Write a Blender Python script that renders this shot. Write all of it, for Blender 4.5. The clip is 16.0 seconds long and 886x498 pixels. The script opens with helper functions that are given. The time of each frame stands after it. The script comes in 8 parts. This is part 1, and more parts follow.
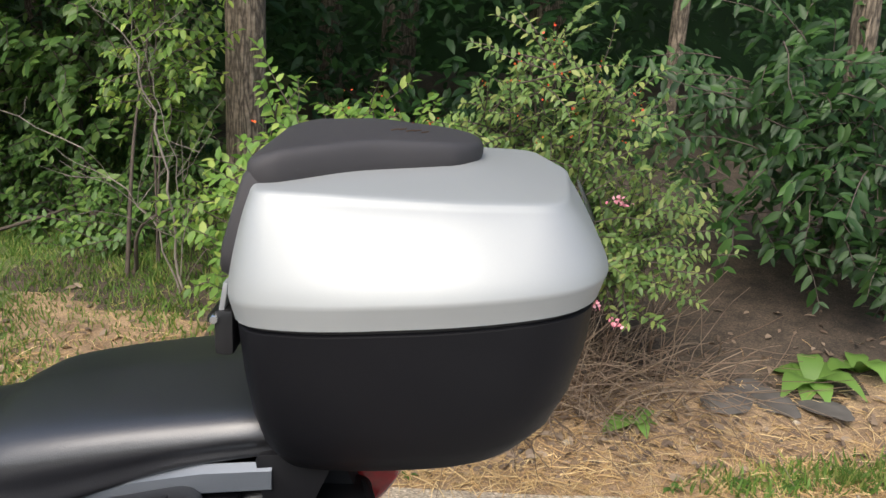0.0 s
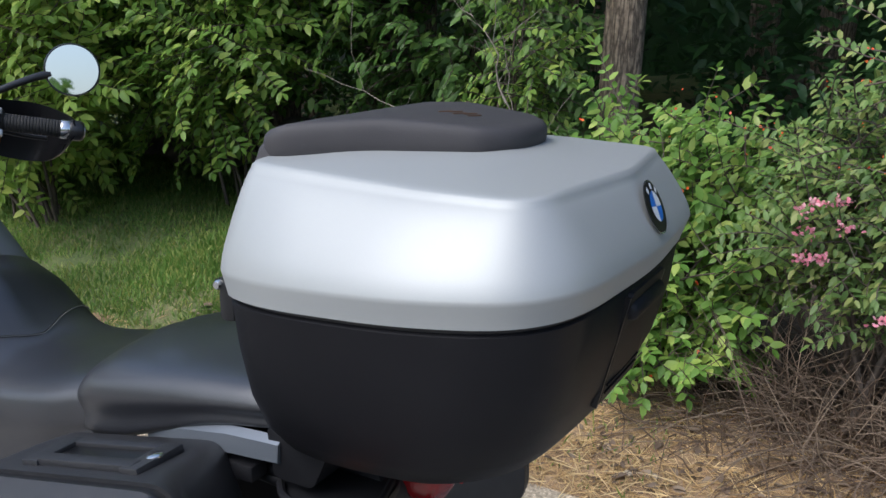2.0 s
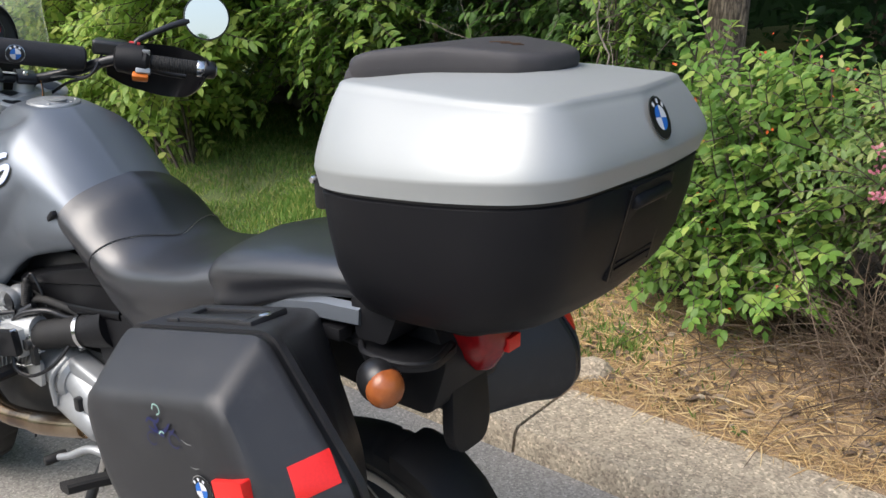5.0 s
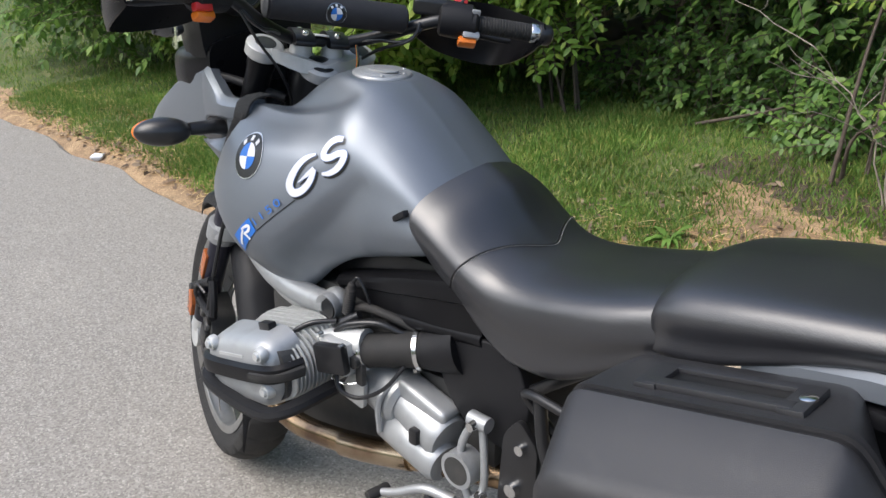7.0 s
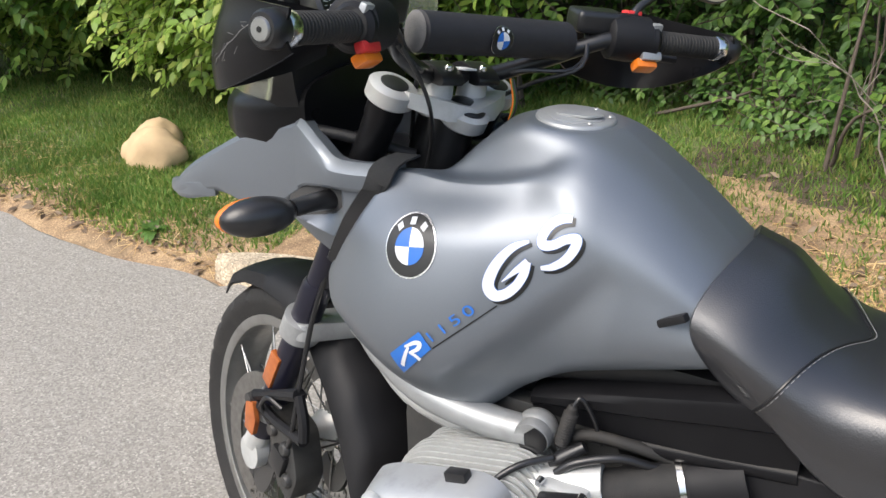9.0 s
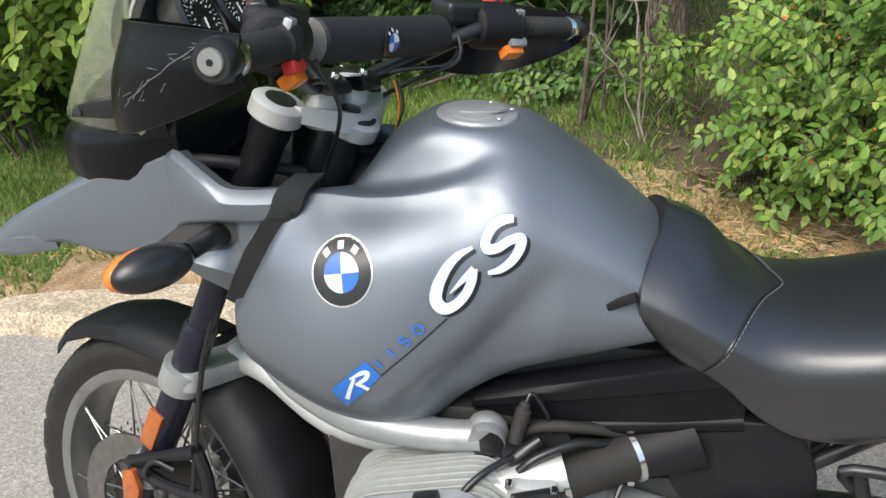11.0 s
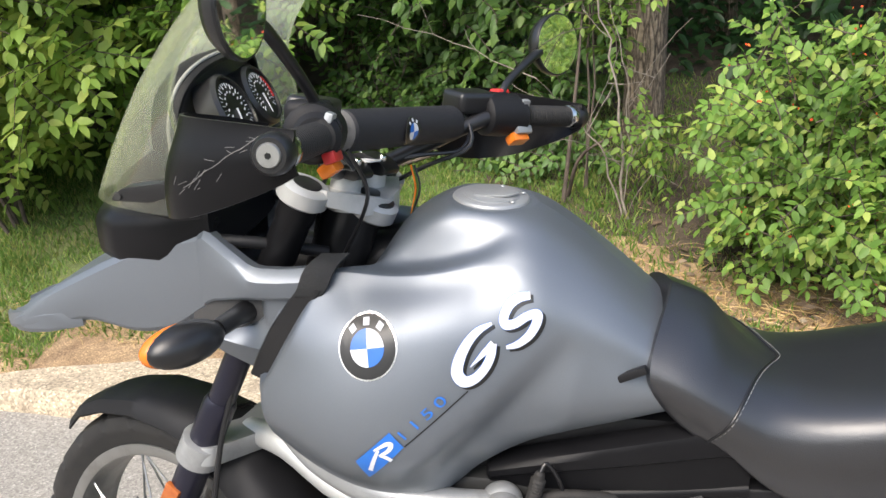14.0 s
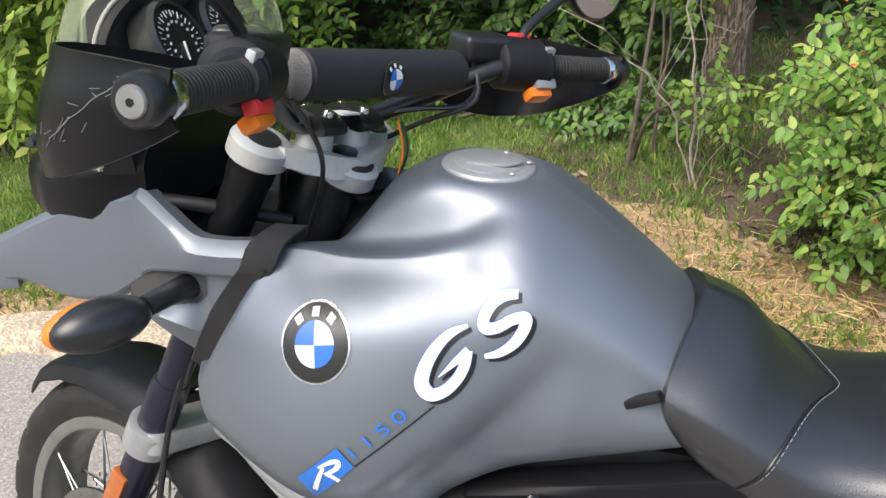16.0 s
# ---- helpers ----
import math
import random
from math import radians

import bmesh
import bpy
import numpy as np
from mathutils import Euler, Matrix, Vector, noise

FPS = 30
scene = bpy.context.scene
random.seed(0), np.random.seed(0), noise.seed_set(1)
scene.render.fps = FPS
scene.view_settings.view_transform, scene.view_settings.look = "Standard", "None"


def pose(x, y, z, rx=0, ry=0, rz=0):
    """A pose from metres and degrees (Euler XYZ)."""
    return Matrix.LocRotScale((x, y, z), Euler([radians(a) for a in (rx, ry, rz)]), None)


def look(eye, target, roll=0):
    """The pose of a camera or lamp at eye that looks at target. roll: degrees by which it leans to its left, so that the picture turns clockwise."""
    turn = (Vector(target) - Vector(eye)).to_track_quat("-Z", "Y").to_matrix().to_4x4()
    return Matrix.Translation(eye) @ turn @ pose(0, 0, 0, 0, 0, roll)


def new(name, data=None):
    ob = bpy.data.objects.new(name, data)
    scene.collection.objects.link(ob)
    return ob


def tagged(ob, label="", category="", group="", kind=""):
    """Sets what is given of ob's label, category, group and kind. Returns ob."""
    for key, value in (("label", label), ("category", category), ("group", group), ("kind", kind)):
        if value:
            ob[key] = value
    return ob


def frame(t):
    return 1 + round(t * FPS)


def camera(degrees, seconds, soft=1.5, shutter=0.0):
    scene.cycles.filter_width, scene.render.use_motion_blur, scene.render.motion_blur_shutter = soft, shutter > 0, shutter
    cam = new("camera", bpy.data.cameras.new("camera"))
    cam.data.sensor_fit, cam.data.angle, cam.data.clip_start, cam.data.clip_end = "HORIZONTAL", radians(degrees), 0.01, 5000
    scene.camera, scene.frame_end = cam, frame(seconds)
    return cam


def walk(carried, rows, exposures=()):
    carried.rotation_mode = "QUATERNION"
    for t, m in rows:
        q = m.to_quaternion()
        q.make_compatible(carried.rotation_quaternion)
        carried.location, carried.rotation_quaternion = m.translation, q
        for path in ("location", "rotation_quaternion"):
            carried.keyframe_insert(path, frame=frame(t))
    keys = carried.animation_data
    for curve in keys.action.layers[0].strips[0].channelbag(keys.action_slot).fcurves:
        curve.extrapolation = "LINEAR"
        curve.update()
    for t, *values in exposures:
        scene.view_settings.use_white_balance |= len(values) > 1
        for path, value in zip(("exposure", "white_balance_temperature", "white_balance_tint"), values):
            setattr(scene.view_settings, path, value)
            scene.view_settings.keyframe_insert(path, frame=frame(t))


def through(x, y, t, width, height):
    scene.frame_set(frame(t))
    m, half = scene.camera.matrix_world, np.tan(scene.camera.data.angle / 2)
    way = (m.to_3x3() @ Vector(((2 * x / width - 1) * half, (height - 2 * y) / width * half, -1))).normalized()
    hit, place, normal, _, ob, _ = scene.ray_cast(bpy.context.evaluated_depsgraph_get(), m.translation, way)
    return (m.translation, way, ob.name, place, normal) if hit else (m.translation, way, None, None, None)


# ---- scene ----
cam = camera(53.9, 16.0)
PATH = [
    (0, (-0.014, 0.094, 1.385), (-0.031, 2.027, 0.873), 2.4),
    (0.5, (0.094, 0.184, 1.362), (-0.17, 2.093, 0.824), 3.9),
    (1, (0.264, 0.303, 1.373), (-0.435, 2.093, 0.82), 2.1),
    (1.5, (0.361, 0.378, 1.368), (-0.643, 2.025, 0.843), -0.8),
    (2, (0.406, 0.303, 1.361), (-0.577, 1.963, 0.834), 1.2),
    (2.5, (0.497, 0.202, 1.365), (-0.432, 1.893, 0.837), 2.9),
    (3, (0.6, 0.185, 1.385), (-0.462, 1.808, 0.899), 1.7),
    (3.2, (0.643, 0.193, 1.382), (-0.487, 1.777, 0.921), 0.8),
    (5.3, (0.597, 0.13, 1.356), (-0.599, 1.599, 0.715), 0.2),
    (5.5, (0.533, 0.099, 1.359), (-0.611, 1.602, 0.702), 2.7),
    (6, (0.395, 0.059, 1.35), (-0.848, 1.463, 0.654), 3.4),
    (6.5, (0.151, 0.057, 1.34), (-1.16, 1.383, 0.618), 1.8),
    (7, (-0.013, 0.07, 1.36), (-1.348, 1.359, 0.616), 0.1),
    (7.5, (-0.211, 0.047, 1.351), (-1.531, 1.35, 0.602), 0.4),
    (8, (-0.388, -0.004, 1.38), (-1.643, 1.351, 0.613), 0.4),
    (8.5, (-0.563, 0.019, 1.367), (-1.725, 1.441, 0.575), 0.4),
    (8.7, (-0.636, 0.045, 1.367), (-1.761, 1.501, 0.585), -0.2),
    (10.8, (-0.986, 0.007, 1.397), (-1.503, 1.739, 0.54), -2.5),
    (11, (-0.996, -0.001, 1.398), (-1.48, 1.744, 0.548), -2.6),
    (11.5, (-1.009, -0.007, 1.418), (-1.335, 1.819, 0.67), -3.1),
    (12, (-1.025, 0.007, 1.446), (-1.287, 1.864, 0.751), -3.1),
    (12.5, (-1.04, -0.025, 1.444), (-1.372, 1.817, 0.738), -3.2),
    (13, (-1.043, -0.036, 1.434), (-1.395, 1.805, 0.734), -2.7),
    (13.5, (-1.038, -0.057, 1.436), (-1.418, 1.784, 0.754), -2.5),
    (14, (-1.038, -0.07, 1.431), (-1.475, 1.753, 0.733), -2.0),
    (14.5, (-1.03, -0.083, 1.431), (-1.535, 1.714, 0.712), -2.1),
    (15, (-1.03, -0.088, 1.431), (-1.55, 1.692, 0.683), -2.1),
    (15.5, (-1.021, -0.018, 1.419), (-1.506, 1.755, 0.633), -2.2),
    (16, (-0.984, 0.173, 1.379), (-1.579, 1.908, 0.582), -0.6),
]
walk(cam, [(t, look(eye, target, roll)) for t, eye, target, roll in PATH], [(0.0, 0.12, 6450, 10), (0.5, -0.05, 6300, 10), (1.0, -0.25, 6000, 10), (1.5, -0.18, 5850, 10), (2.0, -0.10, 5800, 10), (2.5, 0.07, 6000, 10), (3.0, 0.47, 6050, 10), (5.5, 0.12, 6300, 10), (6.0, 0.05, 6300, 10), (6.5, -0.13, 6200, 10), (7.0, 0.17, 6200, 10), (7.5, 0.30, 6400, 10), (8.0, 0.36, 6400, 10), (8.5, 0.38, 6450, 10), (11.0, 0.32, 6400, 7), (11.5, 0.31, 6200, 9), (12.0, 0.50, 6000, 10), (12.5, 0.50, 6300, 10), (13.0, 0.52, 6400, 10), (14.0, 0.58, 6550, 10), (15.0, 0.50, 6550, 10), (16.0, 0.50, 6450, 10)])

# ---- world, sun ----
world = bpy.data.worlds.new("sky")
scene.world = world
world.use_nodes = True
_wn = world.node_tree.nodes
_wl = world.node_tree.links
_sky = _wn.new("ShaderNodeTexSky")
_sky.sky_type = "NISHITA"
_sky.sun_disc = False
_sky.sun_elevation = radians(52)
_sky.sun_rotation = radians(200)
_sky.air_density = 1.2
_sky.dust_density = 4.0
_wl.new(_sky.outputs[0], _wn["Background"].inputs[0])
_wn["Background"].inputs[1].default_value = 0.23
_sun = new("sun", bpy.data.lights.new("sun", "SUN"))
_sun.data.energy = 2.4
_sun.data.angle = radians(44)
_sun.data.color = (1.0, 0.97, 0.93)
_sun.matrix_world = look((-3.0, -6.5, 9.5), (-0.6, 1.5, 0.5))

from mathutils.bvhtree import BVHTree

# ---- small tools ----


def curve(xs, ys, x):
    """A smooth line through (xs, ys), read at x."""
    if x <= xs[0]:
        return ys[0]
    if x >= xs[-1]:
        return ys[-1]
    for i in range(len(xs) - 1):
        if x <= xs[i + 1]:
            break
    h = xs[i + 1] - xs[i]
    t = (x - xs[i]) / h
    m0 = (ys[i + 1] - ys[i - 1]) / (xs[i + 1] - xs[i - 1]) if i > 0 else (ys[1] - ys[0]) / h
    m1 = (ys[i + 2] - ys[i]) / (xs[i + 2] - xs[i]) if i + 2 < len(xs) else (ys[i + 1] - ys[i]) / h
    t2, t3 = t * t, t * t * t
    return (2 * t3 - 3 * t2 + 1) * ys[i] + (t3 - 2 * t2 + t) * h * m0 + (3 * t2 - 2 * t3) * ys[i + 1] + (t3 - t2) * h * m1


def spline(points, n, closed=False):
    """n points to a span along a Catmull-Rom line."""
    P = [Vector(p) for p in points]
    out, k = [], len(P)
    for i in range(k if closed else k - 1):
        a = P[(i - 1) % k] if closed or i > 0 else P[0] * 2 - P[1]
        b, c = P[i], P[(i + 1) % k]
        d = P[(i + 2) % k] if closed or i + 2 < k else c * 2 - b
        for s in range(n):
            t = s / n
            out.append(0.5 * (2 * b + (c - a) * t + (2 * a - 5 * b + 4 * c - d) * t * t + (3 * b - a - 3 * c + d) * t ** 3))
    if not closed:
        out.append(P[-1].copy())
    return out


def loft(rings, caps=True, wrap=True):
    bm = bmesh.new()
    vs = [[bm.verts.new(p) for p in r] for r in rings]
    n = len(rings[0])
    for a, b in zip(vs, vs[1:]):
        for i in range(n if wrap else n - 1):
            j = (i + 1) % n
            bm.faces.new((a[i], a[j], b[j], b[i]))
    if caps and wrap:
        bm.faces.new(list(reversed(vs[0])))
        bm.faces.new(vs[-1])
    bmesh.ops.recalc_face_normals(bm, faces=bm.faces)
    return bm


def join(*bms):
    out = bmesh.new()
    for b in bms:
        me = bpy.data.meshes.new("tmp")
        b.to_mesh(me)
        b.free()
        out.from_mesh(me)
        bpy.data.meshes.remove(me)
    return out


def tube(points, radius, n=10, smooth=4, caps=True):
    """A pipe along a smooth line; radius is one number or one to a point."""
    pts = spline(points, smooth) if smooth > 1 else [Vector(p) for p in points]
    if isinstance(radius, (int, float)):
        rad = [radius] * len(pts)
    else:
        k = len(radius) - 1
        rad = []
        for i in range(len(pts)):
            u = i / (len(pts) - 1) * k
            j = min(int(u), k - 1)
            rad.append(radius[j] + (radius[j + 1] - radius[j]) * (u - j))
    rings, side = [], None
    for i, p in enumerate(pts):
        d = (pts[min(i + 1, len(pts) - 1)] - pts[max(i - 1, 0)]).normalized()
        if side is None:
            side = d.orthogonal().normalized()
        side = (side - d * side.dot(d)).normalized()
        up = d.cross(side)
        rings.append([p + (side * math.cos(a) + up * math.sin(a)) * rad[i] for a in (2 * math.pi * j / n for j in range(n))])
    return loft(rings, caps)


def turned(profile, a, b, n=24, caps=True):
    """A turned solid: (part of the way from a to b, radius) pairs."""
    a, b = Vector(a), Vector(b)
    d = b - a
    side = d.orthogonal().normalized()
    up = d.normalized().cross(side)
    return loft([[a + d * s + (side * math.cos(t) + up * math.sin(t)) * max(r, 1e-4) for t in (2 * math.pi * j / n for j in range(n))] for s, r in profile], caps)


def slab(outline, axis, lo, hi, bevel=0.0, seg=2):
    """A flat outline, in the two axes other than axis, made thick from lo to hi."""
    ax = "xyz".index(axis)
    bm = bmesh.new()

    def put(p, v):
        q = list(p)
        q.insert(ax, v)
        return bm.verts.new(q)

    A, B = [put(p, lo) for p in outline], [put(p, hi) for p in outline]
    bm.faces.new(A)
    bm.faces.new(list(reversed(B)))
    for i in range(len(A)):
        j = (i + 1) % len(A)
        bm.faces.new((A[j], A[i], B[i], B[j]))
    bmesh.ops.recalc_face_normals(bm, faces=bm.faces)
    if bevel:
        bmesh.ops.bevel(bm, geom=list(bm.edges), offset=bevel, segments=seg, profile=0.6, affect="EDGES", clamp_overlap=True)
    return bm


def block(c, size, bevel=0.0, seg=2, turn=None):
    bm = bmesh.new()
    bmesh.ops.create_cube(bm, size=1)
    bmesh.ops.scale(bm, vec=size, verts=bm.verts)
    if bevel:
        bmesh.ops.bevel(bm, geom=list(bm.edges), offset=bevel, segments=seg, profile=0.6, affect="EDGES", clamp_overlap=True)
    m = Matrix.Translation(c) @ (turn if turn else Matrix())
    bmesh.ops.transform(bm, matrix=m, verts=bm.verts)
    return bm


def pod(c, size, turn=None, n=20, m=12):
    bm = bmesh.new()
    bmesh.ops.create_uvsphere(bm, u_segments=n, v_segments=m, radius=1)
    bmesh.ops.scale(bm, vec=size, verts=bm.verts)
    bmesh.ops.transform(bm, matrix=Matrix.Translation(c) @ (turn if turn else Matrix()), verts=bm.verts)
    return bm


def rounded(points, r, n=4):
    """A polygon of (a, b) with its corners rounded by about r."""
    out, k = [], len(points)
    for i in range(k):
        p, a, b = Vector(points[i]), Vector(points[i - 1]), Vector(points[(i + 1) % k])
        da, db = (a - p), (b - p)
        ra, rb = min(r, da.length * 0.45), min(r, db.length * 0.45)
        s, e = p + da.normalized() * ra, p + db.normalized() * rb
        for j in range(n + 1):
            t = j / n
            out.append(tuple(s * (1 - t) ** 2 + p * 2 * t * (1 - t) + e * t * t))
    return out


def finish(name, bm, material, smooth=40):
    me = bpy.data.meshes.new(name)
    bm.to_mesh(me)
    bm.free()
    me.materials.append(material)
    if smooth:
        me.polygons.foreach_set("use_smooth", [True] * len(me.polygons))
        me.set_sharp_from_angle(angle=radians(smooth))
    return new(name, me)


def part(name, bm, material, parent, label="", m=None, smooth=40):
    """One mesh under a thing or under a part."""
    ob = finish(name, bm, material, smooth)
    ob.parent = parent
    if m is not None:
        ob.matrix_basis = parent_free(parent).inverted() @ m if parent.type == "MESH" else m
    if label:
        ob["label"] = label
    return ob


def parent_free(ob):
    return ob.matrix_basis


def thing(name, label, category, m=None, group="", kind=""):
    ob = new(name)
    ob.empty_display_size = 0.1
    if m is not None:
        ob.matrix_basis = m
    return tagged(ob, label, category, group, kind)


def plain(name, verts, faces, material, parent=None, smooth=False):
    me = bpy.data.meshes.new(name)
    me.from_pydata(verts, [], faces)
    me.materials.append(material)
    if smooth:
        me.polygons.foreach_set("use_smooth", [True] * len(me.polygons))
    ob = new(name, me)
    ob.parent = parent
    return ob


# ---- materials ----


def material(name, base, rough=0.5, metal=0.0, other=None, scale=30.0, mix=0.5, fine=400.0, bump=0.0, coat=0.0, rough2=None, dirt=None, dirt_amount=0.3, dirt_scale=4.0, spec=0.5):
    """A surface with two scales of variation: patches between base and other, fine grain as relief, and stains."""
    m = bpy.data.materials.new(name)
    m.use_nodes = True
    N, Lk = m.node_tree.nodes, m.node_tree.links
    b = N["Principled BSDF"]
    b.inputs["Metallic"].default_value = metal
    b.inputs["Roughness"].default_value = rough
    b.inputs["Specular IOR Level"].default_value = spec
    b.inputs["Coat Weight"].default_value = coat
    b.inputs["Coat Roughness"].default_value = 0.12
    tc = N.new("ShaderNodeTexCoord")
    n1 = N.new("ShaderNodeTexNoise")
    n1.inputs["Scale"].default_value = scale
    n1.inputs["Detail"].default_value = 5
    Lk.new(tc.outputs["Object"], n1.inputs["Vector"])
    mx = N.new("ShaderNodeMix")
    mx.data_type = "RGBA"
    mx.inputs[6].default_value = (*base, 1)
    mx.inputs[7].default_value = (*(other or tuple(c * 0.8 for c in base)), 1)
    r1 = N.new("ShaderNodeMapRange")
    r1.inputs[1].default_value, r1.inputs[2].default_value = 0.5 - mix * 0.5, 0.5 + mix * 0.5
    Lk.new(n1.outputs[0], r1.inputs[0])
    Lk.new(r1.outputs[0], mx.inputs[0])
    out = mx.outputs[2]
    if dirt:
        n3 = N.new("ShaderNodeTexNoise")
        n3.inputs["Scale"].default_value = dirt_scale
        n3.inputs["Detail"].default_value = 8
        n3.inputs["Roughness"].default_value = 0.7
        Lk.new(tc.outputs["Object"], n3.inputs["Vector"])
        r3 = N.new("ShaderNodeMapRange")
        r3.inputs[1].default_value, r3.inputs[2].default_value = 0.52, 0.75
        r3.inputs[4].default_value = dirt_amount
        Lk.new(n3.outputs[0], r3.inputs[0])
        m3 = N.new("ShaderNodeMix")
        m3.data_type = "RGBA"
        m3.inputs[7].default_value = (*dirt, 1)
        Lk.new(r3.outputs[0], m3.inputs[0])
        Lk.new(out, m3.inputs[6])
        out = m3.outputs[2]
    Lk.new(out, b.inputs["Base Color"])
    if rough2 is not None:
        rr = N.new("ShaderNodeMapRange")
        rr.inputs[3].default_value, rr.inputs[4].default_value = rough, rough2
        Lk.new(n1.outputs[0], rr.inputs[0])
        Lk.new(rr.outputs[0], b.inputs["Roughness"])
    if bump:
        n2 = N.new("ShaderNodeTexNoise")
        n2.inputs["Scale"].default_value = fine
        n2.inputs["Detail"].default_value = 3
        Lk.new(tc.outputs["Object"], n2.inputs["Vector"])
        bp = N.new("ShaderNodeBump")
        bp.inputs["Strength"].default_value = bump
        bp.inputs["Distance"].default_value = 0.002
        Lk.new(n2.outputs[0], bp.inputs["Height"])
        Lk.new(bp.outputs[0], b.inputs["Normal"])
    return m


def leafy(name, base, other, third, rough=0.45, through=0.35):
    """A leaf: colour varies from leaf to leaf, and some light passes through."""
    m = bpy.data.materials.new(name)
    m.use_nodes = True
    N, Lk = m.node_tree.nodes, m.node_tree.links
    b = N["Principled BSDF"]
    b.inputs["Roughness"].default_value = rough
    b.inputs["Specular IOR Level"].default_value = 0.4
    geo = N.new("ShaderNodeNewGeometry")
    ramp = N.new("ShaderNodeValToRGB")
    ramp.color_ramp.elements[0].color = (*base, 1)
    ramp.color_ramp.elements[1].color = (*third, 1)
    e = ramp.color_ramp.elements.new(0.62)
    e.color = (*other, 1)
    Lk.new(geo.outputs["Random Per Island"], ramp.inputs[0])
    tc = N.new("ShaderNodeTexCoord")
    n1 = N.new("ShaderNodeTexNoise")
    n1.inputs["Scale"].default_value = 2.2
    n1.inputs["Detail"].default_value = 3
    Lk.new(tc.outputs["Object"], n1.inputs["Vector"])
    r1 = N.new("ShaderNodeMapRange")
    r1.inputs[1].default_value, r1.inputs[2].default_value = 0.3, 0.7
    r1.inputs[3].default_value, r1.inputs[4].default_value = 0.7, 1.25
    Lk.new(n1.outputs[0], r1.inputs[0])
    mul = N.new("ShaderNodeVectorMath")
    mul.operation = "SCALE"
    Lk.new(ramp.outputs[0], mul.inputs[0])
    Lk.new(r1.outputs[0], mul.inputs[3])
    Lk.new(mul.outputs[0], b.inputs["Base Color"])
    tr = N.new("ShaderNodeBsdfTranslucent")
    Lk.new(mul.outputs[0], tr.inputs[0])
    ms = N.new("ShaderNodeMixShader")
    ms.inputs[0].default_value = through
    Lk.new(b.outputs[0], ms.inputs[1])
    Lk.new(tr.outputs[0], ms.inputs[2])
    Lk.new(ms.outputs[0], N["Material Output"].inputs[0])
    return m


silver_paint = material("silver_case_paint", (0.362, 0.374, 0.368), 0.54, 0.40, (0.343, 0.354, 0.347), 900, 0.9, 1800, 0.03, coat=0.04)
tank_paint = material("slate_metallic_paint", (0.180, 0.199, 0.224), 0.43, 0.66, (0.165, 0.183, 0.207), 700, 0.9, 1500, 0.02, coat=0.16, rough2=0.49)
black_plastic = material("black_textured_plastic", (0.006, 0.006, 0.0075), 0.45, 0, (0.010, 0.010, 0.011), 14, 0.6, 900, 0.25, rough2=0.62, spec=0.27)
case_plastic = material("worn_black_case_plastic", (0.0125, 0.0125, 0.0145), 0.38, 0, (0.018, 0.018, 0.020), 9, 0.6, 1100, 0.25, rough2=0.52, dirt=(0.07, 0.07, 0.07), dirt_amount=0.22, dirt_scale=14, spec=0.65)
top_plastic = material("clean_black_case_plastic", (0.0045, 0.0045, 0.006), 0.42, 0, (0.008, 0.008, 0.0095), 6, 0.6, 1100, 0.2, rough2=0.55, dirt=(0.03, 0.03, 0.03), dirt_amount=0.12, dirt_scale=10, spec=0.2)
smooth_black = material("satin_black_paint", (0.009, 0.009, 0.010), 0.32, 0, (0.014, 0.014, 0.015), 20, 0.6, 800, 0.06)
vinyl = material("black_vinyl", (0.0105, 0.0108, 0.0135), 0.33, 0, (0.016, 0.0165, 0.0195), 8, 0.6, 520, 0.18, rough2=0.44, spec=0.9, coat=0.25)
pad_rubber = material("charcoal_foam_pad", (0.036, 0.034, 0.036), 0.62, 0, (0.046, 0.043, 0.045), 10, 0.6, 1200, 0.3, dirt=(0.06, 0.057, 0.054), dirt_amount=0.15, dirt_scale=12, spec=0.4)
rubber = material("tyre_rubber", (0.012, 0.012, 0.012), 0.7, 0, (0.022, 0.021, 0.02), 25, 0.6, 600, 0.3, dirt=(0.06, 0.052, 0.044), dirt_amount=0.3, dirt_scale=8, spec=0.35)
alu = material("cast_aluminium", (0.60, 0.61, 0.60), 0.45, 0.6, (0.50, 0.51, 0.50), 40, 0.7, 900, 0.12, rough2=0.55, dirt=(0.14, 0.125, 0.105), dirt_amount=0.3, dirt_scale=12)
alu_paint = material("silver_engine_paint", (0.37, 0.38, 0.385), 0.42, 0.5, (0.31, 0.32, 0.325), 30, 0.7, 900, 0.08, dirt=(0.11, 0.10, 0.085), dirt_amount=0.40, dirt_scale=10)
rim_metal = material("dull_rim_metal", (0.36, 0.36, 0.35), 0.38, 0.85, (0.28, 0.28, 0.27), 30, 0.7, 900, 0.06, dirt=(0.10, 0.09, 0.075), dirt_amount=0.4, dirt_scale=14)
spoke_steel = material("spoke_steel", (0.42, 0.42, 0.41), 0.3, 1.0, (0.22, 0.21, 0.20), 60, 0.8)
chrome = material("polished_steel", (0.72, 0.72, 0.71), 0.18, 1.0, (0.62, 0.62, 0.61), 60, 0.8)
steel_hot = material("heat_stained_steel", (0.50, 0.36, 0.21), 0.25, 1.0, (0.14, 0.09, 0.06), 12, 0.35, 500, 0.08, dirt=(0.05, 0.035, 0.03), dirt_amount=0.7, dirt_scale=9)
dark_metal = material("dark_engine_metal", (0.06, 0.06, 0.058), 0.5, 0.4, (0.03, 0.03, 0.03), 20, 0.6, 500, 0.2, dirt=(0.12, 0.105, 0.09), dirt_amount=0.4, dirt_scale=9)
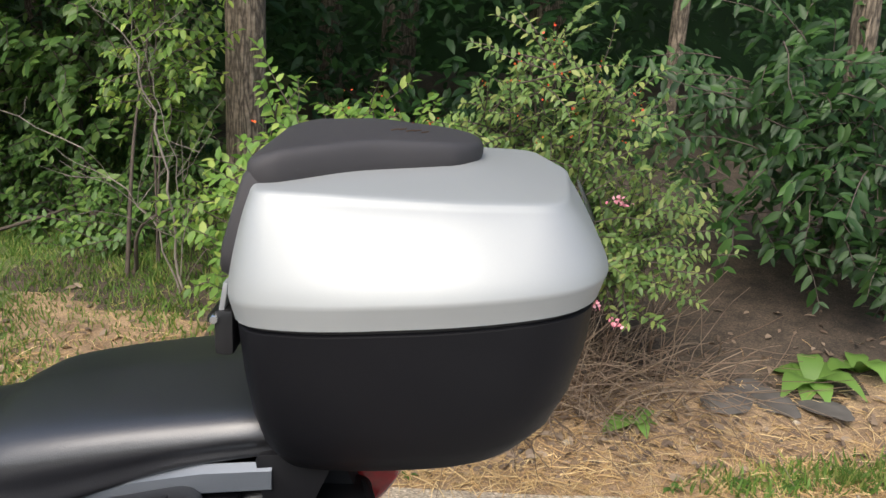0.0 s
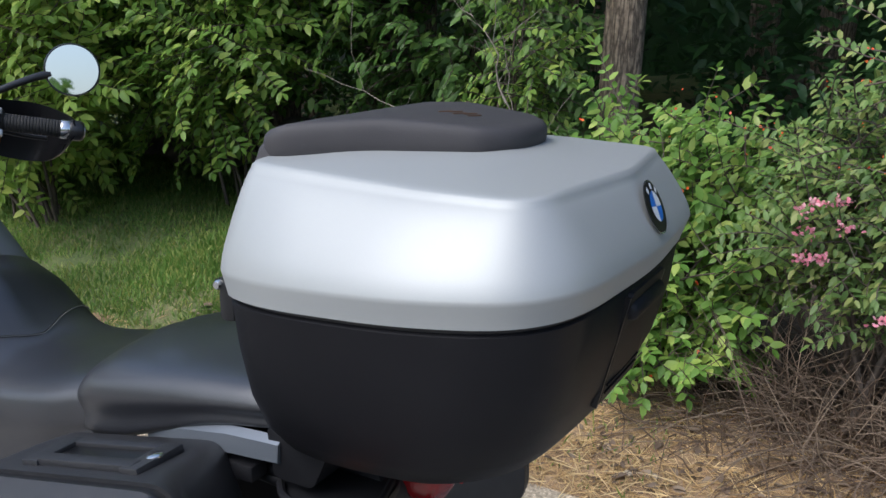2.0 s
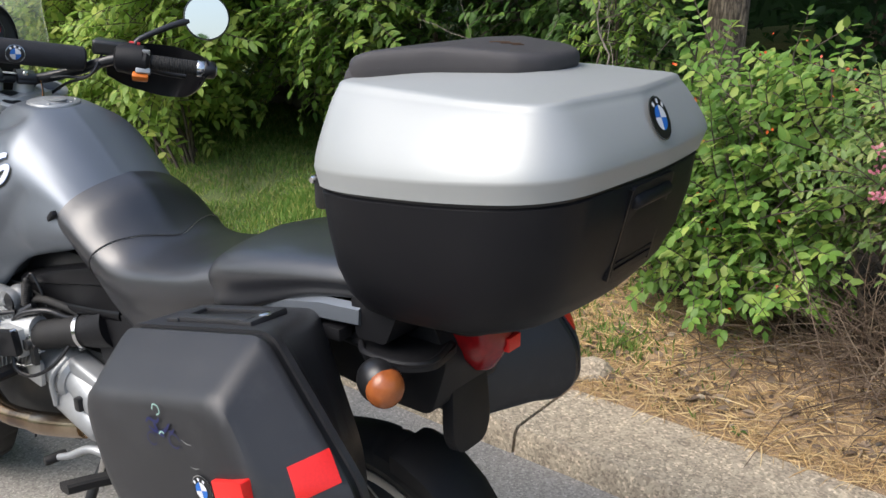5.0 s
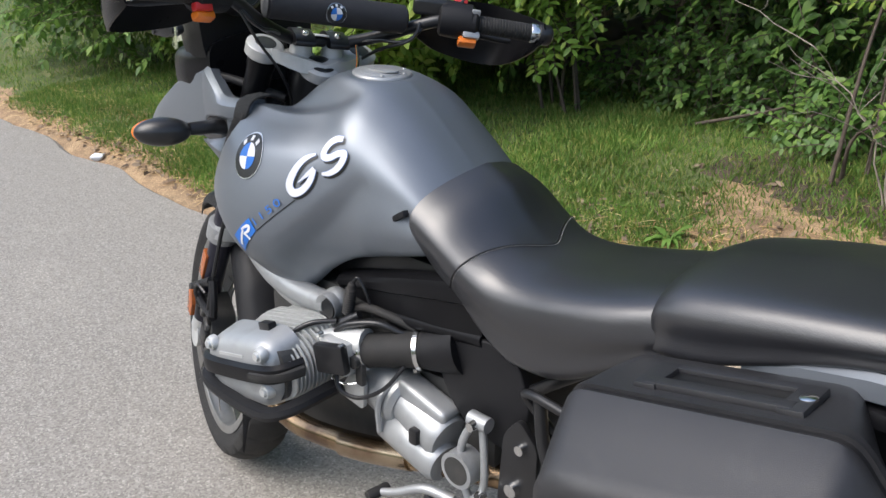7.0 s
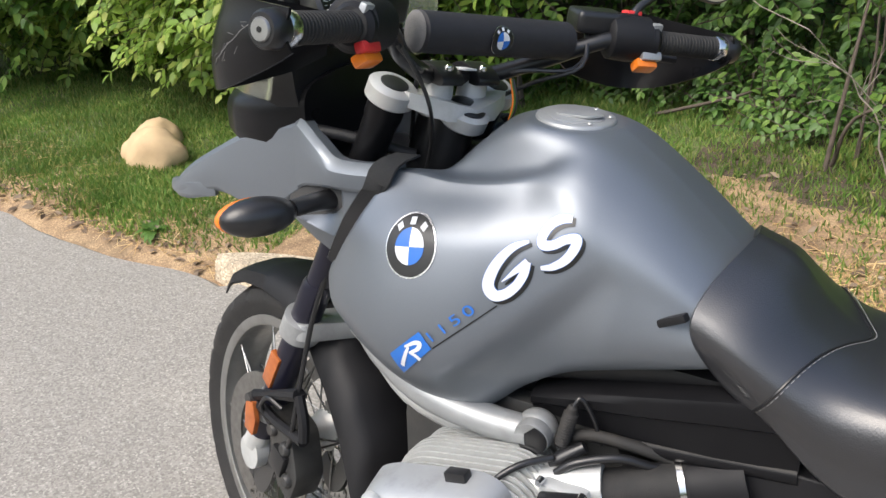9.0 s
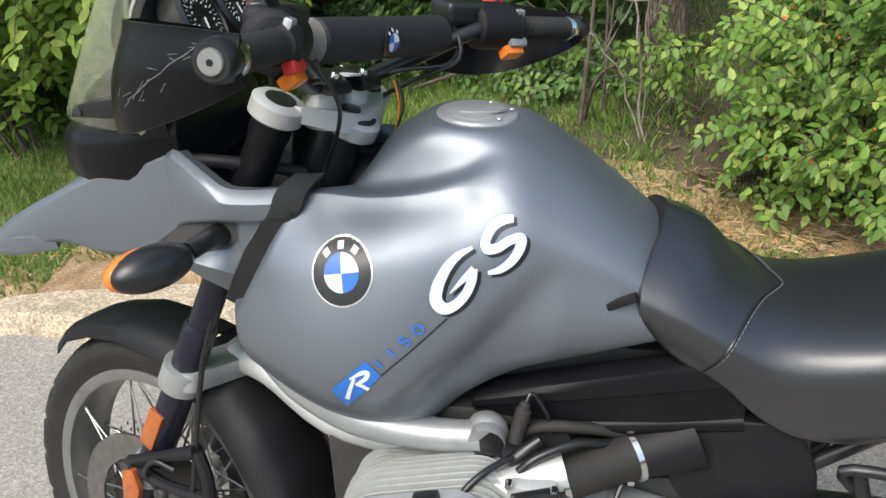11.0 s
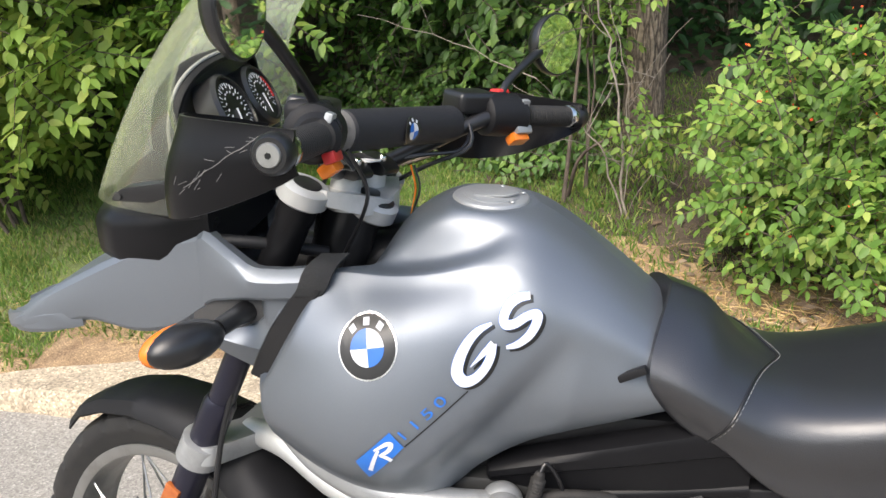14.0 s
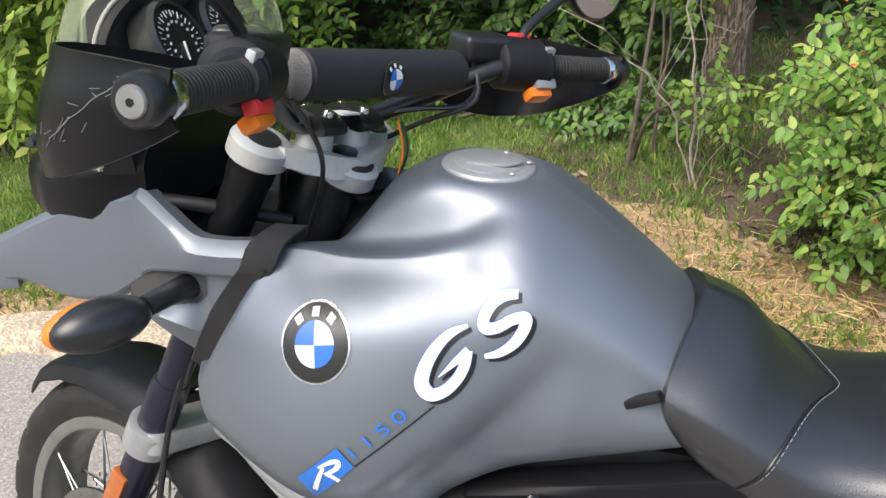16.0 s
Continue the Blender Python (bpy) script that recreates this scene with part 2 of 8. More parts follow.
fork_black = material("anodised_dark_blue_fork", (0.012, 0.012, 0.022), 0.32, 0.3, (0.016, 0.016, 0.03), 20, 0.5)
amber = material("amber_plastic", (0.75, 0.20, 0.02), 0.25, 0, (0.6, 0.15, 0.015), 40, 0.5)
amber_dark = material("brown_amber_lens", (0.36, 0.11, 0.03), 0.22, 0, (0.24, 0.065, 0.02), 60, 0.5)
red_lens = material("red_lens", (0.26, 0.006, 0.008), 0.16, 0, (0.16, 0.004, 0.006), 90, 0.6, 300, 0.12)
red_reflector = material("red_reflector", (0.75, 0.02, 0.015), 0.35, 0, (0.62, 0.015, 0.012), 300, 0.7)
red_plastic = material("red_button_plastic", (0.55, 0.03, 0.03), 0.4)
white_paint = material("white_decal", (0.68, 0.69, 0.71), 0.38)
blue_paint = material("blue_decal", (0.018, 0.125, 0.48), 0.35, 0, (0.022, 0.135, 0.44), 90, 0.5)
black_decal = material("black_decal", (0.012, 0.012, 0.012), 0.3)
silver_trim = material("silver_trim", (0.7, 0.7, 0.7), 0.25, 0.9)
guard_plastic = material("scuffed_satin_black_plastic", (0.0060, 0.0060, 0.0068), 0.24, 0, (0.009, 0.009, 0.010), 12, 0.6, 700, 0.06, rough2=0.34, dirt=(0.03, 0.03, 0.03), dirt_amount=0.06, dirt_scale=18, spec=0.12)
yoke_silver = material("pale_cast_yoke_paint", (0.50, 0.505, 0.50), 0.42, 0.4, (0.44, 0.445, 0.44), 30, 0.7, 900, 0.10, dirt=(0.16, 0.15, 0.13), dirt_amount=0.3, dirt_scale=14)
webbing_pad = material("black_pad_cloth", (0.013, 0.013, 0.016), 0.62, 0, (0.020, 0.020, 0.023), 60, 0.6, 1500, 0.25, spec=0.4)
webbing = material("black_webbing", (0.014, 0.014, 0.014), 0.85, 0, (0.03, 0.03, 0.03), 400, 0.7, 900, 0.5)
foam_end = material("grey_foam", (0.16, 0.155, 0.15), 0.9, 0, (0.08, 0.08, 0.08), 60, 0.8, 500, 0.6)
dial_black = material("dial_black", (0.008, 0.008, 0.009), 0.3)

asphalt = material("worn_asphalt", (0.285, 0.265, 0.236), 0.9, 0, (0.215, 0.202, 0.180), 90, 0.6, 230, 0.6, dirt=(0.34, 0.315, 0.275), dirt_amount=0.5, dirt_scale=1.6)


def aggregate(m, scale=210.0, amount=0.38):
    """Stones of many greys in the binder."""
    N, Lk = m.node_tree.nodes, m.node_tree.links
    b = N["Principled BSDF"]
    src = b.inputs["Base Color"].links[0].from_socket
    tc = N.new("ShaderNodeTexCoord")
    v = N.new("ShaderNodeTexVoronoi")
    v.inputs["Scale"].default_value = scale
    Lk.new(tc.outputs["Object"], v.inputs["Vector"])
    hs = N.new("ShaderNodeSeparateColor")
    Lk.new(v.outputs["Color"], hs.inputs[0])
    r = N.new("ShaderNodeValToRGB")
    for k, (at, v) in enumerate(((0.0, 1 - amount), (0.5, 1.0), (0.90, 1 + amount * 0.6), (0.96, 1 + amount * 1.6))):
        e = r.color_ramp.elements[k] if k < 2 else r.color_ramp.elements.new(at)
        e.position = at
        e.color = (v * 0.5, v * 0.5, v * 0.5, 1)
    Lk.new(hs.outputs[0], r.inputs[0])
    tw = N.new("ShaderNodeMath")
    tw.operation = "MULTIPLY"
    tw.inputs[1].default_value = 2.0
    Lk.new(r.outputs[0], tw.inputs[0])
    r = tw
    s = N.new("ShaderNodeVectorMath")
    s.operation = "SCALE"
    Lk.new(src, s.inputs[0])
    Lk.new(r.outputs[0], s.inputs[3])
    Lk.new(s.outputs[0], b.inputs["Base Color"])
    return m


aggregate(asphalt, 190, 0.30)


def furrowed(m):
    """Bark plates: cracks that run up the trunk, dark and deep."""
    N, Lk = m.node_tree.nodes, m.node_tree.links
    b = N["Principled BSDF"]
    src = b.inputs["Base Color"].links[0].from_socket
    tc = N.new("ShaderNodeTexCoord")
    mp = N.new("ShaderNodeMapping")
    mp.inputs["Scale"].default_value = (1, 1, 0.16)
    Lk.new(tc.outputs["Object"], mp.inputs["Vector"])
    wob = N.new("ShaderNodeTexNoise")
    wob.inputs["Scale"].default_value = 30
    wob.inputs["Detail"].default_value = 4
    Lk.new(mp.outputs[0], wob.inputs["Vector"])
    ad = N.new("ShaderNodeMix")
    ad.data_type = "VECTOR"
    ad.inputs[0].default_value = 0.06
    Lk.new(mp.outputs[0], ad.inputs[4])
    Lk.new(wob.outputs["Color"], ad.inputs[5])
    v = N.new("ShaderNodeTexVoronoi")
    v.feature = "DISTANCE_TO_EDGE"
    v.inputs["Scale"].default_value = 42
    Lk.new(ad.outputs[1], v.inputs["Vector"])
    r = N.new("ShaderNodeMapRange")
    r.inputs[1].default_value, r.inputs[2].default_value = 0.0, 0.22
    r.inputs[3].default_value, r.inputs[4].default_value = 0.35, 1.15
    Lk.new(v.outputs["Distance"], r.inputs[0])
    s = N.new("ShaderNodeVectorMath")
    s.operation = "SCALE"
    Lk.new(src, s.inputs[0])
    Lk.new(r.outputs[0], s.inputs[3])
    Lk.new(s.outputs[0], b.inputs["Base Color"])
    bp = N.new("ShaderNodeBump")
    bp.inputs["Strength"].default_value = 0.9
    bp.inputs["Distance"].default_value = 0.008
    Lk.new(r.outputs[0], bp.inputs["Height"])
    Lk.new(b.inputs["Normal"].links[0].from_socket, bp.inputs["Normal"])
    Lk.new(bp.outputs[0], b.inputs["Normal"])
    return m


concrete = aggregate(material("old_concrete", (0.46, 0.385, 0.275), 0.92, 0, (0.33, 0.27, 0.195), 22, 0.5, 300, 0.9, dirt=(0.20, 0.17, 0.13), dirt_amount=0.6, dirt_scale=5), 150, 0.4)
soil = aggregate(material("dry_soil_and_straw", (0.38, 0.265, 0.15), 0.95, 0, (0.18, 0.115, 0.065), 9, 0.4, 120, 1.0, dirt=(0.10, 0.075, 0.05), dirt_amount=0.6, dirt_scale=1.1), 260, 0.4)
# dark brown soil with the trees' shade mixed into its colour
shaded_soil = aggregate(material("tree_shaded_soil", (0.085, 0.062, 0.042), 0.95, 0, (0.04, 0.03, 0.02), 12, 0.4, 120, 1.0, dirt=(0.16, 0.12, 0.08), dirt_amount=0.5, dirt_scale=5), 200, 0.45)
turf = aggregate(material("thin_turf", (0.12, 0.14, 0.045), 0.95, 0, (0.07, 0.10, 0.028), 7, 0.4, 160, 1.0, dirt=(0.24, 0.19, 0.10), dirt_amount=0.7, dirt_scale=2.5), 240, 0.4)
bark = furrowed(material("grey_brown_bark", (0.27, 0.215, 0.155), 0.95, 0, (0.13, 0.10, 0.07), 40, 0.4, 90, 1.0, dirt=(0.2, 0.19, 0.14), dirt_amount=0.4, dirt_scale=16))
twig_mat = material("grey_twig", (0.12, 0.095, 0.075), 0.9, 0, (0.06, 0.045, 0.035), 30, 0.5)
dead_mat = material("pale_dead_branch", (0.30, 0.26, 0.22), 0.9, 0, (0.16, 0.135, 0.11), 30, 0.5)
brown_stalk = leafy("dry_brown_stalks", (0.11, 0.075, 0.05), (0.18, 0.13, 0.09), (0.30, 0.23, 0.16), 0.9, 0.05)
stone_dark = material("mossy_dark_stone", (0.13, 0.115, 0.10), 0.95, 0, (0.06, 0.055, 0.045), 8, 0.5, 60, 0.8)
stone_tan = material("tan_fieldstone", (0.52, 0.38, 0.22), 0.9, 0, (0.40, 0.28, 0.16), 12, 0.6, 120, 0.6)
leaf_mid = leafy("broadleaf_green", (0.0735, 0.15, 0.0315), (0.124, 0.232, 0.0462), (0.22, 0.325, 0.0714), 0.45, 0.42)
# darker copy of the broadleaf green, shade kept in the colour
leaf_shaded = leafy("shaded_broadleaf_green", (0.0508, 0.11, 0.0242), (0.0881, 0.175, 0.0357), (0.164, 0.26, 0.0567))
leaf_lime = leafy("honeysuckle_green", (0.112, 0.225, 0.040), (0.20, 0.345, 0.063), (0.40, 0.49, 0.116), 0.45, 0.45)
leaf_fresh = leafy("fresh_broadleaf_green", (0.113, 0.21, 0.0357), (0.192, 0.33, 0.0578), (0.373, 0.47, 0.0945), 0.45, 0.48)
# light broadleaf green, lifted so the sunlight sits in the leaf colour
leaf_sunlit = leafy("sunlit_broadleaf_green", (0.203, 0.33, 0.063), (0.328, 0.47, 0.0945), (0.52, 0.58, 0.147), 0.45, 0.55)
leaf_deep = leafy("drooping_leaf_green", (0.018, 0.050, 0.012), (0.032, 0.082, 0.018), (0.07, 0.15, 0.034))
leaf_rose = leafy("briar_green", (0.113, 0.2, 0.0525), (0.181, 0.28, 0.0714), (0.339, 0.38, 0.116), 0.45, 0.42)
# greens darkened to hold the wood's shade in their colour
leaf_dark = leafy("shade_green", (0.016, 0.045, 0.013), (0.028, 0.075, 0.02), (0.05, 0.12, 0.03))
leaf_big = leafy("large_weed_green", (0.12, 0.24, 0.05), (0.20, 0.33, 0.07), (0.42, 0.40, 0.13))
grass_mat = leafy("lawn_grass", (0.096, 0.185, 0.0315), (0.158, 0.265, 0.0525), (0.35, 0.35, 0.105), 0.6, 0.40)
straw_mat = leafy("dry_straw", (0.36, 0.22, 0.095), (0.55, 0.38, 0.17), (0.70, 0.54, 0.28), 0.8, 0.1)
pink = leafy("pink_blossom", (0.75, 0.22, 0.30), (0.85, 0.35, 0.42), (0.9, 0.5, 0.55), 0.7, 0.3)
berry = leafy("red_berry", (0.6, 0.06, 0.02), (0.7, 0.12, 0.03), (0.75, 0.2, 0.04), 0.4, 0.05)

# ---- ground, road, kerb ----


def rise(x, y):
    """Height of the ground behind the kerb."""
    edge = (1.93 if x < -3.1 else 2.01) + 0.02 * math.sin(x * 3.1) + 0.015 * math.sin(x * 7.7)
    d = y - edge
    if d <= 0:
        return -0.03
    k = 0.15 if x > -2.2 else 0.15 - 0.07 * min(1, (-2.2 - x) / 2)
    far = max(0, d - 3.0)
    z = min(d / 0.25, 1) * 0.075 - 0.03 * (1 - min(d / 0.15, 1)) + max(0, d - 0.3) * k - far * k * 0.7
    return z + 0.035 * noise.noise((x * 1.3, y * 1.3, 0)) * min(1, d) + 0.012 * noise.noise((x * 7, y * 7, 3)) * min(1, d * 2)


def make_ground():
    xs = [-400, -120, -40, -20, -16, -14, -12, -11, -10, -9] + [-8 + 0.12 * i for i in range(101)] + [5, 7, 12, 20, 40, 120, 400]
    ys = [-400, -100, -30, -12, -8, -6, 1.7, 1.85] + [1.93 + 0.06 * i for i in range(26)] + [3.6 + 0.15 * i for i in range(22)] + [7.5, 9, 12, 18, 30, 60, 150, 400]
    verts, faces = [], []
    for y in ys:
        for x in xs:
            verts.append((x, y, rise(x, y) if y > 1.7 else -0.03))
    n = len(xs)
    for j in range(len(ys) - 1):
        for i in range(n - 1):
            a = j * n + i
            faces.append((a, a + 1, a + n + 1, a + n))
    g = plain("ground", verts, faces, soil, smooth=True)
    g.data.materials.append(turf)
    # third slot: ground painted dark where the trees shade it
    g.data.materials.append(shaded_soil)
    for p in g.data.polygons:
        x, y = p.center.x, p.center.y
        w = 0.25 * noise.noise((x * 2.1, y * 2.1, 4))
        if y < -6 or x + w < -1.75 and y + w > (2.5 if x > -3.1 else 2.2):
            p.material_index = 1
        elif y + w > 2.98 + 0.25 * max(0.0, -x):
            p.material_index = 2
    tagged(g, "dry soil with straw and leaf litter rising behind the kerb", "ground", kind="structure")


def make_road():
    verts, faces = [], []
    xs = [-60, -30, -15, -9] + [-7 + 0.07 * i for i in range(160)] + [5, 8, 15, 30, 60]
    for x in xs:
        e = 1.96 + 0.02 * math.sin(x * 5.3) + 0.035 * noise.noise((x * 2.3, 0, 5)) + 0.012 * noise.noise((x * 14, 0, 2))
        if -3.05 < x:
            e = 2.06
        verts += [(x, -7, -0.003), (x, -1, 0.0), (x, 1.6, 0.0), (x, e - 0.03, 0.0), (x, e, -0.02)]
    for i in range(len(xs) - 1):
        for j in range(4):
            a = i * 5 + j
            faces.append((a, a + 5, a + 6, a + 1))
    r = plain("road", verts, faces, asphalt, smooth=False)
    tagged(r, "worn grey asphalt with exposed pale aggregate", "road", kind="structure")


def make_kerb():
    k = tagged(new("kerb"), "weathered pale concrete kerb with a rounded end", "kerb", kind="structure")
    cuts = [-3.16, -1.86, -0.62, 0.72, 2.1, 4.0, 8.0, 20.0]
    rnd = random.Random(4)
    for i, (a, b) in enumerate(zip(cuts, cuts[1:])):
        a2, b2 = a + 0.005, b - 0.005
        n = 30 if i == 0 else 14
        rows = []
        for s in range(n + 1):
            x = a2 + (b2 - a2) * s / n
            y0 = 2.015 + 0.006 * noise.noise((x * 6, 1, 0))
            y1 = 2.335 + 0.02 * noise.noise((x * 3, 2, 0))
            if i == 0:
                u = max(0.012, min(1.0, (x - a) / 0.80))
                y1 = 2.02 + (y1 - 2.02) * u ** 0.55
            zt = 0.078 + 0.004 * noise.noise((x * 5, 3, 0))
            rows.append([(x, y0 - 0.012, -0.03), (x, y0, zt - 0.018), (x, y0 + 0.016, zt), (x, (y0 + y1) / 2, zt + 0.004), (x, y1 - 0.012, zt + 0.006), (x, y1, zt - 0.008), (x, y1 + 0.004, -0.03)])
        bm = loft(rows)
        part("kerb_stone", bm, concrete, k)


make_ground()
make_road()
make_kerb()

# ---- the motorcycle: x runs to its rear, y to its right, z up ----
BIKE = pose(-1.24, 1.105, 0, 0, 0, 2.0)
HEAD = Vector((-0.19, 0, 1.085))
RAKE = Vector((math.sin(radians(26.5)), 0, math.cos(radians(26.5))))
STEER = Matrix.Translation(HEAD) @ Matrix.Rotation(radians(-20), 4, RAKE) @ Matrix.Translation(-HEAD)
bike = thing("motorcycle", "slate-grey touring enduro motorcycle standing on its centre stand beside the kerb", "motorcycle", BIKE)

# tank
TX = [-0.30, -0.24, -0.18, -0.12, -0.06, 0.0, 0.06, 0.12, 0.18, 0.245]
T_MID = [0.80, 0.83, 0.955, 1.040, 1.070, 1.072, 1.060, 1.022, 0.972, 0.914]
T_IN = ([0.110, 0.100, 0.085, 0.075, 0.070, 0.068, 0.062, 0.055, 0.052, 0.048], [0.86, 0.90, 0.966, 1.026, 1.059, 1.062, 1.050, 1.014, 0.965, 0.909])
T_LEDGE = ([0.128, 0.124, 0.116, 0.109, 0.105, 0.099, 0.086, 0.078, 0.074, 0.070], [0.955, 0.977, 0.996, 0.999, 1.011, 1.026, 1.036, 1.004, 0.956, 0.901])
T_RIDGE = ([0.146, 0.146, 0.144, 0.142, 0.138, 0.126, 0.109, 0.103, 0.098, 0.094], [0.984, 0.996, 1.001, 0.998, 1.003, 1.014, 1.021, 0.989, 0.943, 0.888])
T_UNDER = ([0.158, 0.159, 0.158, 0.156, 0.151, 0.141, 0.130, 0.124, 0.115, 0.109], [0.968, 0.980, 0.987, 0.986, 0.990, 0.997, 1.000, 0.970, 0.929, 0.876])
T_SIDE = ([0.185, 0.205, 0.215, 0.214, 0.205, 0.190, 0.174, 0.159, 0.146, 0.135], [0.88, 0.90, 0.915, 0.925, 0.93, 0.932, 0.925, 0.908, 0.889, 0.852])
T_LOW = ([0.195, 0.225, 0.243, 0.244, 0.232, 0.208, 0.184, 0.168, 0.155, 0.142], [0.80, 0.79, 0.775, 0.77, 0.785, 0.81, 0.825, 0.83, 0.835, 0.838])
T_EDGE = ([0.16, 0.16, 0.16, 0.155, 0.155, 0.155, 0.148, 0.142, 0.135, 0.128], [0.745, 0.695, 0.667, 0.656, 0.672, 0.722, 0.758, 0.778, 0.793, 0.810])


CREASE_A, CREASE_B = (0.104, 0.938), (-0.080, 0.758)


def hollow(x, z):
    """Depth of the pressed hollow under the crease that runs down and forward along the tank's flank."""
    ux, uz = CREASE_B[0] - CREASE_A[0], CREASE_B[1] - CREASE_A[1]
    d = math.hypot(ux, uz)
    ux, uz = ux / d, uz / d
    px, pz = x - CREASE_A[0], z - CREASE_A[1]
    along, below = px * ux + pz * uz, -px * uz + pz * ux
    if below <= 0 or along <= 0:
        return 0.0
    k = min(1.0, along / 0.11)
    w = 0.022 + 0.012 * k
    f = below / w if below < w else max(0.0, 1 - (below - w) / (0.03 + 0.06 * k))
    if below > w:
        f = f * f * (3 - 2 * f)
    return 0.019 * k * f * min(1.0, max(0.0, (0.30 - along) / 0.05))


def tank_ring(x, grow=0.0):
    half = [(0, curve(TX, T_MID, x))]
    for ys, zs in (T_IN, T_LEDGE, T_RIDGE, T_UNDER, T_SIDE, T_LOW, T_EDGE):
        half.append((curve(TX, ys, x), curve(TX, zs, x)))
    # behind the filler the crown is one smooth arch
    k = min(1.0, max(0.0, (x + 0.015) / 0.105))
    k = k * k * (3 - 2 * k)
    for i, a in ((1, 20), (2, 35), (3, 50), (4, 68)):
        y, z = half[5][0] * math.sin(radians(a)), half[5][1] + (half[0][1] - half[5][1]) * math.cos(radians(a))
        half[i] = (half[i][0] + (y - half[i][0]) * k, half[i][1] + (z - half[i][1]) * k)
    e = half[-1]
    half += [(e[0] - 0.03, e[1] + 0.012), (0, e[1] + 0.03)]
    line = spline([(0, y, z) for y, z in half], 10)
    for p in line:
        if p.z < 0.95 and p.y > 0.1:
            p.y -= hollow(x, p.z)
        # the front edge slants down and forward, with the joint strip before it
        if 0.82 < p.z < 0.99 and p.y > 0.152:
            k = min(1.0, max(0.0, (-0.226 + (p.z - 0.967) * 0.595 - x) / 0.011))
            p.y += (0.152 - p.y) * k * k * (3 - 2 * k)
    full = [Vector((x, p.y, p.z)) for p in line] + [Vector((x, -p.y, p.z)) for p in reversed(line[1:-1])]
    return full


def tank_side(x, z):
    """The left side's y at x, z."""
    r = tank_ring(x)
    best = None
    n = len(r)
    left = r[n // 2:] + [r[0]]
    for a, b in zip(left, left[1:]):
        if min(a.z, b.z) <= z <= max(a.z, b.z) and abs(a.z - b.z) > 1e-6:
            y = a.y + (b.y - a.y) * (z - a.z) / (b.z - a.z)
            if best is None or y < best:
                best = y
    return best if best is not None else -0.2


def make_tank():
    xs = [-0.30 + 0.545 * i / 180 for i in range(181)]
    rings = [tank_ring(x) for x in xs]
    # flat seat for the filler cap
    for r in rings:
        for p in r:
            if p.z > 1.0 and math.hypot(p.x + 0.006, p.y) < 0.075:
                p.z = min(p.z, 1.0635 - 0.07 * (p.x + 0.006))
    # rounded ends
    def end(r, dx, k):
        c = sum(r, Vector()) / len(r)
        return [Vector((p.x + dx, c.y + (p.y - c.y) * k, c.z + (p.z - c.z) * k)) for p in r]
    rings = [end(rings[0], -0.012, 0.9), end(rings[0], -0.006, 0.97)] + rings + [end(rings[-1], 0.010, 0.95), end(rings[-1], 0.016, 0.85)]
    t = part("fuel_tank", loft(rings), tank_paint, bike, "slate metallic fuel tank with rounded shoulders", smooth=60)
    # filler cap
    up = Vector((0.07, 0.0, 1)).normalized()
    c = Vector((-0.006, 0, 1.0605))
    part("filler_cap", join(turned([(0, 0.0555), (0.55, 0.0555), (0.85, 0.054), (1, 0.052)], c, c + up * 0.0075, 40),
                            turned([(0, 0.040), (0.6, 0.040), (1, 0.0385)], c + up * 0.0074, c + up * 0.0092, 40)), alu_paint, t, "pale aluminium filler cap")
    for q in [turned([(0, 0.004), (1, 0.003)], c + up * 0.0068 + Vector((math.cos(a) * 0.0462, math.sin(a) * 0.0462, 0)), c + up * 0.0086 + Vector((math.cos(a) * 0.0462, math.sin(a) * 0.0462, 0)), 8) for a in (i * math.pi / 3 + 0.3 for i in range(6))]:
        part("cap_screw", q, alu_paint, t)
    part("cap_flap", slab(rounded([(-0.030, -0.017), (0.020, -0.017), (0.036, 0), (0.020, 0.017), (-0.030, 0.017)], 0.008), "z", 1.0695, 1.0725, 0.0006), alu_paint, t)
    # black rubber joint strip in front of the tank, and the tape that ties the beak's arm over it
    for s in (-1, 1):
        rows = []
        for z, x in ((0.985, -0.2265), (0.966, -0.239), (0.939, -0.2587), (0.912, -0.278), (0.876, -0.2975), (0.842, -0.3135)):
            rows.append([Vector((x + dx, s * y, z + dx * -0.35)) for dx, y in ((-0.0155, 0.146), (-0.0155, 0.163), (-0.0135, 0.166), (0.0125, 0.170), (0.0155, 0.168), (0.0165, 0.146))])
        part("joint_strip", loft(rows), smooth_black, t, "black rubber joint strip", smooth=30)
        rows = []
        for z, xl, xr, y in ((0.968, -0.251, -0.216, 0.1670), (0.972, -0.2495, -0.212, 0.1690), (0.985, -0.2445, -0.203, 0.1680), (1.000, -0.2395, -0.197, 0.1655), (1.0085, -0.2355, -0.193, 0.1590), (1.0135, -0.230, -0.189, 0.1480), (1.0155, -0.224, -0.184, 0.1200)):
            rows.append([Vector((xl, s * y, z)), Vector((xl * 0.55 + xr * 0.45, s * (y + 0.0008), z + 0.0006)), Vector((xr, s * y, z + 0.002)), Vector((xr, s * (y - 0.003), z - 0.001)), Vector((xl, s * (y - 0.003), z - 0.003))])
        part("tape", loft(rows), webbing, t, "dark grey cloth tape", smooth=50)
    return t


tank = make_tank()


def on_tank(u, v, lift):
    """A place on the left side of the tank at x = u, z = v."""
    y = tank_side(u, v)
    dy = (tank_side(u, v + 0.004) - tank_side(u, v - 0.004)) / 0.008
    dx = (tank_side(u + 0.004, v) - tank_side(u - 0.004, v)) / 0.008
    n = Vector((dx, -1, dy)).normalized()
    return Vector((u, y, v)) + n * lift


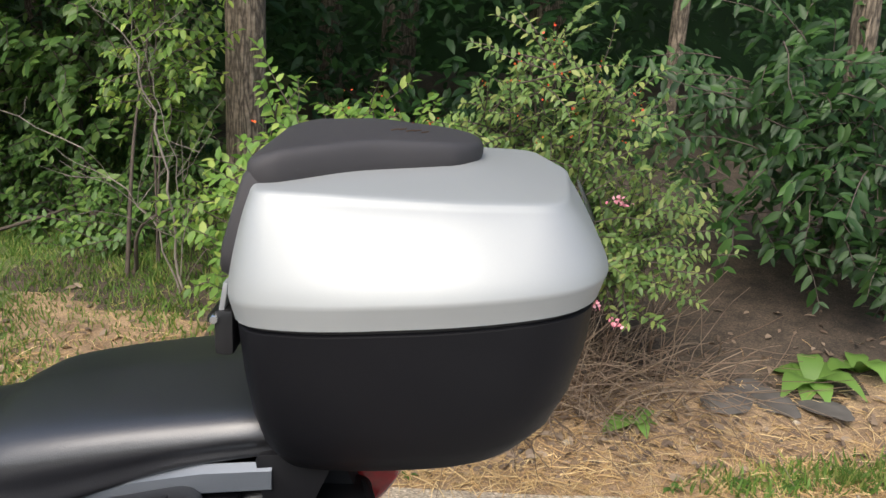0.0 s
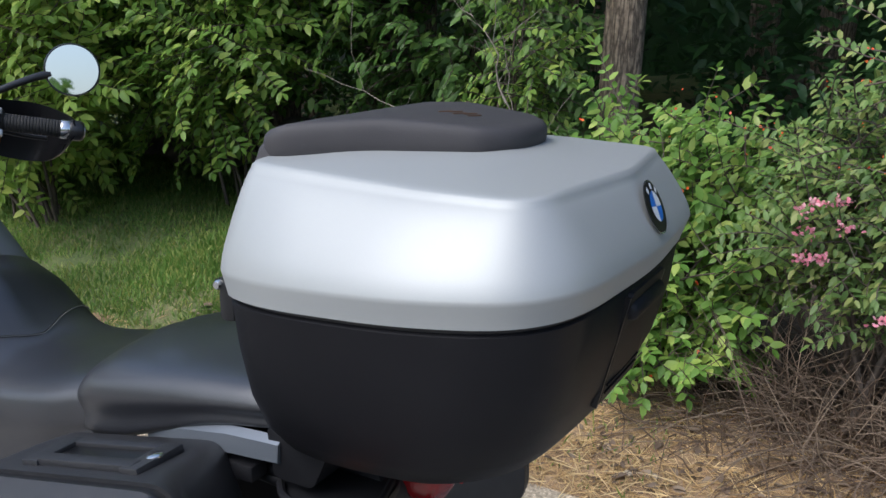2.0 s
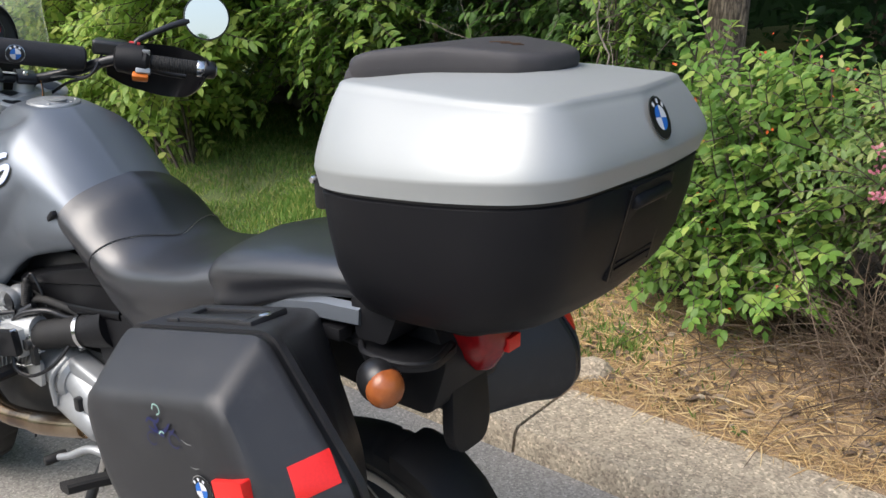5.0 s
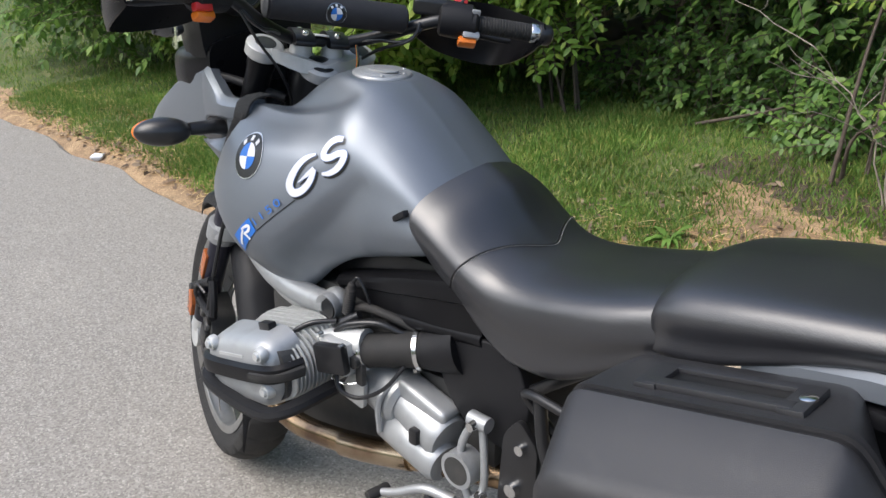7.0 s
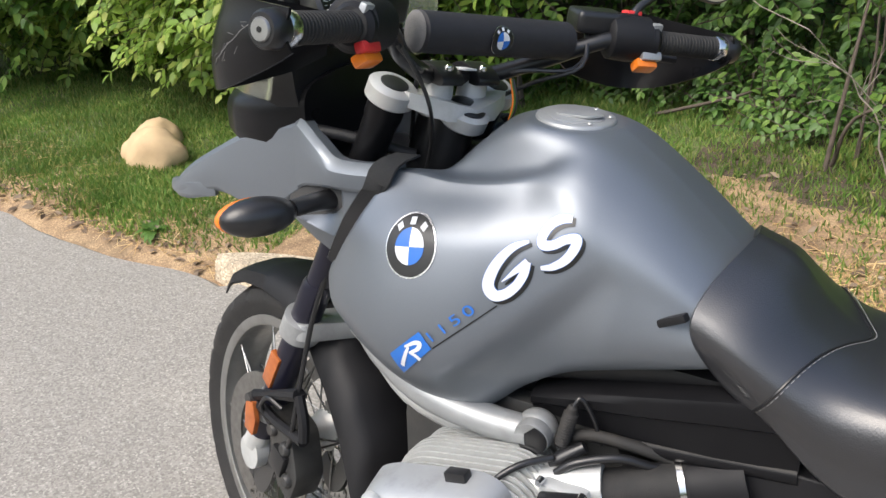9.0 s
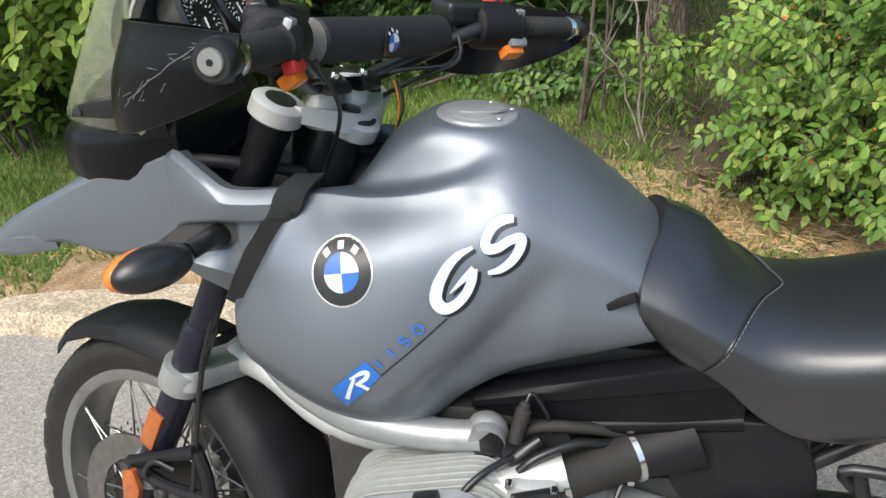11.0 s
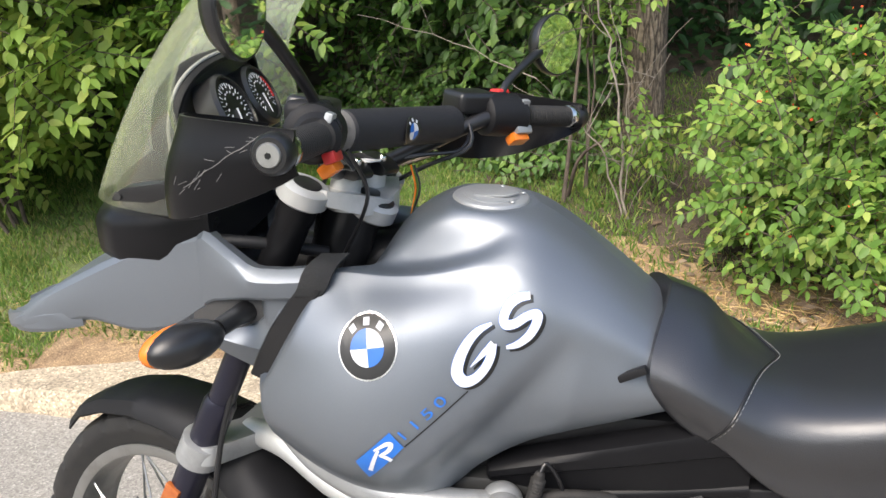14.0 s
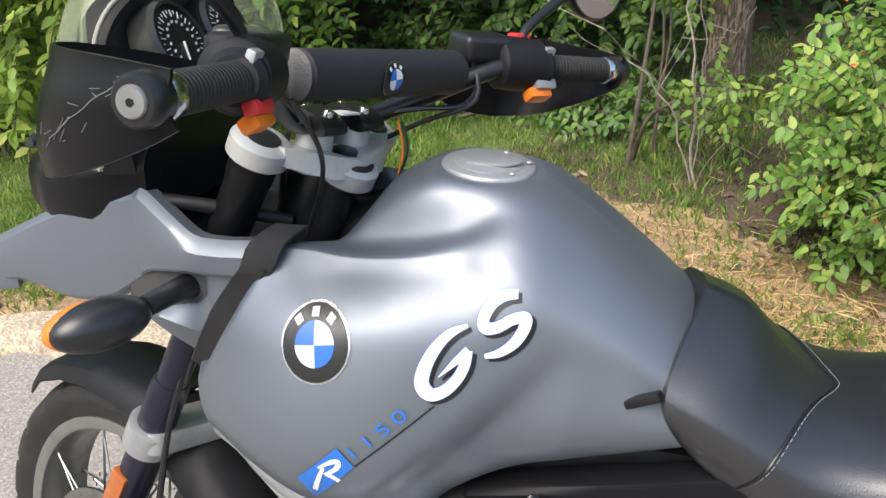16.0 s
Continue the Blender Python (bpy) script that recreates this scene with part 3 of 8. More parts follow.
def decal(name, outline, mat, parent, place, lift, label="", hole=None, n=1):
    """A thin sheet on a curved side. outline: (a, b) pairs filled as a fan of small faces."""
    bm = bmesh.new()
    vs = [bm.verts.new((a, 0, b)) for a, b in outline]
    f = bm.faces.new(vs)
    bmesh.ops.triangulate(bm, faces=[f])
    for _ in range(n):
        bmesh.ops.subdivide_edges(bm, edges=[e for e in bm.edges if e.calc_length() > 0.008], cuts=1, use_grid_fill=False)
        bmesh.ops.triangulate(bm, faces=bm.faces)
    for v in bm.verts:
        v.co = place(v.co.x, v.co.z, lift)
    bmesh.ops.recalc_face_normals(bm, faces=bm.faces)
    return part(name, bm, mat, parent, label, smooth=60)


def circle(cx, cz, r, a0=0, a1=360, n=36):
    k = max(3, int(n * abs(a1 - a0) / 360))
    pts = [(cx + r * math.cos(radians(a0 + (a1 - a0) * i / k)), cz + r * math.sin(radians(a0 + (a1 - a0) * i / k))) for i in range(k + (0 if abs(a1 - a0) >= 360 else 1))]
    return pts


def roundel(parent, place, cx, cz, r, tilt=0, name="badge"):
    """A round enamel badge in black, blue and white, with a silver rim."""
    b = decal(name, circle(cx, cz, r * 1.06), silver_trim, parent, place, 0.0014, "round silver-rimmed badge with blue and white quarters", n=2)
    decal("ring", circle(cx, cz, r), black_decal, b, place, 0.0022, n=2)
    for q in range(4):
        a = 90 * q + tilt
        pts = [(cx, cz)] + circle(cx, cz, r * 0.60, a, a + 90)
        decal("quarter", pts, (blue_paint if q % 2 else white_paint), b, place, 0.0030, n=1)
    for i in range(3):
        a = radians(128 - 38 * i + tilt)
        d = Vector((math.cos(a), math.sin(a)))
        p = Vector((cx, cz)) + d * r * 0.79
        s = Vector((-d.y, d.x)) * r * 0.11
        e = d * r * 0.11
        decal("mark", [tuple(p - s - e), tuple(p + s - e), tuple(p + s + e), tuple(p - s + e)], white_paint, b, place, 0.0030, n=0)
    return b


roundel(tank, on_tank, -0.139, 0.923, 0.0372, 8)


def ribbon(points, widths, n=6):
    """A bold pen stroke as one outline."""
    P = spline([(a, 0, b) for a, b in points], n)
    W = []
    k = len(widths) - 1
    for i in range(len(P)):
        u = i / (len(P) - 1) * k
        j = min(int(u), k - 1)
        W.append(widths[j] + (widths[j + 1] - widths[j]) * (u - j))
    L, R = [], []
    for i, p in enumerate(P):
        d = (P[min(i + 1, len(P) - 1)] - P[max(i - 1, 0)]).normalized()
        nrm = Vector((-d.z, 0, d.x))
        L.append(p + nrm * W[i])
        R.append(p - nrm * W[i])
    return L, R


def stroke(name, points, widths, mat, place, lift, org, ax, ay, parent, label=""):
    """A pen stroke laid on a curved side; org, ax, ay give its slanted frame in x and z."""
    L, R = ribbon(points, widths)
    bm = bmesh.new()
    def at(p):
        return place(org[0] + ax[0] * p.x + ay[0] * p.z, org[1] + ax[1] * p.x + ay[1] * p.z, lift)
    a = [bm.verts.new(at(p)) for p in L]
    m = [bm.verts.new(at((p + q) / 2)) for p, q in zip(L, R)]
    b = [bm.verts.new(at(q)) for q in R]
    for i in range(len(a) - 1):
        bm.faces.new((a[i], m[i], m[i + 1], a[i + 1]))
        bm.faces.new((m[i], b[i], b[i + 1], m[i + 1]))
    bmesh.ops.recalc_face_normals(bm, faces=bm.faces)
    return part(name, bm, mat, parent, label, smooth=60)


# tank graphics: two slanted white swashes with a dark shadow, a blue block and thin figures


def swashes():
    """The two bold letter shapes with their dark shadow, the stripe and the blue block."""
    one = [(0.017, 0.950), (-0.000, 0.942), (-0.013, 0.928), (-0.022, 0.909), (-0.024, 0.892), (-0.015, 0.881), (-0.002, 0.884), (0.010, 0.896), (0.017, 0.911), (0.0195, 0.926)]
    w1 = [0.0018, 0.0046, 0.0060, 0.0070, 0.0072, 0.0072, 0.0064, 0.0058, 0.0054, 0.0046]
    bar = [(0.0195, 0.927), (0.008, 0.915), (-0.008, 0.899)]
    two = [(0.064, 0.981), (0.051, 0.979), (0.039, 0.971), (0.032, 0.957), (0.035, 0.948), (0.047, 0.949), (0.061, 0.957), (0.0735, 0.959), (0.073, 0.948), (0.064, 0.933), (0.050, 0.923), (0.036, 0.920)]
    w2 = [0.0042, 0.0054, 0.0058, 0.0058, 0.0058, 0.0056, 0.0054, 0.0058, 0.0060, 0.0056, 0.0046, 0.0024]
    flat = (0, 0), (1, 0), (0, 1)
    for pts, w in ((one, w1), (bar, [0.0042, 0.0038, 0.0006]), (two, w2)):
        stroke("lettering_shadow", [(a + 0.0045, b - 0.0035) for a, b in pts], [v + 0.0004 for v in w], black_decal, on_tank, 0.0012, *flat, tank)
    for pts, w in ((one, w1), (bar, [0.0042, 0.0038, 0.0006]), (two, w2)):
        stroke("lettering_edge", pts, [v + 0.0006 for v in w], blue_paint, on_tank, 0.0017, *flat, tank)
        stroke("lettering", pts, w, white_paint, on_tank, 0.0023, *flat, tank, "bold slanted white lettering shape")
    decal("stripe", [(-0.091, 0.7985), (-0.011, 0.8685), (-0.0098, 0.8672), (-0.0898, 0.7970)], black_decal, tank, on_tank, 0.0012, n=2)
    b = decal("blue_block", [(-0.156, 0.774), (-0.142, 0.743), (-0.091, 0.798), (-0.109, 0.819)], blue_paint, tank, on_tank, 0.0020, "blue block with a white letter R", n=3)
    for pts, w in (([(-0.1375, 0.760), (-0.130, 0.780), (-0.124, 0.794)], [0.0030, 0.0026, 0.0018]), ([(-0.130, 0.793), (-0.114, 0.8025), (-0.107, 0.8025), (-0.1105, 0.794), (-0.123, 0.785)], [0.0014, 0.0028, 0.0030, 0.0028, 0.0018]), ([(-0.122, 0.786), (-0.114, 0.783), (-0.1075, 0.778)], [0.0018, 0.0028, 0.0026])):
        stroke("white_letter", pts, w, white_paint, on_tank, 0.0030, *flat, b)


def figures():
    """The four blue figures along the stripe."""
    cu = bpy.data.curves.new("figures", "FONT")
    cu.body = "1150"
    cu.size = 0.0235
    cu.space_character = 1.38
    tmp = bpy.data.objects.new("figures_tmp", cu)
    scene.collection.objects.link(tmp)
    dg = bpy.context.evaluated_depsgraph_get()
    me = bpy.data.meshes.new_from_object(tmp.evaluated_get(dg))
    bpy.data.objects.remove(tmp)
    bm = bmesh.new()
    bm.from_mesh(me)
    bpy.data.meshes.remove(me)
    bmesh.ops.triangulate(bm, faces=bm.faces)
    bmesh.ops.subdivide_edges(bm, edges=[e for e in bm.edges if e.calc_length() > 0.006], cuts=1)
    for v in bm.verts:
        a, b = v.co.x, v.co.y
        v.co = on_tank(-0.0935 + 0.98 * a - 0.62 * b, 0.8050 + 0.88 * a + 0.62 * b, 0.0036)
    bmesh.ops.recalc_face_normals(bm, faces=bm.faces)
    part("number_lettering", bm, blue_paint, tank, "thin blue figures 1150", smooth=60)


swashes()
figures()
part("tank_underside", block((0.17, 0, 0.70), (0.46, 0.20, 0.16), 0.03), smooth_black, bike)
# tab at the seat's front edge
part("tank_tab", block((0.196, -0.150, 0.874), (0.046, 0.012, 0.011), 0.003, 2, pose(0, 0, 0, 0, -30, -14)), black_plastic, tank)

# ---- seats ----


def seat_loft(xs, top, crown, half, side_z, low_half, low_z, n=40, soft=None, lean=None):
    """Cross sections from the nose to the rear; lean shifts the lower edge along x."""
    rings = []
    for i in range(n + 1):
        x = xs[0] + (xs[-1] - xs[0]) * i / n
        zt, zc, h, zs, hl, zl = (curve(xs, c, x) for c in (top, crown, half, side_z, low_half, low_z))
        dx = curve(xs, lean, x) if lean else 0
        k = curve(xs, soft, x) if soft else 0.0
        line = spline([(0, 0, zc), (0, h * (0.55 - 0.12 * k), zt - 0.004 * k), (0, h * (0.90 - 0.10 * k), zt - (zt - zs) * (0.30 + 0.14 * k)), (0, h, zs), (0, (h + hl) / 2, (zs + zl) / 2), (0, hl, zl), (0, hl * 0.6, zl - 0.004), (0, 0, zl - 0.004)], 5)
        ring = []
        for p in line:
            k = max(0.0, (zc - p.z) / max(0.02, zc - zl))
            ring.append(Vector((x + dx * (0.35 - 2.27 * k + 2.92 * k * k), p.y, p.z)))
        rings.append(ring + [Vector((p.x, -p.y, p.z)) for p in reversed(ring[1:-1])])
    def end(r, dx, k):
        c = sum(r, Vector()) / len(r)
        return [Vector((p.x + dx, c.y + (p.y - c.y) * k, c.z + (p.z - c.z) * k)) for p in r]
    a, b = rings[0], rings[-1]
    rings = [end(a, -0.006, 0.80), end(a, -0.004, 0.93), end(a, -0.001, 0.985)] + rings + [end(b, 0.003, 0.97), end(b, 0.008, 0.85)]
    return loft(rings)


SX = [0.226, 0.28, 0.33, 0.38, 0.44, 0.52, 0.60, 0.68, 0.735]
rider_seat = part("rider_seat", seat_loft(SX, [0.936, 0.914, 0.868, 0.839, 0.829, 0.838, 0.856, 0.876, 0.882], [0.946, 0.923, 0.874, 0.843, 0.833, 0.842, 0.860, 0.880, 0.886],
                  [0.152, 0.156, 0.154, 0.151, 0.152, 0.155, 0.155, 0.145, 0.14], [0.872, 0.848, 0.815, 0.785, 0.775, 0.785, 0.80, 0.82, 0.83],
                  [0.128, 0.132, 0.134, 0.135, 0.138, 0.140, 0.14, 0.14, 0.135], [0.765, 0.738, 0.708, 0.690, 0.684, 0.692, 0.735, 0.785, 0.805], 44, lean=[0.075, 0.07, 0.05, 0.03, 0.0, 0.0, 0.0, 0.0, 0.0], soft=[1.0, 1.0, 0.8, 0.5, 0.2, 0.0, 0.0, 0.0, 0.0]),
                  vinyl, bike, "black vinyl rider seat with a stitched nose panel", smooth=60)
PX = [0.672, 0.70, 0.76, 0.84, 0.92, 1.0, 1.04]
pillion_seat = part("pillion_seat", seat_loft(PX, [0.896, 0.908, 0.920, 0.932, 0.942, 0.95, 0.95], [0.900, 0.913, 0.926, 0.938, 0.948, 0.956, 0.956],
                    [0.146, 0.154, 0.159, 0.16, 0.16, 0.158, 0.15], [0.858, 0.866, 0.876, 0.892, 0.908, 0.92, 0.92],
                    [0.138, 0.145, 0.148, 0.15, 0.15, 0.148, 0.14], [0.800, 0.802, 0.815, 0.846, 0.875, 0.89, 0.892], 30, soft=[0.8, 0.5, 0.3, 0.2, 0.2, 0.2, 0.2]),
                    vinyl, bike, "black vinyl pillion seat", smooth=60)


thread_grey = material("pale_grey_thread", (0.22, 0.22, 0.22), 0.8)


def seam():
    """The stitched seam across the rider seat's nose."""
    from_top = []
    me = rider_seat.data
    tree = BVHTree.FromPolygons([v.co for v in me.vertices], [p.vertices for p in me.polygons])
    for i in range(81):
        a = -1 + 2 * i / 80
        t = radians(104) * a
        way = Vector((0, math.sin(t), math.cos(t)))
        core = Vector((0.402 - 0.128 * abs(a) ** 1.6, 0, 0.775))
        hit = tree.ray_cast(core + way * 0.5, -way)
        if hit[0] is not None:
            from_top.append(hit[0] + hit[1].normalized() * (0.0010 if hit[1].dot(way) > 0 else -0.0010))
    sm = part("seam", tube(from_top, 0.0016, 6, 1), smooth_black, rider_seat, "double-stitched seam")
    side = [p + Vector((0.0042, 0, 0.0004)) for p in from_top]
    part("stitching", join(*[tube([a.lerp(b, 0.1), a.lerp(b, 0.72)], 0.00055, 4, 1) for a, b in zip(side, side[1:])]), thread_grey, sm, "pale grey stitching")


seam()

def rounded_ring(z, x0, x1, w):
    """A rounded rectangle in plan at one height."""
    return [Vector((a, b, z)) for a, b in rounded([(x0, -w), (x1 - 0.012, -w * 0.92), (x1, 0.0), (x1 - 0.012, w * 0.92), (x0, w)], 0.010, 3)]


# ---- tail: subframe, rack, lamp, indicators, mudguard ----
for s in (-1, 1):
    part("side_panel", loft([[Vector((x, s * (y + d), z + k)) for d, k in ((0.0, h), (0.010, h * 0.6), (0.012, -h * 0.6), (0.0, -h))] for x, y, z, h in ((0.80, 0.135, 0.822, 0.012), (0.87, 0.146, 0.848, 0.017), (0.95, 0.152, 0.864, 0.019), (1.03, 0.154, 0.872, 0.018))]), tank_paint, bike, "slate metallic tail panel")
    part("subframe_tube", tube([(0.33, s * 0.10, 0.66), (0.55, s * 0.115, 0.72), (0.80, s * 0.12, 0.79), (1.05, s * 0.12, 0.83)], 0.012), smooth_black, bike)
    part("subframe_stay", tube([(0.36, s * 0.10, 0.50), (0.42, s * 0.11, 0.60), (0.62, s * 0.12, 0.76)], 0.011), smooth_black, bike)
    part("subframe_end", tube([(0.86, s * 0.12, 0.82), (0.98, s * 0.125, 0.812), (1.06, s * 0.12, 0.806)], 0.009), black_plastic, bike)
    plate = rounded([(1.0, 0.10), (1.02, 0.150), (1.05, 0.178), (1.115, 0.174), (1.150, 0.140), (1.135, 0.06), (1.0, 0.05)], 0.02)
    ra = part("rack_arm", slab(plate if s > 0 else [(x, -y) for x, y in reversed(plate)], "z", 0.812, 0.824, 0.004), black_plastic, bike, "flat black luggage bracket")
    part("rack_rim", tube([(x, s * y, 0.826) for x, y in ((1.02, 0.150), (1.05, 0.174), (1.112, 0.170), (1.143, 0.140), (1.13, 0.08))], 0.005, 8), black_plastic, ra)
    part("luggage_latch", block((0.955, s * 0.150, 0.832), (0.07, 0.03, 0.022), 0.006, 2), black_plastic, bike)
    # rear indicator: dark shell with an amber-brown lens facing back and out
    body = part("indicator", pod((1.084, s * 0.184, 0.796), (0.036, 0.031, 0.0335), pose(0, 0, 0, 0, 6, s * 10)), smooth_black, bike, "oval rear indicator")
    part("lens", pod((1.0985, s * 0.1895, 0.7925), (0.0275, 0.0290, 0.0305), pose(0, 0, 0, 0, 6, s * 10)), amber_dark, body, "brown-amber lens")
    part("stalk", tube([(1.03, s * 0.10, 0.79), (1.07, s * 0.18, 0.792)], 0.009), smooth_black, body)
part("tail_unit", slab(rounded([(0.84, 0.72), (1.02, 0.70), (1.10, 0.70), (1.13, 0.80), (1.10, 0.86), (0.84, 0.84)], 0.02), "y", -0.085, 0.085, 0.012), black_plastic, bike)
tail_lamp = part("tail_lamp", loft([rounded_ring(z, x0, x1, w) for z, x0, x1, w in ((0.868, 1.085, 1.172, 0.054), (0.830, 1.098, 1.180, 0.053), (0.812, 1.104, 1.181, 0.050), (0.788, 1.116, 1.170, 0.038), (0.768, 1.128, 1.158, 0.026), (0.764, 1.132, 1.154, 0.022))]), red_lens, bike, "red tail lamp")
part("lamp_bulb_cover", slab(rounded([(1.174, -0.004), (1.174, 0.030), (1.184, 0.030), (1.184, -0.004)], 0.003), "z", 0.800, 0.822, 0.002), red_reflector, tail_lamp)
part("plate_bracket", slab(rounded([(-0.045, 0.77), (0.045, 0.77), (0.052, 0.66), (0.035, 0.625), (-0.035, 0.625), (-0.052, 0.66)], 0.02), "x", -0.012, 0.010, 0.006), black_plastic, bike, "black plate bracket", m=pose(1.150, 0.005, -0.012, 0, -4, 0))
part("rear_mudguard", loft([[Vector((x, y, z)) for y, z in ((-w, z0 - 0.03), (-w, z0), (-w * 0.6, z0 + 0.012), (w * 0.6, z0 + 0.012), (w, z0), (w, z0 - 0.03), (w - 0.006, z0 - 0.03), (w - 0.008, z0 - 0.004), (-w + 0.008, z0 - 0.004), (-w + 0.006, z0 - 0.03))] for x, z0, w in ((0.99, 0.578, 0.058), (1.02, 0.572, 0.060), (1.065, 0.552, 0.060), (1.105, 0.522, 0.060), (1.135, 0.488, 0.058), (1.158, 0.445, 0.056))]), black_plastic, bike, "black rear mudguard")


flag = part("mudguard_sticker", slab([(1.085, 0.505), (1.120, 0.505), (1.120, 0.530), (1.085, 0.530)], "y", -0.0625, -0.0605), white_paint, bike, "small black and white chequered sticker")
for i in range(6):
    for j in range(4):
        if (i + j) % 2:
            part("check", slab([(1.086 + 0.0055 * i, 0.506 + 0.006 * j), (1.0915 + 0.0055 * i, 0.506 + 0.006 * j), (1.0915 + 0.0055 * i, 0.512 + 0.006 * j), (1.086 + 0.0055 * i, 0.512 + 0.006 * j)], "y", -0.0632, -0.0623), black_decal, flag)


def wheel(name, c, r, w, rim_r, m, label):
    wh = part(name, tyre_mesh(c, r, w, rim_r), rubber, bike, label, m=m)
    rim = [(rim_r + 0.008, -w * 0.42), (rim_r + 0.008, -w * 0.33), (rim_r - 0.004, -w * 0.30), (rim_r - 0.012, -w * 0.12), (rim_r - 0.012, w * 0.12), (rim_r - 0.004, w * 0.30), (rim_r + 0.008, w * 0.33), (rim_r + 0.008, w * 0.42), (rim_r - 0.008, w * 0.425), (rim_r - 0.0125, w * 0.40), (rim_r - 0.0135, w * 0.26), (rim_r - 0.020, w * 0.16), (rim_r - 0.020, -w * 0.16), (rim_r - 0.0135, -w * 0.26), (rim_r - 0.0125, -w * 0.40), (rim_r - 0.008, -w * 0.425)]
    part("rim", ringed(c, rim, 64), rim_metal, wh, "silver rim", m=m)
    part("hub", join(turned([(0, 0.030), (0.1, 0.045), (0.2, 0.034), (0.8, 0.034), (0.9, 0.045), (1, 0.030)], c + Vector((0, -0.075, 0)), c + Vector((0, 0.075, 0)), 24)), alu, wh, m=m)
    for i in range(36):
        a = 2 * math.pi * i / 36
        b = a + (0.62 if i % 2 else -0.62)
        sy = -0.06 if (i // 2) % 2 else 0.06
        p = c + Vector((math.cos(a) * 0.043, sy, math.sin(a) * 0.043))
        q = c + Vector((math.cos(b) * (rim_r - 0.014), sy * 0.55, math.sin(b) * (rim_r - 0.014)))
        part("spoke", tube([p, q], 0.0021, 6, 1), spoke_steel, wh, m=m)
    return wh


def ringed(c, prof, n):
    rings = []
    for i in range(n + 1):
        a = 2 * math.pi * i / n
        rings.append([c + Vector((math.cos(a) * r, y, math.sin(a) * r)) for r, y in prof])
    bm = loft(rings, caps=False)
    bmesh.ops.remove_doubles(bm, verts=bm.verts, dist=1e-5)
    return bm


def tyre_mesh(c, r, w, rim_r):
    """A road-enduro tyre with cross grooves cut into the tread."""
    prof = [(rim_r, -w * 0.36), (rim_r + 0.03, -w * 0.47), (r - 0.035, -w * 0.5), (r - 0.016, -w * 0.44), (r - 0.004, -w * 0.25), (r, -w * 0.08), (r, w * 0.08), (r - 0.004, w * 0.25), (r - 0.016, w * 0.44), (r - 0.035, w * 0.5), (rim_r + 0.03, w * 0.47), (rim_r, w * 0.36), (rim_r + 0.012, 0)]
    rings, n = [], 216
    for i in range(n + 1):
        a = 2 * math.pi * i / n
        ring = []
        for k, (q, y) in enumerate(prof):
            cut = 0
            if 3 <= k <= 8:
                shift = abs(k - 5.5) * 1.1
                if (i + shift) % 9 < 1.6 and k not in (5, 6):
                    cut = 0.006
            ring.append(c + Vector((math.cos(a) * (q - cut), y, math.sin(a) * (q - cut))))
        rings.append(ring)
    bm = loft(rings, caps=False)
    bmesh.ops.remove_doubles(bm, verts=bm.verts, dist=1e-5)
    return bm


AXLE = Vector((-0.588, 0, 0.328))
front_wheel = wheel("front_wheel", AXLE, 0.328, 0.115, 0.252, STEER, "spoked front wheel with a dusty black tyre")
rear_wheel = wheel("rear_wheel", Vector((0.92, 0, 0.290)), 0.290, 0.112, 0.225, Matrix(), "spoked rear wheel")


def disc(parent, c, m, s):
    prof = [(0.152, -0.0025), (0.152, 0.0025), (0.106, 0.0025), (0.106, -0.0025)]
    d = part("brake_disc", ringed(c, prof, 48), spoke_steel, parent, "drilled steel brake disc", m=m)
    holes = []
    for i in range(26):
        for j, rr in enumerate((0.116, 0.129, 0.142)):
            a = 2 * math.pi * (i + j * 0.33) / 26
            p = c + Vector((math.cos(a) * rr, s * 0.0026, math.sin(a) * rr))
            holes.append(turned([(0, 0.0038), (1, 0.0038)], p, p + Vector((0, s * 0.0006, 0)), 8))
    part("disc_drilling", join(*holes), dial_black, d, m=m)
    part("disc_carrier", ringed(c, [(0.110, -0.004), (0.110, 0.004), (0.055, 0.006), (0.055, -0.006)], 32), smooth_black, d, m=m)


for s in (-1, 1):
    disc(front_wheel, AXLE + Vector((0, s * 0.075, 0)), STEER, s)

# ---- fork, yoke, bars: they turn with the steering ----


def along_fork(z, y, off=0.0):
    x = -0.222 - (1.087 - z) * math.tan(radians(26.0))
    return Vector((x - off, y, z))


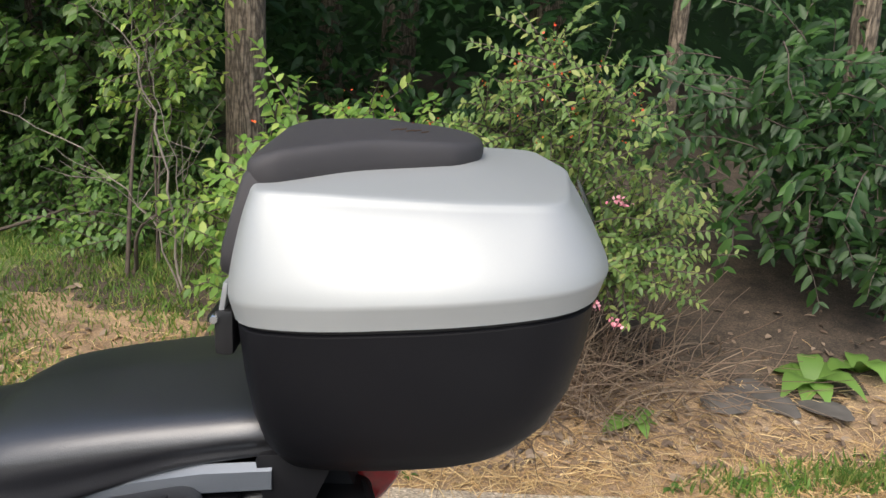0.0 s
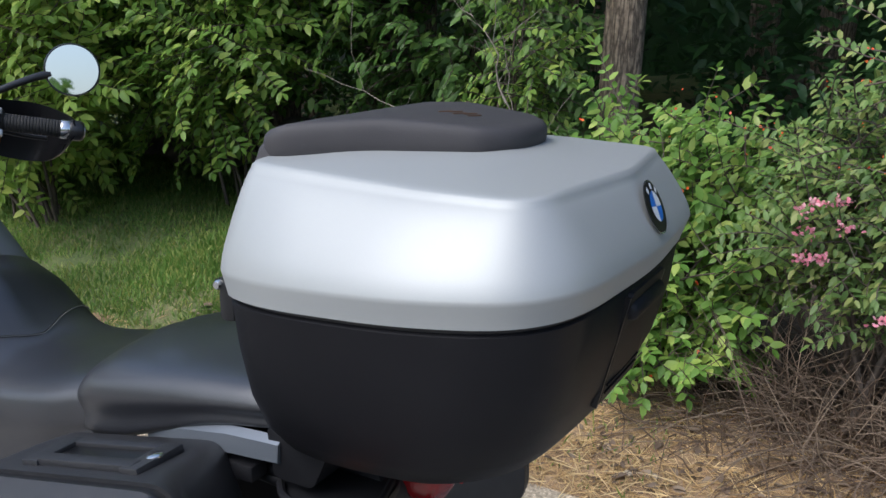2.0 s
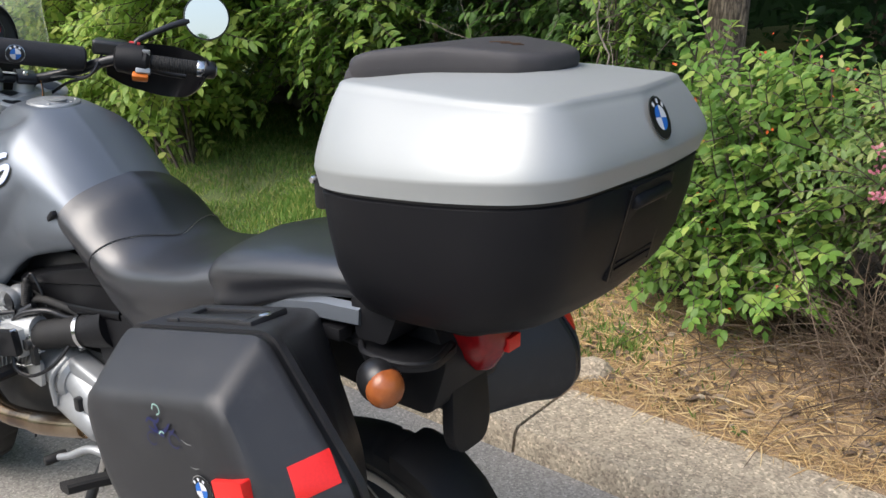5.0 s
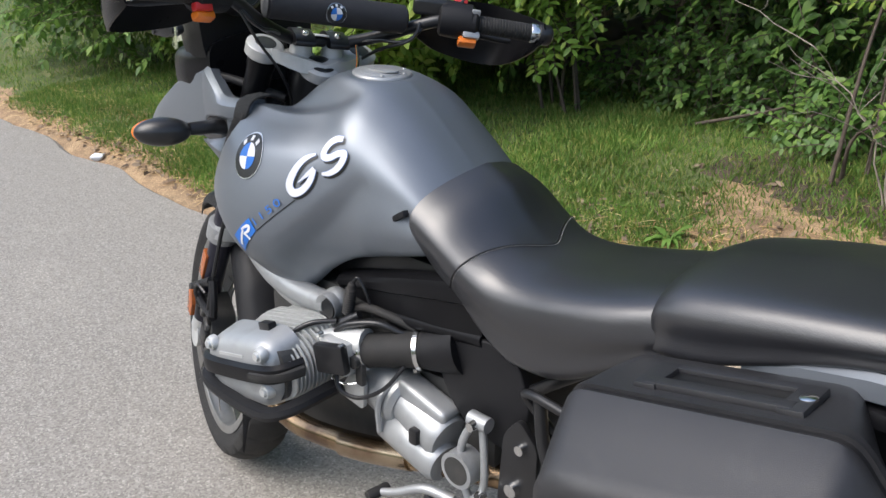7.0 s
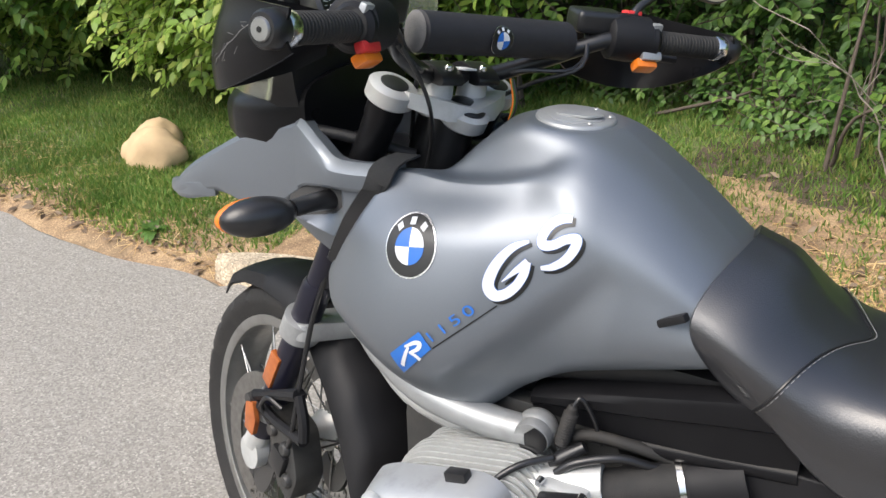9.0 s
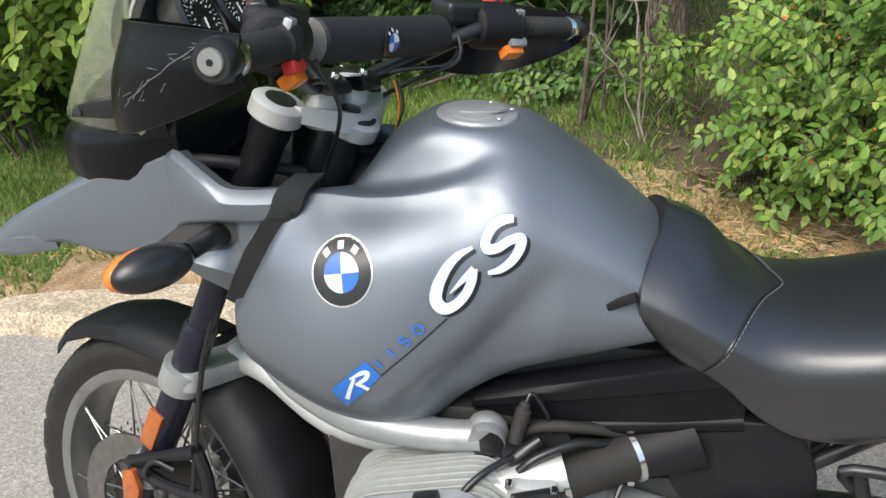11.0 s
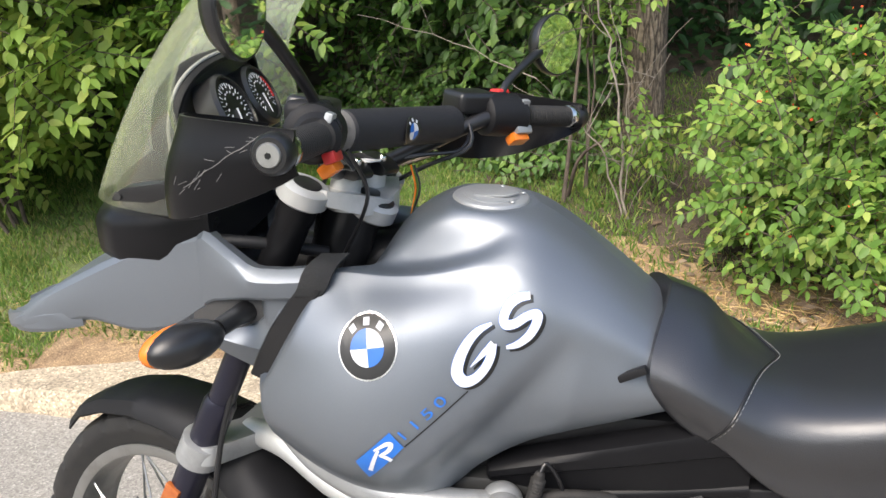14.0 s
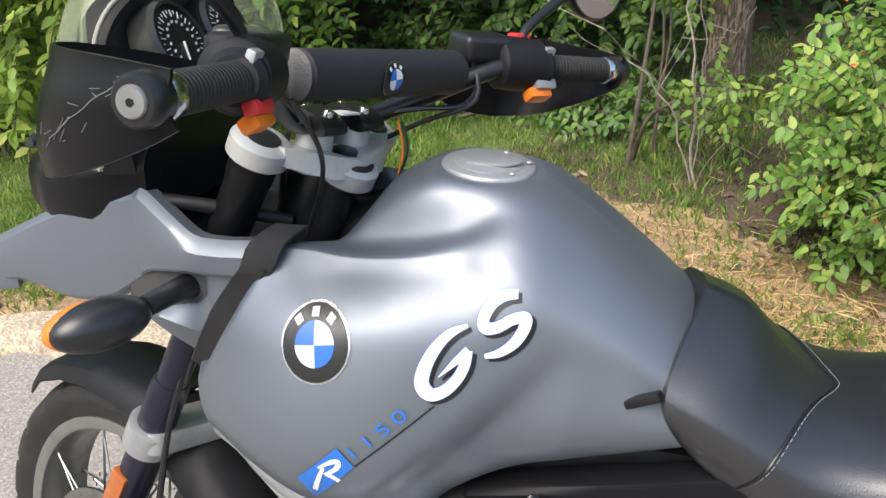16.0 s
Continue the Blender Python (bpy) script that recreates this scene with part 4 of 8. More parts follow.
for s in (-1, 1):
    y = s * 0.098
    leg = part("fork_leg", turned([(0, 0.027), (0.80, 0.0265), (0.97, 0.0265), (1, 0.0225)], along_fork(0.385, y), along_fork(0.74, y), 24), fork_black, bike, "dark blue fork tube", m=STEER)
    part("upper_tube", turned([(0, 0.0215), (1, 0.0215)], along_fork(0.70, y), along_fork(0.90, y), 20), fork_black, leg)
    part("fork_shroud", turned([(0, 0.0235), (0.05, 0.0255), (0.86, 0.0262), (0.9, 0.0285), (1, 0.0285)], along_fork(0.84, y), along_fork(1.064, y), 24), guard_plastic, leg, "glossy black fork shroud")
    part("fork_collar", turned([(0, 0.031), (0.05, 0.037), (0.95, 0.037), (1, 0.031)], along_fork(0.625, y), along_fork(0.665, y), 28), alu_paint, leg, "silver fork collar")
    part("lower_collar", turned([(0, 0.030), (0.1, 0.033), (0.9, 0.033), (1, 0.029)], along_fork(0.43, y), along_fork(0.47, y), 24), alu_paint, leg)
    part("reflector", block(along_fork(0.545, y) + Vector((-0.006, s * 0.026, 0)), (0.030, 0.010, 0.075), 0.003, 2, pose(0, 0, 0, 0, 26, 0)), amber_dark, leg, "weathered amber reflector")
    part("lower_reflector", slab(rounded([(-0.018, -0.028), (0.012, -0.034), (0.022, 0.0), (0.010, 0.034), (-0.016, 0.026)], 0.005), "y", -0.005, 0.005, 0.002), amber_dark, leg, "amber side reflector", m=STEER @ Matrix.Translation(along_fork(0.435, y * 1.42) + Vector((0.004, 0, 0))))
    part("axle_lug", join(turned([(0, 0.034), (1, 0.034)], AXLE + Vector((0, s * 0.085, 0)), AXLE + Vector((0, s * 0.115, 0)), 20), tube([along_fork(0.40, y), AXLE + Vector((0, y, 0.02))], 0.026, 12, 1)), alu, leg)
    part("brake_caliper", slab(rounded([(-0.515, 0.47), (-0.43, 0.44), (-0.405, 0.36), (-0.43, 0.30), (-0.475, 0.32), (-0.50, 0.38)], 0.015), "y", min(s * 0.06, s * 0.118), max(s * 0.06, s * 0.118), 0.010), dark_metal, leg, "dark brake caliper")
    part("brake_hose", tube([(-0.45, s * 0.115, 0.40), (-0.40, s * 0.135, 0.46), (-0.39, s * 0.13, 0.55), (-0.38, s * 0.115, 0.68), (-0.36, s * 0.10, 0.78)], 0.0045, 8), smooth_black, leg)
    ga = part("guard_arm", join(tube([(-0.548, s * 0.126, 0.470), (-0.47, s * 0.130, 0.505), (-0.385, s * 0.132, 0.540)], [0.012, 0.009, 0.013], 8), tube([(-0.548, s * 0.126, 0.462), (-0.46, s * 0.130, 0.455), (-0.365, s * 0.132, 0.462)], [0.012, 0.009, 0.011], 8), tube([(-0.385, s * 0.132, 0.540), (-0.368, s * 0.132, 0.50), (-0.365, s * 0.132, 0.462)], 0.010, 8)), black_plastic, leg, "black mudguard stay")
    part("arm_bolt", turned([(0, 0.013), (1, 0.011)], (-0.548, s * 0.13, 0.466), (-0.548, s * 0.142, 0.466), 12), dark_metal, ga)
    for cx, cz in ((-0.49, 0.425), (-0.445, 0.405), (-0.435, 0.345)):
        part("caliper_bolt", turned([(0, 0.014), (0.6, 0.014), (1, 0.010)], (cx, s * 0.116, cz), (cx, s * 0.128, cz), 14), dark_metal, leg)
    part("caliper_bridge", block((-0.462, s * 0.122, 0.375), (0.045, 0.016, 0.05), 0.006, 2, pose(0, 0, 0, 0, 20, 0)), smooth_black, leg)
    part("brake_pipe", tube([(-0.49, s * 0.128, 0.44), (-0.50, s * 0.14, 0.47), (-0.475, s * 0.142, 0.50), (-0.44, s * 0.132, 0.49)], 0.0045, 8), smooth_black, leg)
# fork bridge and mudguards
part("fork_bridge", slab(rounded([(-0.47, -0.125), (-0.40, -0.125), (-0.37, 0), (-0.40, 0.125), (-0.47, 0.125), (-0.455, 0)], 0.02), "z", 0.628, 0.660, 0.008), alu_paint, bike, "silver fork bridge", m=STEER)


def arched(name, stations, mat, label, m=None, drop=0.035, thick=0.004):
    rows = []
    for x, z, w, d in stations:
        o = [(-w, z - d), (-w * 0.93, z - d * 0.35), (-w * 0.62, z - d * 0.04), (0, z + 0.004), (w * 0.62, z - d * 0.04), (w * 0.93, z - d * 0.35), (w, z - d)]
        i = [(a * 0.95, b - thick) for a, b in o]
        rows.append([Vector((x, a, b)) for a, b in o] + [Vector((x, a, b)) for a, b in reversed(i)])
    fine = []
    for a, b in zip(rows, rows[1:]):
        for k in range(4):
            fine.append([p.lerp(q, k / 4) for p, q in zip(a, b)])
    fine.append(rows[-1])
    return part(name, loft(fine), mat, bike, label, m=m, smooth=50)


arched("front_mudguard", [(-0.815, 0.598, 0.055, 0.022), (-0.775, 0.640, 0.064, 0.028), (-0.71, 0.672, 0.070, 0.035), (-0.63, 0.688, 0.074, 0.040), (-0.55, 0.686, 0.076, 0.045), (-0.46, 0.672, 0.076, 0.055)], black_plastic, "black front mudguard", STEER)
arched("inner_mudguard", [(-0.46, 0.665, 0.078, 0.06), (-0.38, 0.625, 0.085, 0.085), (-0.32, 0.565, 0.088, 0.10), (-0.27, 0.48, 0.088, 0.12), (-0.245, 0.39, 0.086, 0.13), (-0.24, 0.30, 0.082, 0.12)], black_plastic, "black inner mudguard behind the wheel", STEER)
part("control_arm", tube([(-0.42, 0, 0.645), (-0.33, -0.06, 0.66), (-0.22, -0.11, 0.62), (-0.10, -0.12, 0.60)], 0.022, 12), alu, bike)

CENTRE = Vector((-0.172, 0, 1.060))
boss = [(0, 0.033), (0.12, 0.037), (0.85, 0.037), (1, 0.031)]
yoke = part("top_yoke", join(turned(boss, along_fork(1.063, -0.098), along_fork(1.0885, -0.098), 28),
                             turned(boss, along_fork(1.063, 0.098), along_fork(1.0885, 0.098), 28),
                             turned([(0, 0.032), (0.15, 0.037), (0.85, 0.037), (1, 0.031)], CENTRE - RAKE * 0.028, CENTRE, 28),
                             loft([[along_fork(1.084, -0.098) + Vector((dx, dy, dz)) for dx, dy, dz in ((-0.032, 0.004, 0), (0.032, 0.004, -0.004), (0.032, 0.004, -0.026), (-0.032, 0.004, -0.022))],
                                   [Vector((x, -0.045, z)) for x, z in ((-0.226, 1.080), (-0.160, 1.070), (-0.160, 1.042), (-0.226, 1.052))],
                                   [Vector((x, 0.0, z)) for x, z in ((-0.205, 1.072), (-0.150, 1.060), (-0.150, 1.040), (-0.205, 1.050))],
                                   [Vector((x, 0.045, z)) for x, z in ((-0.226, 1.080), (-0.160, 1.070), (-0.160, 1.042), (-0.226, 1.052))],
                                   [along_fork(1.084, 0.098) + Vector((dx, -0.004, dz)) for dx, dz in ((-0.032, 0), (0.032, -0.004), (0.032, -0.026), (-0.032, -0.022))]])), yoke_silver, bike, "silver top yoke", m=STEER)
part("stem_cap", turned([(0, 0.028), (0.5, 0.028), (0.8, 0.024), (1, 0.014)], CENTRE - RAKE * 0.001, CENTRE + RAKE * 0.006, 24), smooth_black, yoke)
for s in (-1, 1):
    part("yoke_cap", turned([(0, 0.021), (0.7, 0.021), (1, 0.016)], along_fork(1.0875, s * 0.098), along_fork(1.0905, s * 0.098), 24), smooth_black, yoke)
    part("riser", turned([(0, 0.024), (0.8, 0.022), (1, 0.020)], (-0.209, s * 0.033, 1.046), (-0.200, s * 0.033, 1.098), 20), yoke_silver, yoke)
    c = part("bar_clamp", slab(rounded([(-0.236, 1.099), (-0.170, 1.090), (-0.165, 1.100), (-0.180, 1.114), (-0.212, 1.124), (-0.236, 1.117)], 0.009), "y", s * 0.035 - 0.020, s * 0.035 + 0.020, 0.005), smooth_black, yoke, "black bar clamp")
    for dx, dz in ((-0.220, 1.114), (-0.184, 1.111)):
        part("clamp_bolt", turned([(0, 0.0065), (0.8, 0.0065), (1, 0.005)], (dx, s * 0.033, dz), (dx + 0.003, s * 0.033, dz + 0.009), 10), chrome, c)
part("key_tag", slab(rounded([(-0.205, -0.012), (-0.175, -0.014), (-0.170, 0.012), (-0.200, 0.012)], 0.004), "z", 1.113, 1.1155, 0.0), white_paint, yoke, "white key tag")

BAR = [(-0.202, 0, 1.103), (-0.201, 0.055, 1.103), (-0.163, 0.130, 1.130), (-0.095, 0.215, 1.172), (-0.060, 0.30, 1.172), (-0.022, 0.412, 1.167)]
bars = part("handlebar", tube([(x, -y, z) for x, y, z in reversed(BAR[1:])] + BAR, 0.0125, 14, 6), smooth_black, bike, "black handlebar", m=STEER)
pad = part("bar_pad", turned([(0, 0.022), (0.02, 0.028), (0.98, 0.028), (1, 0.022)], (-0.146, -0.128, 1.166), (-0.132, 0.150, 1.163), 26), webbing_pad, bars, "round black padded crossbar cover")
part("pad_end", turned([(0, 0.020), (1, 0.0275)], (-0.1465, -0.132, 1.166), (-0.146, -0.1275, 1.166), 24), foam_end, pad, "grey foam end")


def on_pad(u, v, lift):
    """Round the pad: u along it, v round it from its rear."""
    r = 0.0282 + lift
    a = v / 0.0282
    return Vector((-0.139 + r * math.cos(a) - 0.0, u, 1.1645 + r * math.sin(a)))


roundel(pad, on_pad, -0.002, -0.004, 0.019, 5)


for s in (-1, 1):
    e0, e1 = Vector((-0.068, s * 0.278, 1.172)), Vector((-0.026, s * 0.397, 1.168))
    d = (e1 - e0)
    grip_prof = [(0, 0.0165), (0.015, 0.021), (0.03, 0.0165)]
    for i in range(20):
        a = 0.05 + 0.92 * i / 20
        grip_prof += [(a, 0.0168), (a + 0.008, 0.0178), (a + 0.030, 0.0178), (a + 0.038, 0.0168)]
    grip_prof += [(0.985, 0.0168), (1, 0.016)]
    g = part("grip", turned(grip_prof, e0, e1, 20), rubber, bars, "ribbed black rubber grip", smooth=30)
    part("grip_band", turned([(0, 0.0185), (0.1, 0.0195), (0.9, 0.0195), (1, 0.0185)], e1 - d * 0.14, e1 - d * 0.0, 22), chrome, g, "bright metal band")
    part("bar_end", turned([(0, 0.020), (0.15, 0.0215), (0.8, 0.0205), (1, 0.017)], e1, e1 + d.normalized() * 0.026, 24), smooth_black, g)
    tip = e1 + d.normalized() * 0.026
    part("bar_end_bolt", join(turned([(0, 0.0125), (0.6, 0.0125), (1, 0.0112)], tip - d.normalized() * 0.002, tip + d.normalized() * 0.003, 24)), rim_metal, g, "bright aluminium end bolt")
    part("bolt_socket", turned([(0, 0.0034), (1, 0.0034)], tip + d.normalized() * 0.0028, tip + d.normalized() * 0.0036, 6), dial_black, g)
    # switch gear
    sw = part("switch_housing", join(turned([(0, 0.022), (0.1, 0.028), (0.9, 0.028), (1, 0.022)], (-0.100, s * 0.225, 1.172), (-0.068, s * 0.282, 1.172), 24),
                                     turned([(0, 0.026), (0.08, 0.033), (0.5, 0.0355), (0.92, 0.034), (1, 0.027)], (-0.112, s * 0.214, 1.174), (-0.078, s * 0.276, 1.174), 26), block((-0.108, s * 0.240, 1.196), (0.050, 0.050, 0.030), 0.012, 3, pose(0, 0, 0, 0, 0, s * -20))), black_plastic, bars, "black switch housing")
    part("fluid_reservoir", block((-0.128, s * 0.205, 1.196), (0.055, 0.075, 0.034), 0.009, 3, pose(0, 0, 0, 0, 8, s * -25)), smooth_black, sw, "black fluid reservoir")
    if s > 0:
        part("red_switch", block((-0.098, s * 0.252, 1.2105), (0.022, 0.026, 0.010), 0.004, 2, pose(0, 0, 0, 0, 0, s * -20)), red_plastic, sw, "red switch")
    part("grey_switch", block((-0.062, s * 0.268, 1.186), (0.010, 0.018, 0.028), 0.003, 2, pose(0, 0, 0, 0, 20, s * -20)), alu_paint, sw, "grey switch")
    part("horn_button", block((-0.060, s * 0.262, 1.150), (0.016, 0.034, 0.014), 0.004, 2, pose(0, 0, 0, 0, -20, s * -20)), red_plastic if s < 0 else alu_paint, sw)
    part("indicator_switch", block((-0.066, s * 0.258, 1.136), (0.022, 0.036, 0.016), 0.005, 2, pose(0, 0, 0, 0, -35, s * -20)), amber, sw, "orange indicator switch")
    part("lever", tube([(-0.125, s * 0.235, 1.165), (-0.135, s * 0.29, 1.155), (-0.112, s * 0.345, 1.146), (-0.096, s * 0.378, 1.144)], [0.009, 0.009, 0.007, 0.006], 10), smooth_black, bars, "black lever")
    # hand guard: a deep curved shell from the bar end round the front of the grip
    plan = spline([(-0.006, 0.398, 0), (-0.06, 0.407, 0), (-0.116, 0.406, 0), (-0.160, 0.391, 0), (-0.180, 0.360, 0), (-0.192, 0.310, 0), (-0.194, 0.262, 0), (-0.188, 0.220, 0)], 3)
    tops = [1.190, 1.194, 1.196, 1.197, 1.197, 1.192, 1.186, 1.178] if s < 0 else [1.190, 1.196, 1.202, 1.209, 1.213, 1.212, 1.204, 1.190]
    lows = [1.146, 1.116, 1.092, 1.086, 1.086, 1.094, 1.106, 1.126]
    us = list(range(8))
    rows = []
    for k, p in enumerate(plan):
        u = k / 3
        d = (plan[min(k + 1, len(plan) - 1)] - plan[max(k - 1, 0)]).normalized()
        nrm = Vector((d.y, -d.x * s, 0))
        out = Vector((p.x + 0.07, s * (p.y - 0.25), 0))
        if nrm.dot(out) < 0:
            nrm = -nrm
        zt, zl = curve(us, tops, u), curve(us, lows, u)
        ring_o, ring_i = [], []
        for j in range(9):
            v = j / 8
            z = zl + (zt - zl) * v
            o = Vector((p.x - 0.030 * (1 - v) * min(1.0, max(0.0, -p.x - 0.03) / 0.09), s * p.y, z)) + nrm * (0.006 * math.sin(math.pi * min(1, v * 1.15)) - 0.006 * (1 - v) ** 3)
            ring_o.append(o)
            ring_i.append(o - nrm * 0.0035)
        rows.append(ring_o + list(reversed(ring_i)))
    hg = part("hand_guard", loft(rows), guard_plastic, bars, "scuffed black plastic hand guard", smooth=50)
    if s < 0:
        skin = BVHTree.FromPolygons([v.co for v in hg.data.vertices], [p.vertices for p in hg.data.polygons])
        rub = random.Random(17)

        def on_guard(x, z):
            hit = skin.ray_cast(Vector((x, -0.6, z)), Vector((0, 1, 0)))
            return hit[0] + Vector((0, -0.0004, 0)) if hit[0] is not None else None
        runs = [[(-0.035 - 0.105 * k / 12, 1.186 - 0.062 * k / 12 + 0.001 * math.sin(k * 1.7)) for k in range(13)]]
        for _ in range(16):
            u = rub.random()
            x0, z0 = -0.035 - 0.105 * u + rub.gauss(0, 0.006), 1.186 - 0.062 * u + rub.gauss(0, 0.004)
            runs.append([(x0, z0), (x0 - rub.uniform(0.004, 0.016), z0 - rub.uniform(-0.004, 0.012))])
        for run in runs:
            pts = [p for p in (on_guard(x, z) for x, z in run) if p is not None]
            if len(pts) > 1:
                part("scuff", tube(pts, 0.0004 if len(run) < 5 else 0.0006, 4, 1), foam_end, hg)
    # mirror
    mc = Vector((-0.066 if s > 0 else -0.060, s * 0.410, 1.290 if s > 0 else 1.306))
    stem = part("mirror", tube([(-0.092, s * 0.245, 1.195), (-0.092, s * 0.262, 1.222), (-0.084, s * 0.335, mc.z - 0.028), (mc.x - 0.016, s * 0.372, mc.z - 0.014)], [0.007, 0.0065, 0.0075, 0.009], 10), smooth_black, bars, "round black mirror")
    back = mc + Vector((-0.030, 0, 0))
    fw = Vector((0.94, s * (-0.34 if s > 0 else -0.25), 0.02)).normalized()
    deep = 0.036 if s > 0 else 0.024
    part("mirror_shell", turned([(0, 0.012), (0.06, 0.028), (0.25, 0.044), (0.6, 0.0525), (0.9, 0.0545), (1, 0.0530)], mc - fw * deep, mc + fw * 0.004, 32), smooth_black, stem)
    part("mirror_glass", turned([(0, 0.0505), (1, 0.0505)], mc + fw * 0.0035, mc + fw * 0.0048, 36), material("mirror_silver", (0.9, 0.9, 0.9), 0.02, 1.0, (0.9, 0.9, 0.9)), stem, "mirror glass")
    part("cable", tube([(-0.12, s * 0.20, 1.17), (-0.11, s * 0.15, 1.125), (-0.16, s * 0.10, 1.115), (-0.22, s * 0.06, 1.09), (-0.26, s * 0.03, 1.0)], 0.0035, 8), smooth_black, bars)
    if s > 0:
        part("clutch_line", tube([(-0.13, s * 0.19, 1.185), (-0.10, s * 0.155, 1.13), (-0.15, s * 0.11, 1.10), (-0.24, s * 0.08, 1.05)], 0.0035, 8), smooth_black, bars)
part("wiring_loom", tube([(-0.09, -0.19, 1.15), (-0.085, -0.155, 1.10), (-0.13, -0.10, 1.05), (-0.19, -0.05, 0.99), (-0.23, -0.03, 0.92)], 0.0028, 8), smooth_black, bars)
for k, mt in enumerate((amber, leaf_mid, smooth_black)):
    part("thin_wire", tube([(-0.150 + 0.003 * k, 0.060, 1.105), (-0.143 + 0.004 * k, 0.063, 1.07), (-0.148, 0.060, 1.03)], 0.0016, 6), mt, bars)

# ---- beak, side intakes, lamp, instruments, screen ----
BX = [-0.80, -0.77, -0.70, -0.61, -0.52, -0.45, -0.395]
B_W = [0.030, 0.062, 0.088, 0.108, 0.124, 0.132, 0.137]
B_TOP = [0.858, 0.872, 0.915, 0.962, 1.005, 1.030, 1.043]
B_LOW = [0.846, 0.845, 0.858, 0.892, 0.886, 0.900, 0.935]


def make_beak():
    rows, n = [], 30
    for i in range(n + 1):
        x = BX[0] + (BX[-1] - BX[0]) * i / n
        w, zt, zl = (curve(BX, c, x) for c in (B_W, B_TOP, B_LOW))
        line = [Vector((x, y, z)) for y, z in ((0, zt - 0.006), (w * 0.35, zt - 0.004), (max(w - 0.026, w * 0.5), zt - 0.001), (w - 0.011, zt), (w - 0.005, zt - 0.0035), (w + 0.001, zt - 0.0095), (w + 0.005, zt - 0.35 * (zt - zl)), (w + 0.007, zl + 0.30 * (zt - zl)), (w + 0.005, zl + 0.0045), (w + 0.002, zl), (w - 0.016, zl - 0.004))]
        inner = [Vector((p.x, p.y * 0.94, p.z - 0.006)) for p in line]
        full = [Vector((p.x, -p.y, p.z)) for p in reversed(line[1:])] + line + list(reversed(inner)) + [Vector((p.x, -p.y, p.z)) for p in inner[1:]]
        rows.append(full)
    b = part("beak", loft(rows), tank_paint, bike, "slate metallic beak over the front wheel", smooth=24)
    for s in (-1, 1):
        rows = []
        for x, y, zt, zl in ((-0.397, 0.142, 1.044, 0.937), (-0.388, 0.144, 1.048, 0.943), (-0.380, 0.146, 1.043, 0.947), (-0.350, 0.152, 1.021, 0.953), (-0.325, 0.157, 1.004, 0.956), (-0.316, 0.159, 1.0005, 0.957), (-0.304, 0.161, 0.999, 0.958), (-0.275, 0.163, 1.000, 0.960), (-0.245, 0.163, 1.003, 0.962), (-0.205, 0.160, 1.008, 0.966)):
            rows.append([Vector((x, s * v, z)) for v, z in ((y - 0.036, zt - 0.004), (y - 0.016, zt), (y - 0.010, zt - 0.0035), (y - 0.003, zt - 0.0095), (y + 0.001, zt - 0.35 * (zt - zl)), (y + 0.002, zl + 0.30 * (zt - zl)), (y + 0.001, zl + 0.0045), (y - 0.002, zl), (y - 0.020, zl - 0.005), (y - 0.036, zl + 0.004))])
        part("beak_arm", loft(rows), tank_paint, b, smooth=24)
        part("intake_mesh", slab([(-0.41, 0.950), (-0.225, 0.962), (-0.255, 0.915), (-0.36, 0.890), (-0.42, 0.900)], "y", min(s * 0.130, s * 0.140), max(s * 0.130, s * 0.140)), grille, b, "black mesh intake")
        part("lower_flap", loft([[Vector((x, s * (y + dy), z)) for dy, z in ((-0.028, zt), (-0.016, zt + 0.001), (-0.010, zt - 0.002), (0.000, zt - 0.5 * (zt - zc)), (0.005, zc + 0.004), (0.004, zc), (-0.012, zl + 0.002), (-0.020, zl), (-0.028, zl + 0.004))] for x, y, zt, zc, zl in ((-0.402, 0.144, 0.898, 0.893, 0.872), (-0.372, 0.149, 0.903, 0.889, 0.858), (-0.345, 0.152, 0.907, 0.884, 0.848), (-0.322, 0.154, 0.915, 0.880, 0.838), (-0.300, 0.156, 0.932, 0.878, 0.842), (-0.282, 0.158, 0.957, 0.880, 0.856), (-0.255, 0.160, 0.972, 0.890, 0.872))]), tank_paint, b, smooth=24)
        part("beak_lip", loft([[Vector((x, s * (y + dy), z + dz)) for dy, dz in ((-0.006, 0.004), (0.001, 0.003), (0.010 * k, -0.006), (0.011 * k, -h + 0.006), (0.006 * k, -h), (-0.008, -h + 0.002))] for x, y, z, h, k in ((-0.806, 0.032, 0.856, 0.010, 0.3), (-0.785, 0.054, 0.864, 0.020, 0.5), (-0.740, 0.076, 0.878, 0.030, 0.6), (-0.690, 0.092, 0.892, 0.035, 0.6), (-0.655, 0.101, 0.901, 0.033, 0.55), (-0.638, 0.104, 0.902, 0.030, 0.3), (-0.620, 0.105, 0.898, 0.022, 0.0))]), tank_paint, b, smooth=24)
        ind = part("indicator", pod((-0.369, s * 0.256, 0.936), (0.056, 0.030, 0.0285), pose(0, 0, 0, 0, 0, s * -57)), smooth_black, bike, "oval front indicator with a dusty black shell")
        part("lens", pod((-0.380, s * 0.258, 0.935), (0.0525, 0.0255, 0.0270), pose(0, 0, 0, 0, 0, s * -57)), amber, ind, "amber lens")
        part("stalk", tube([(-0.335, s * 0.13, 0.930), (-0.338, s * 0.17, 0.936), (-0.345, s * 0.212, 0.938)], [0.017, 0.014, 0.013], 12), smooth_black, ind)
    return b


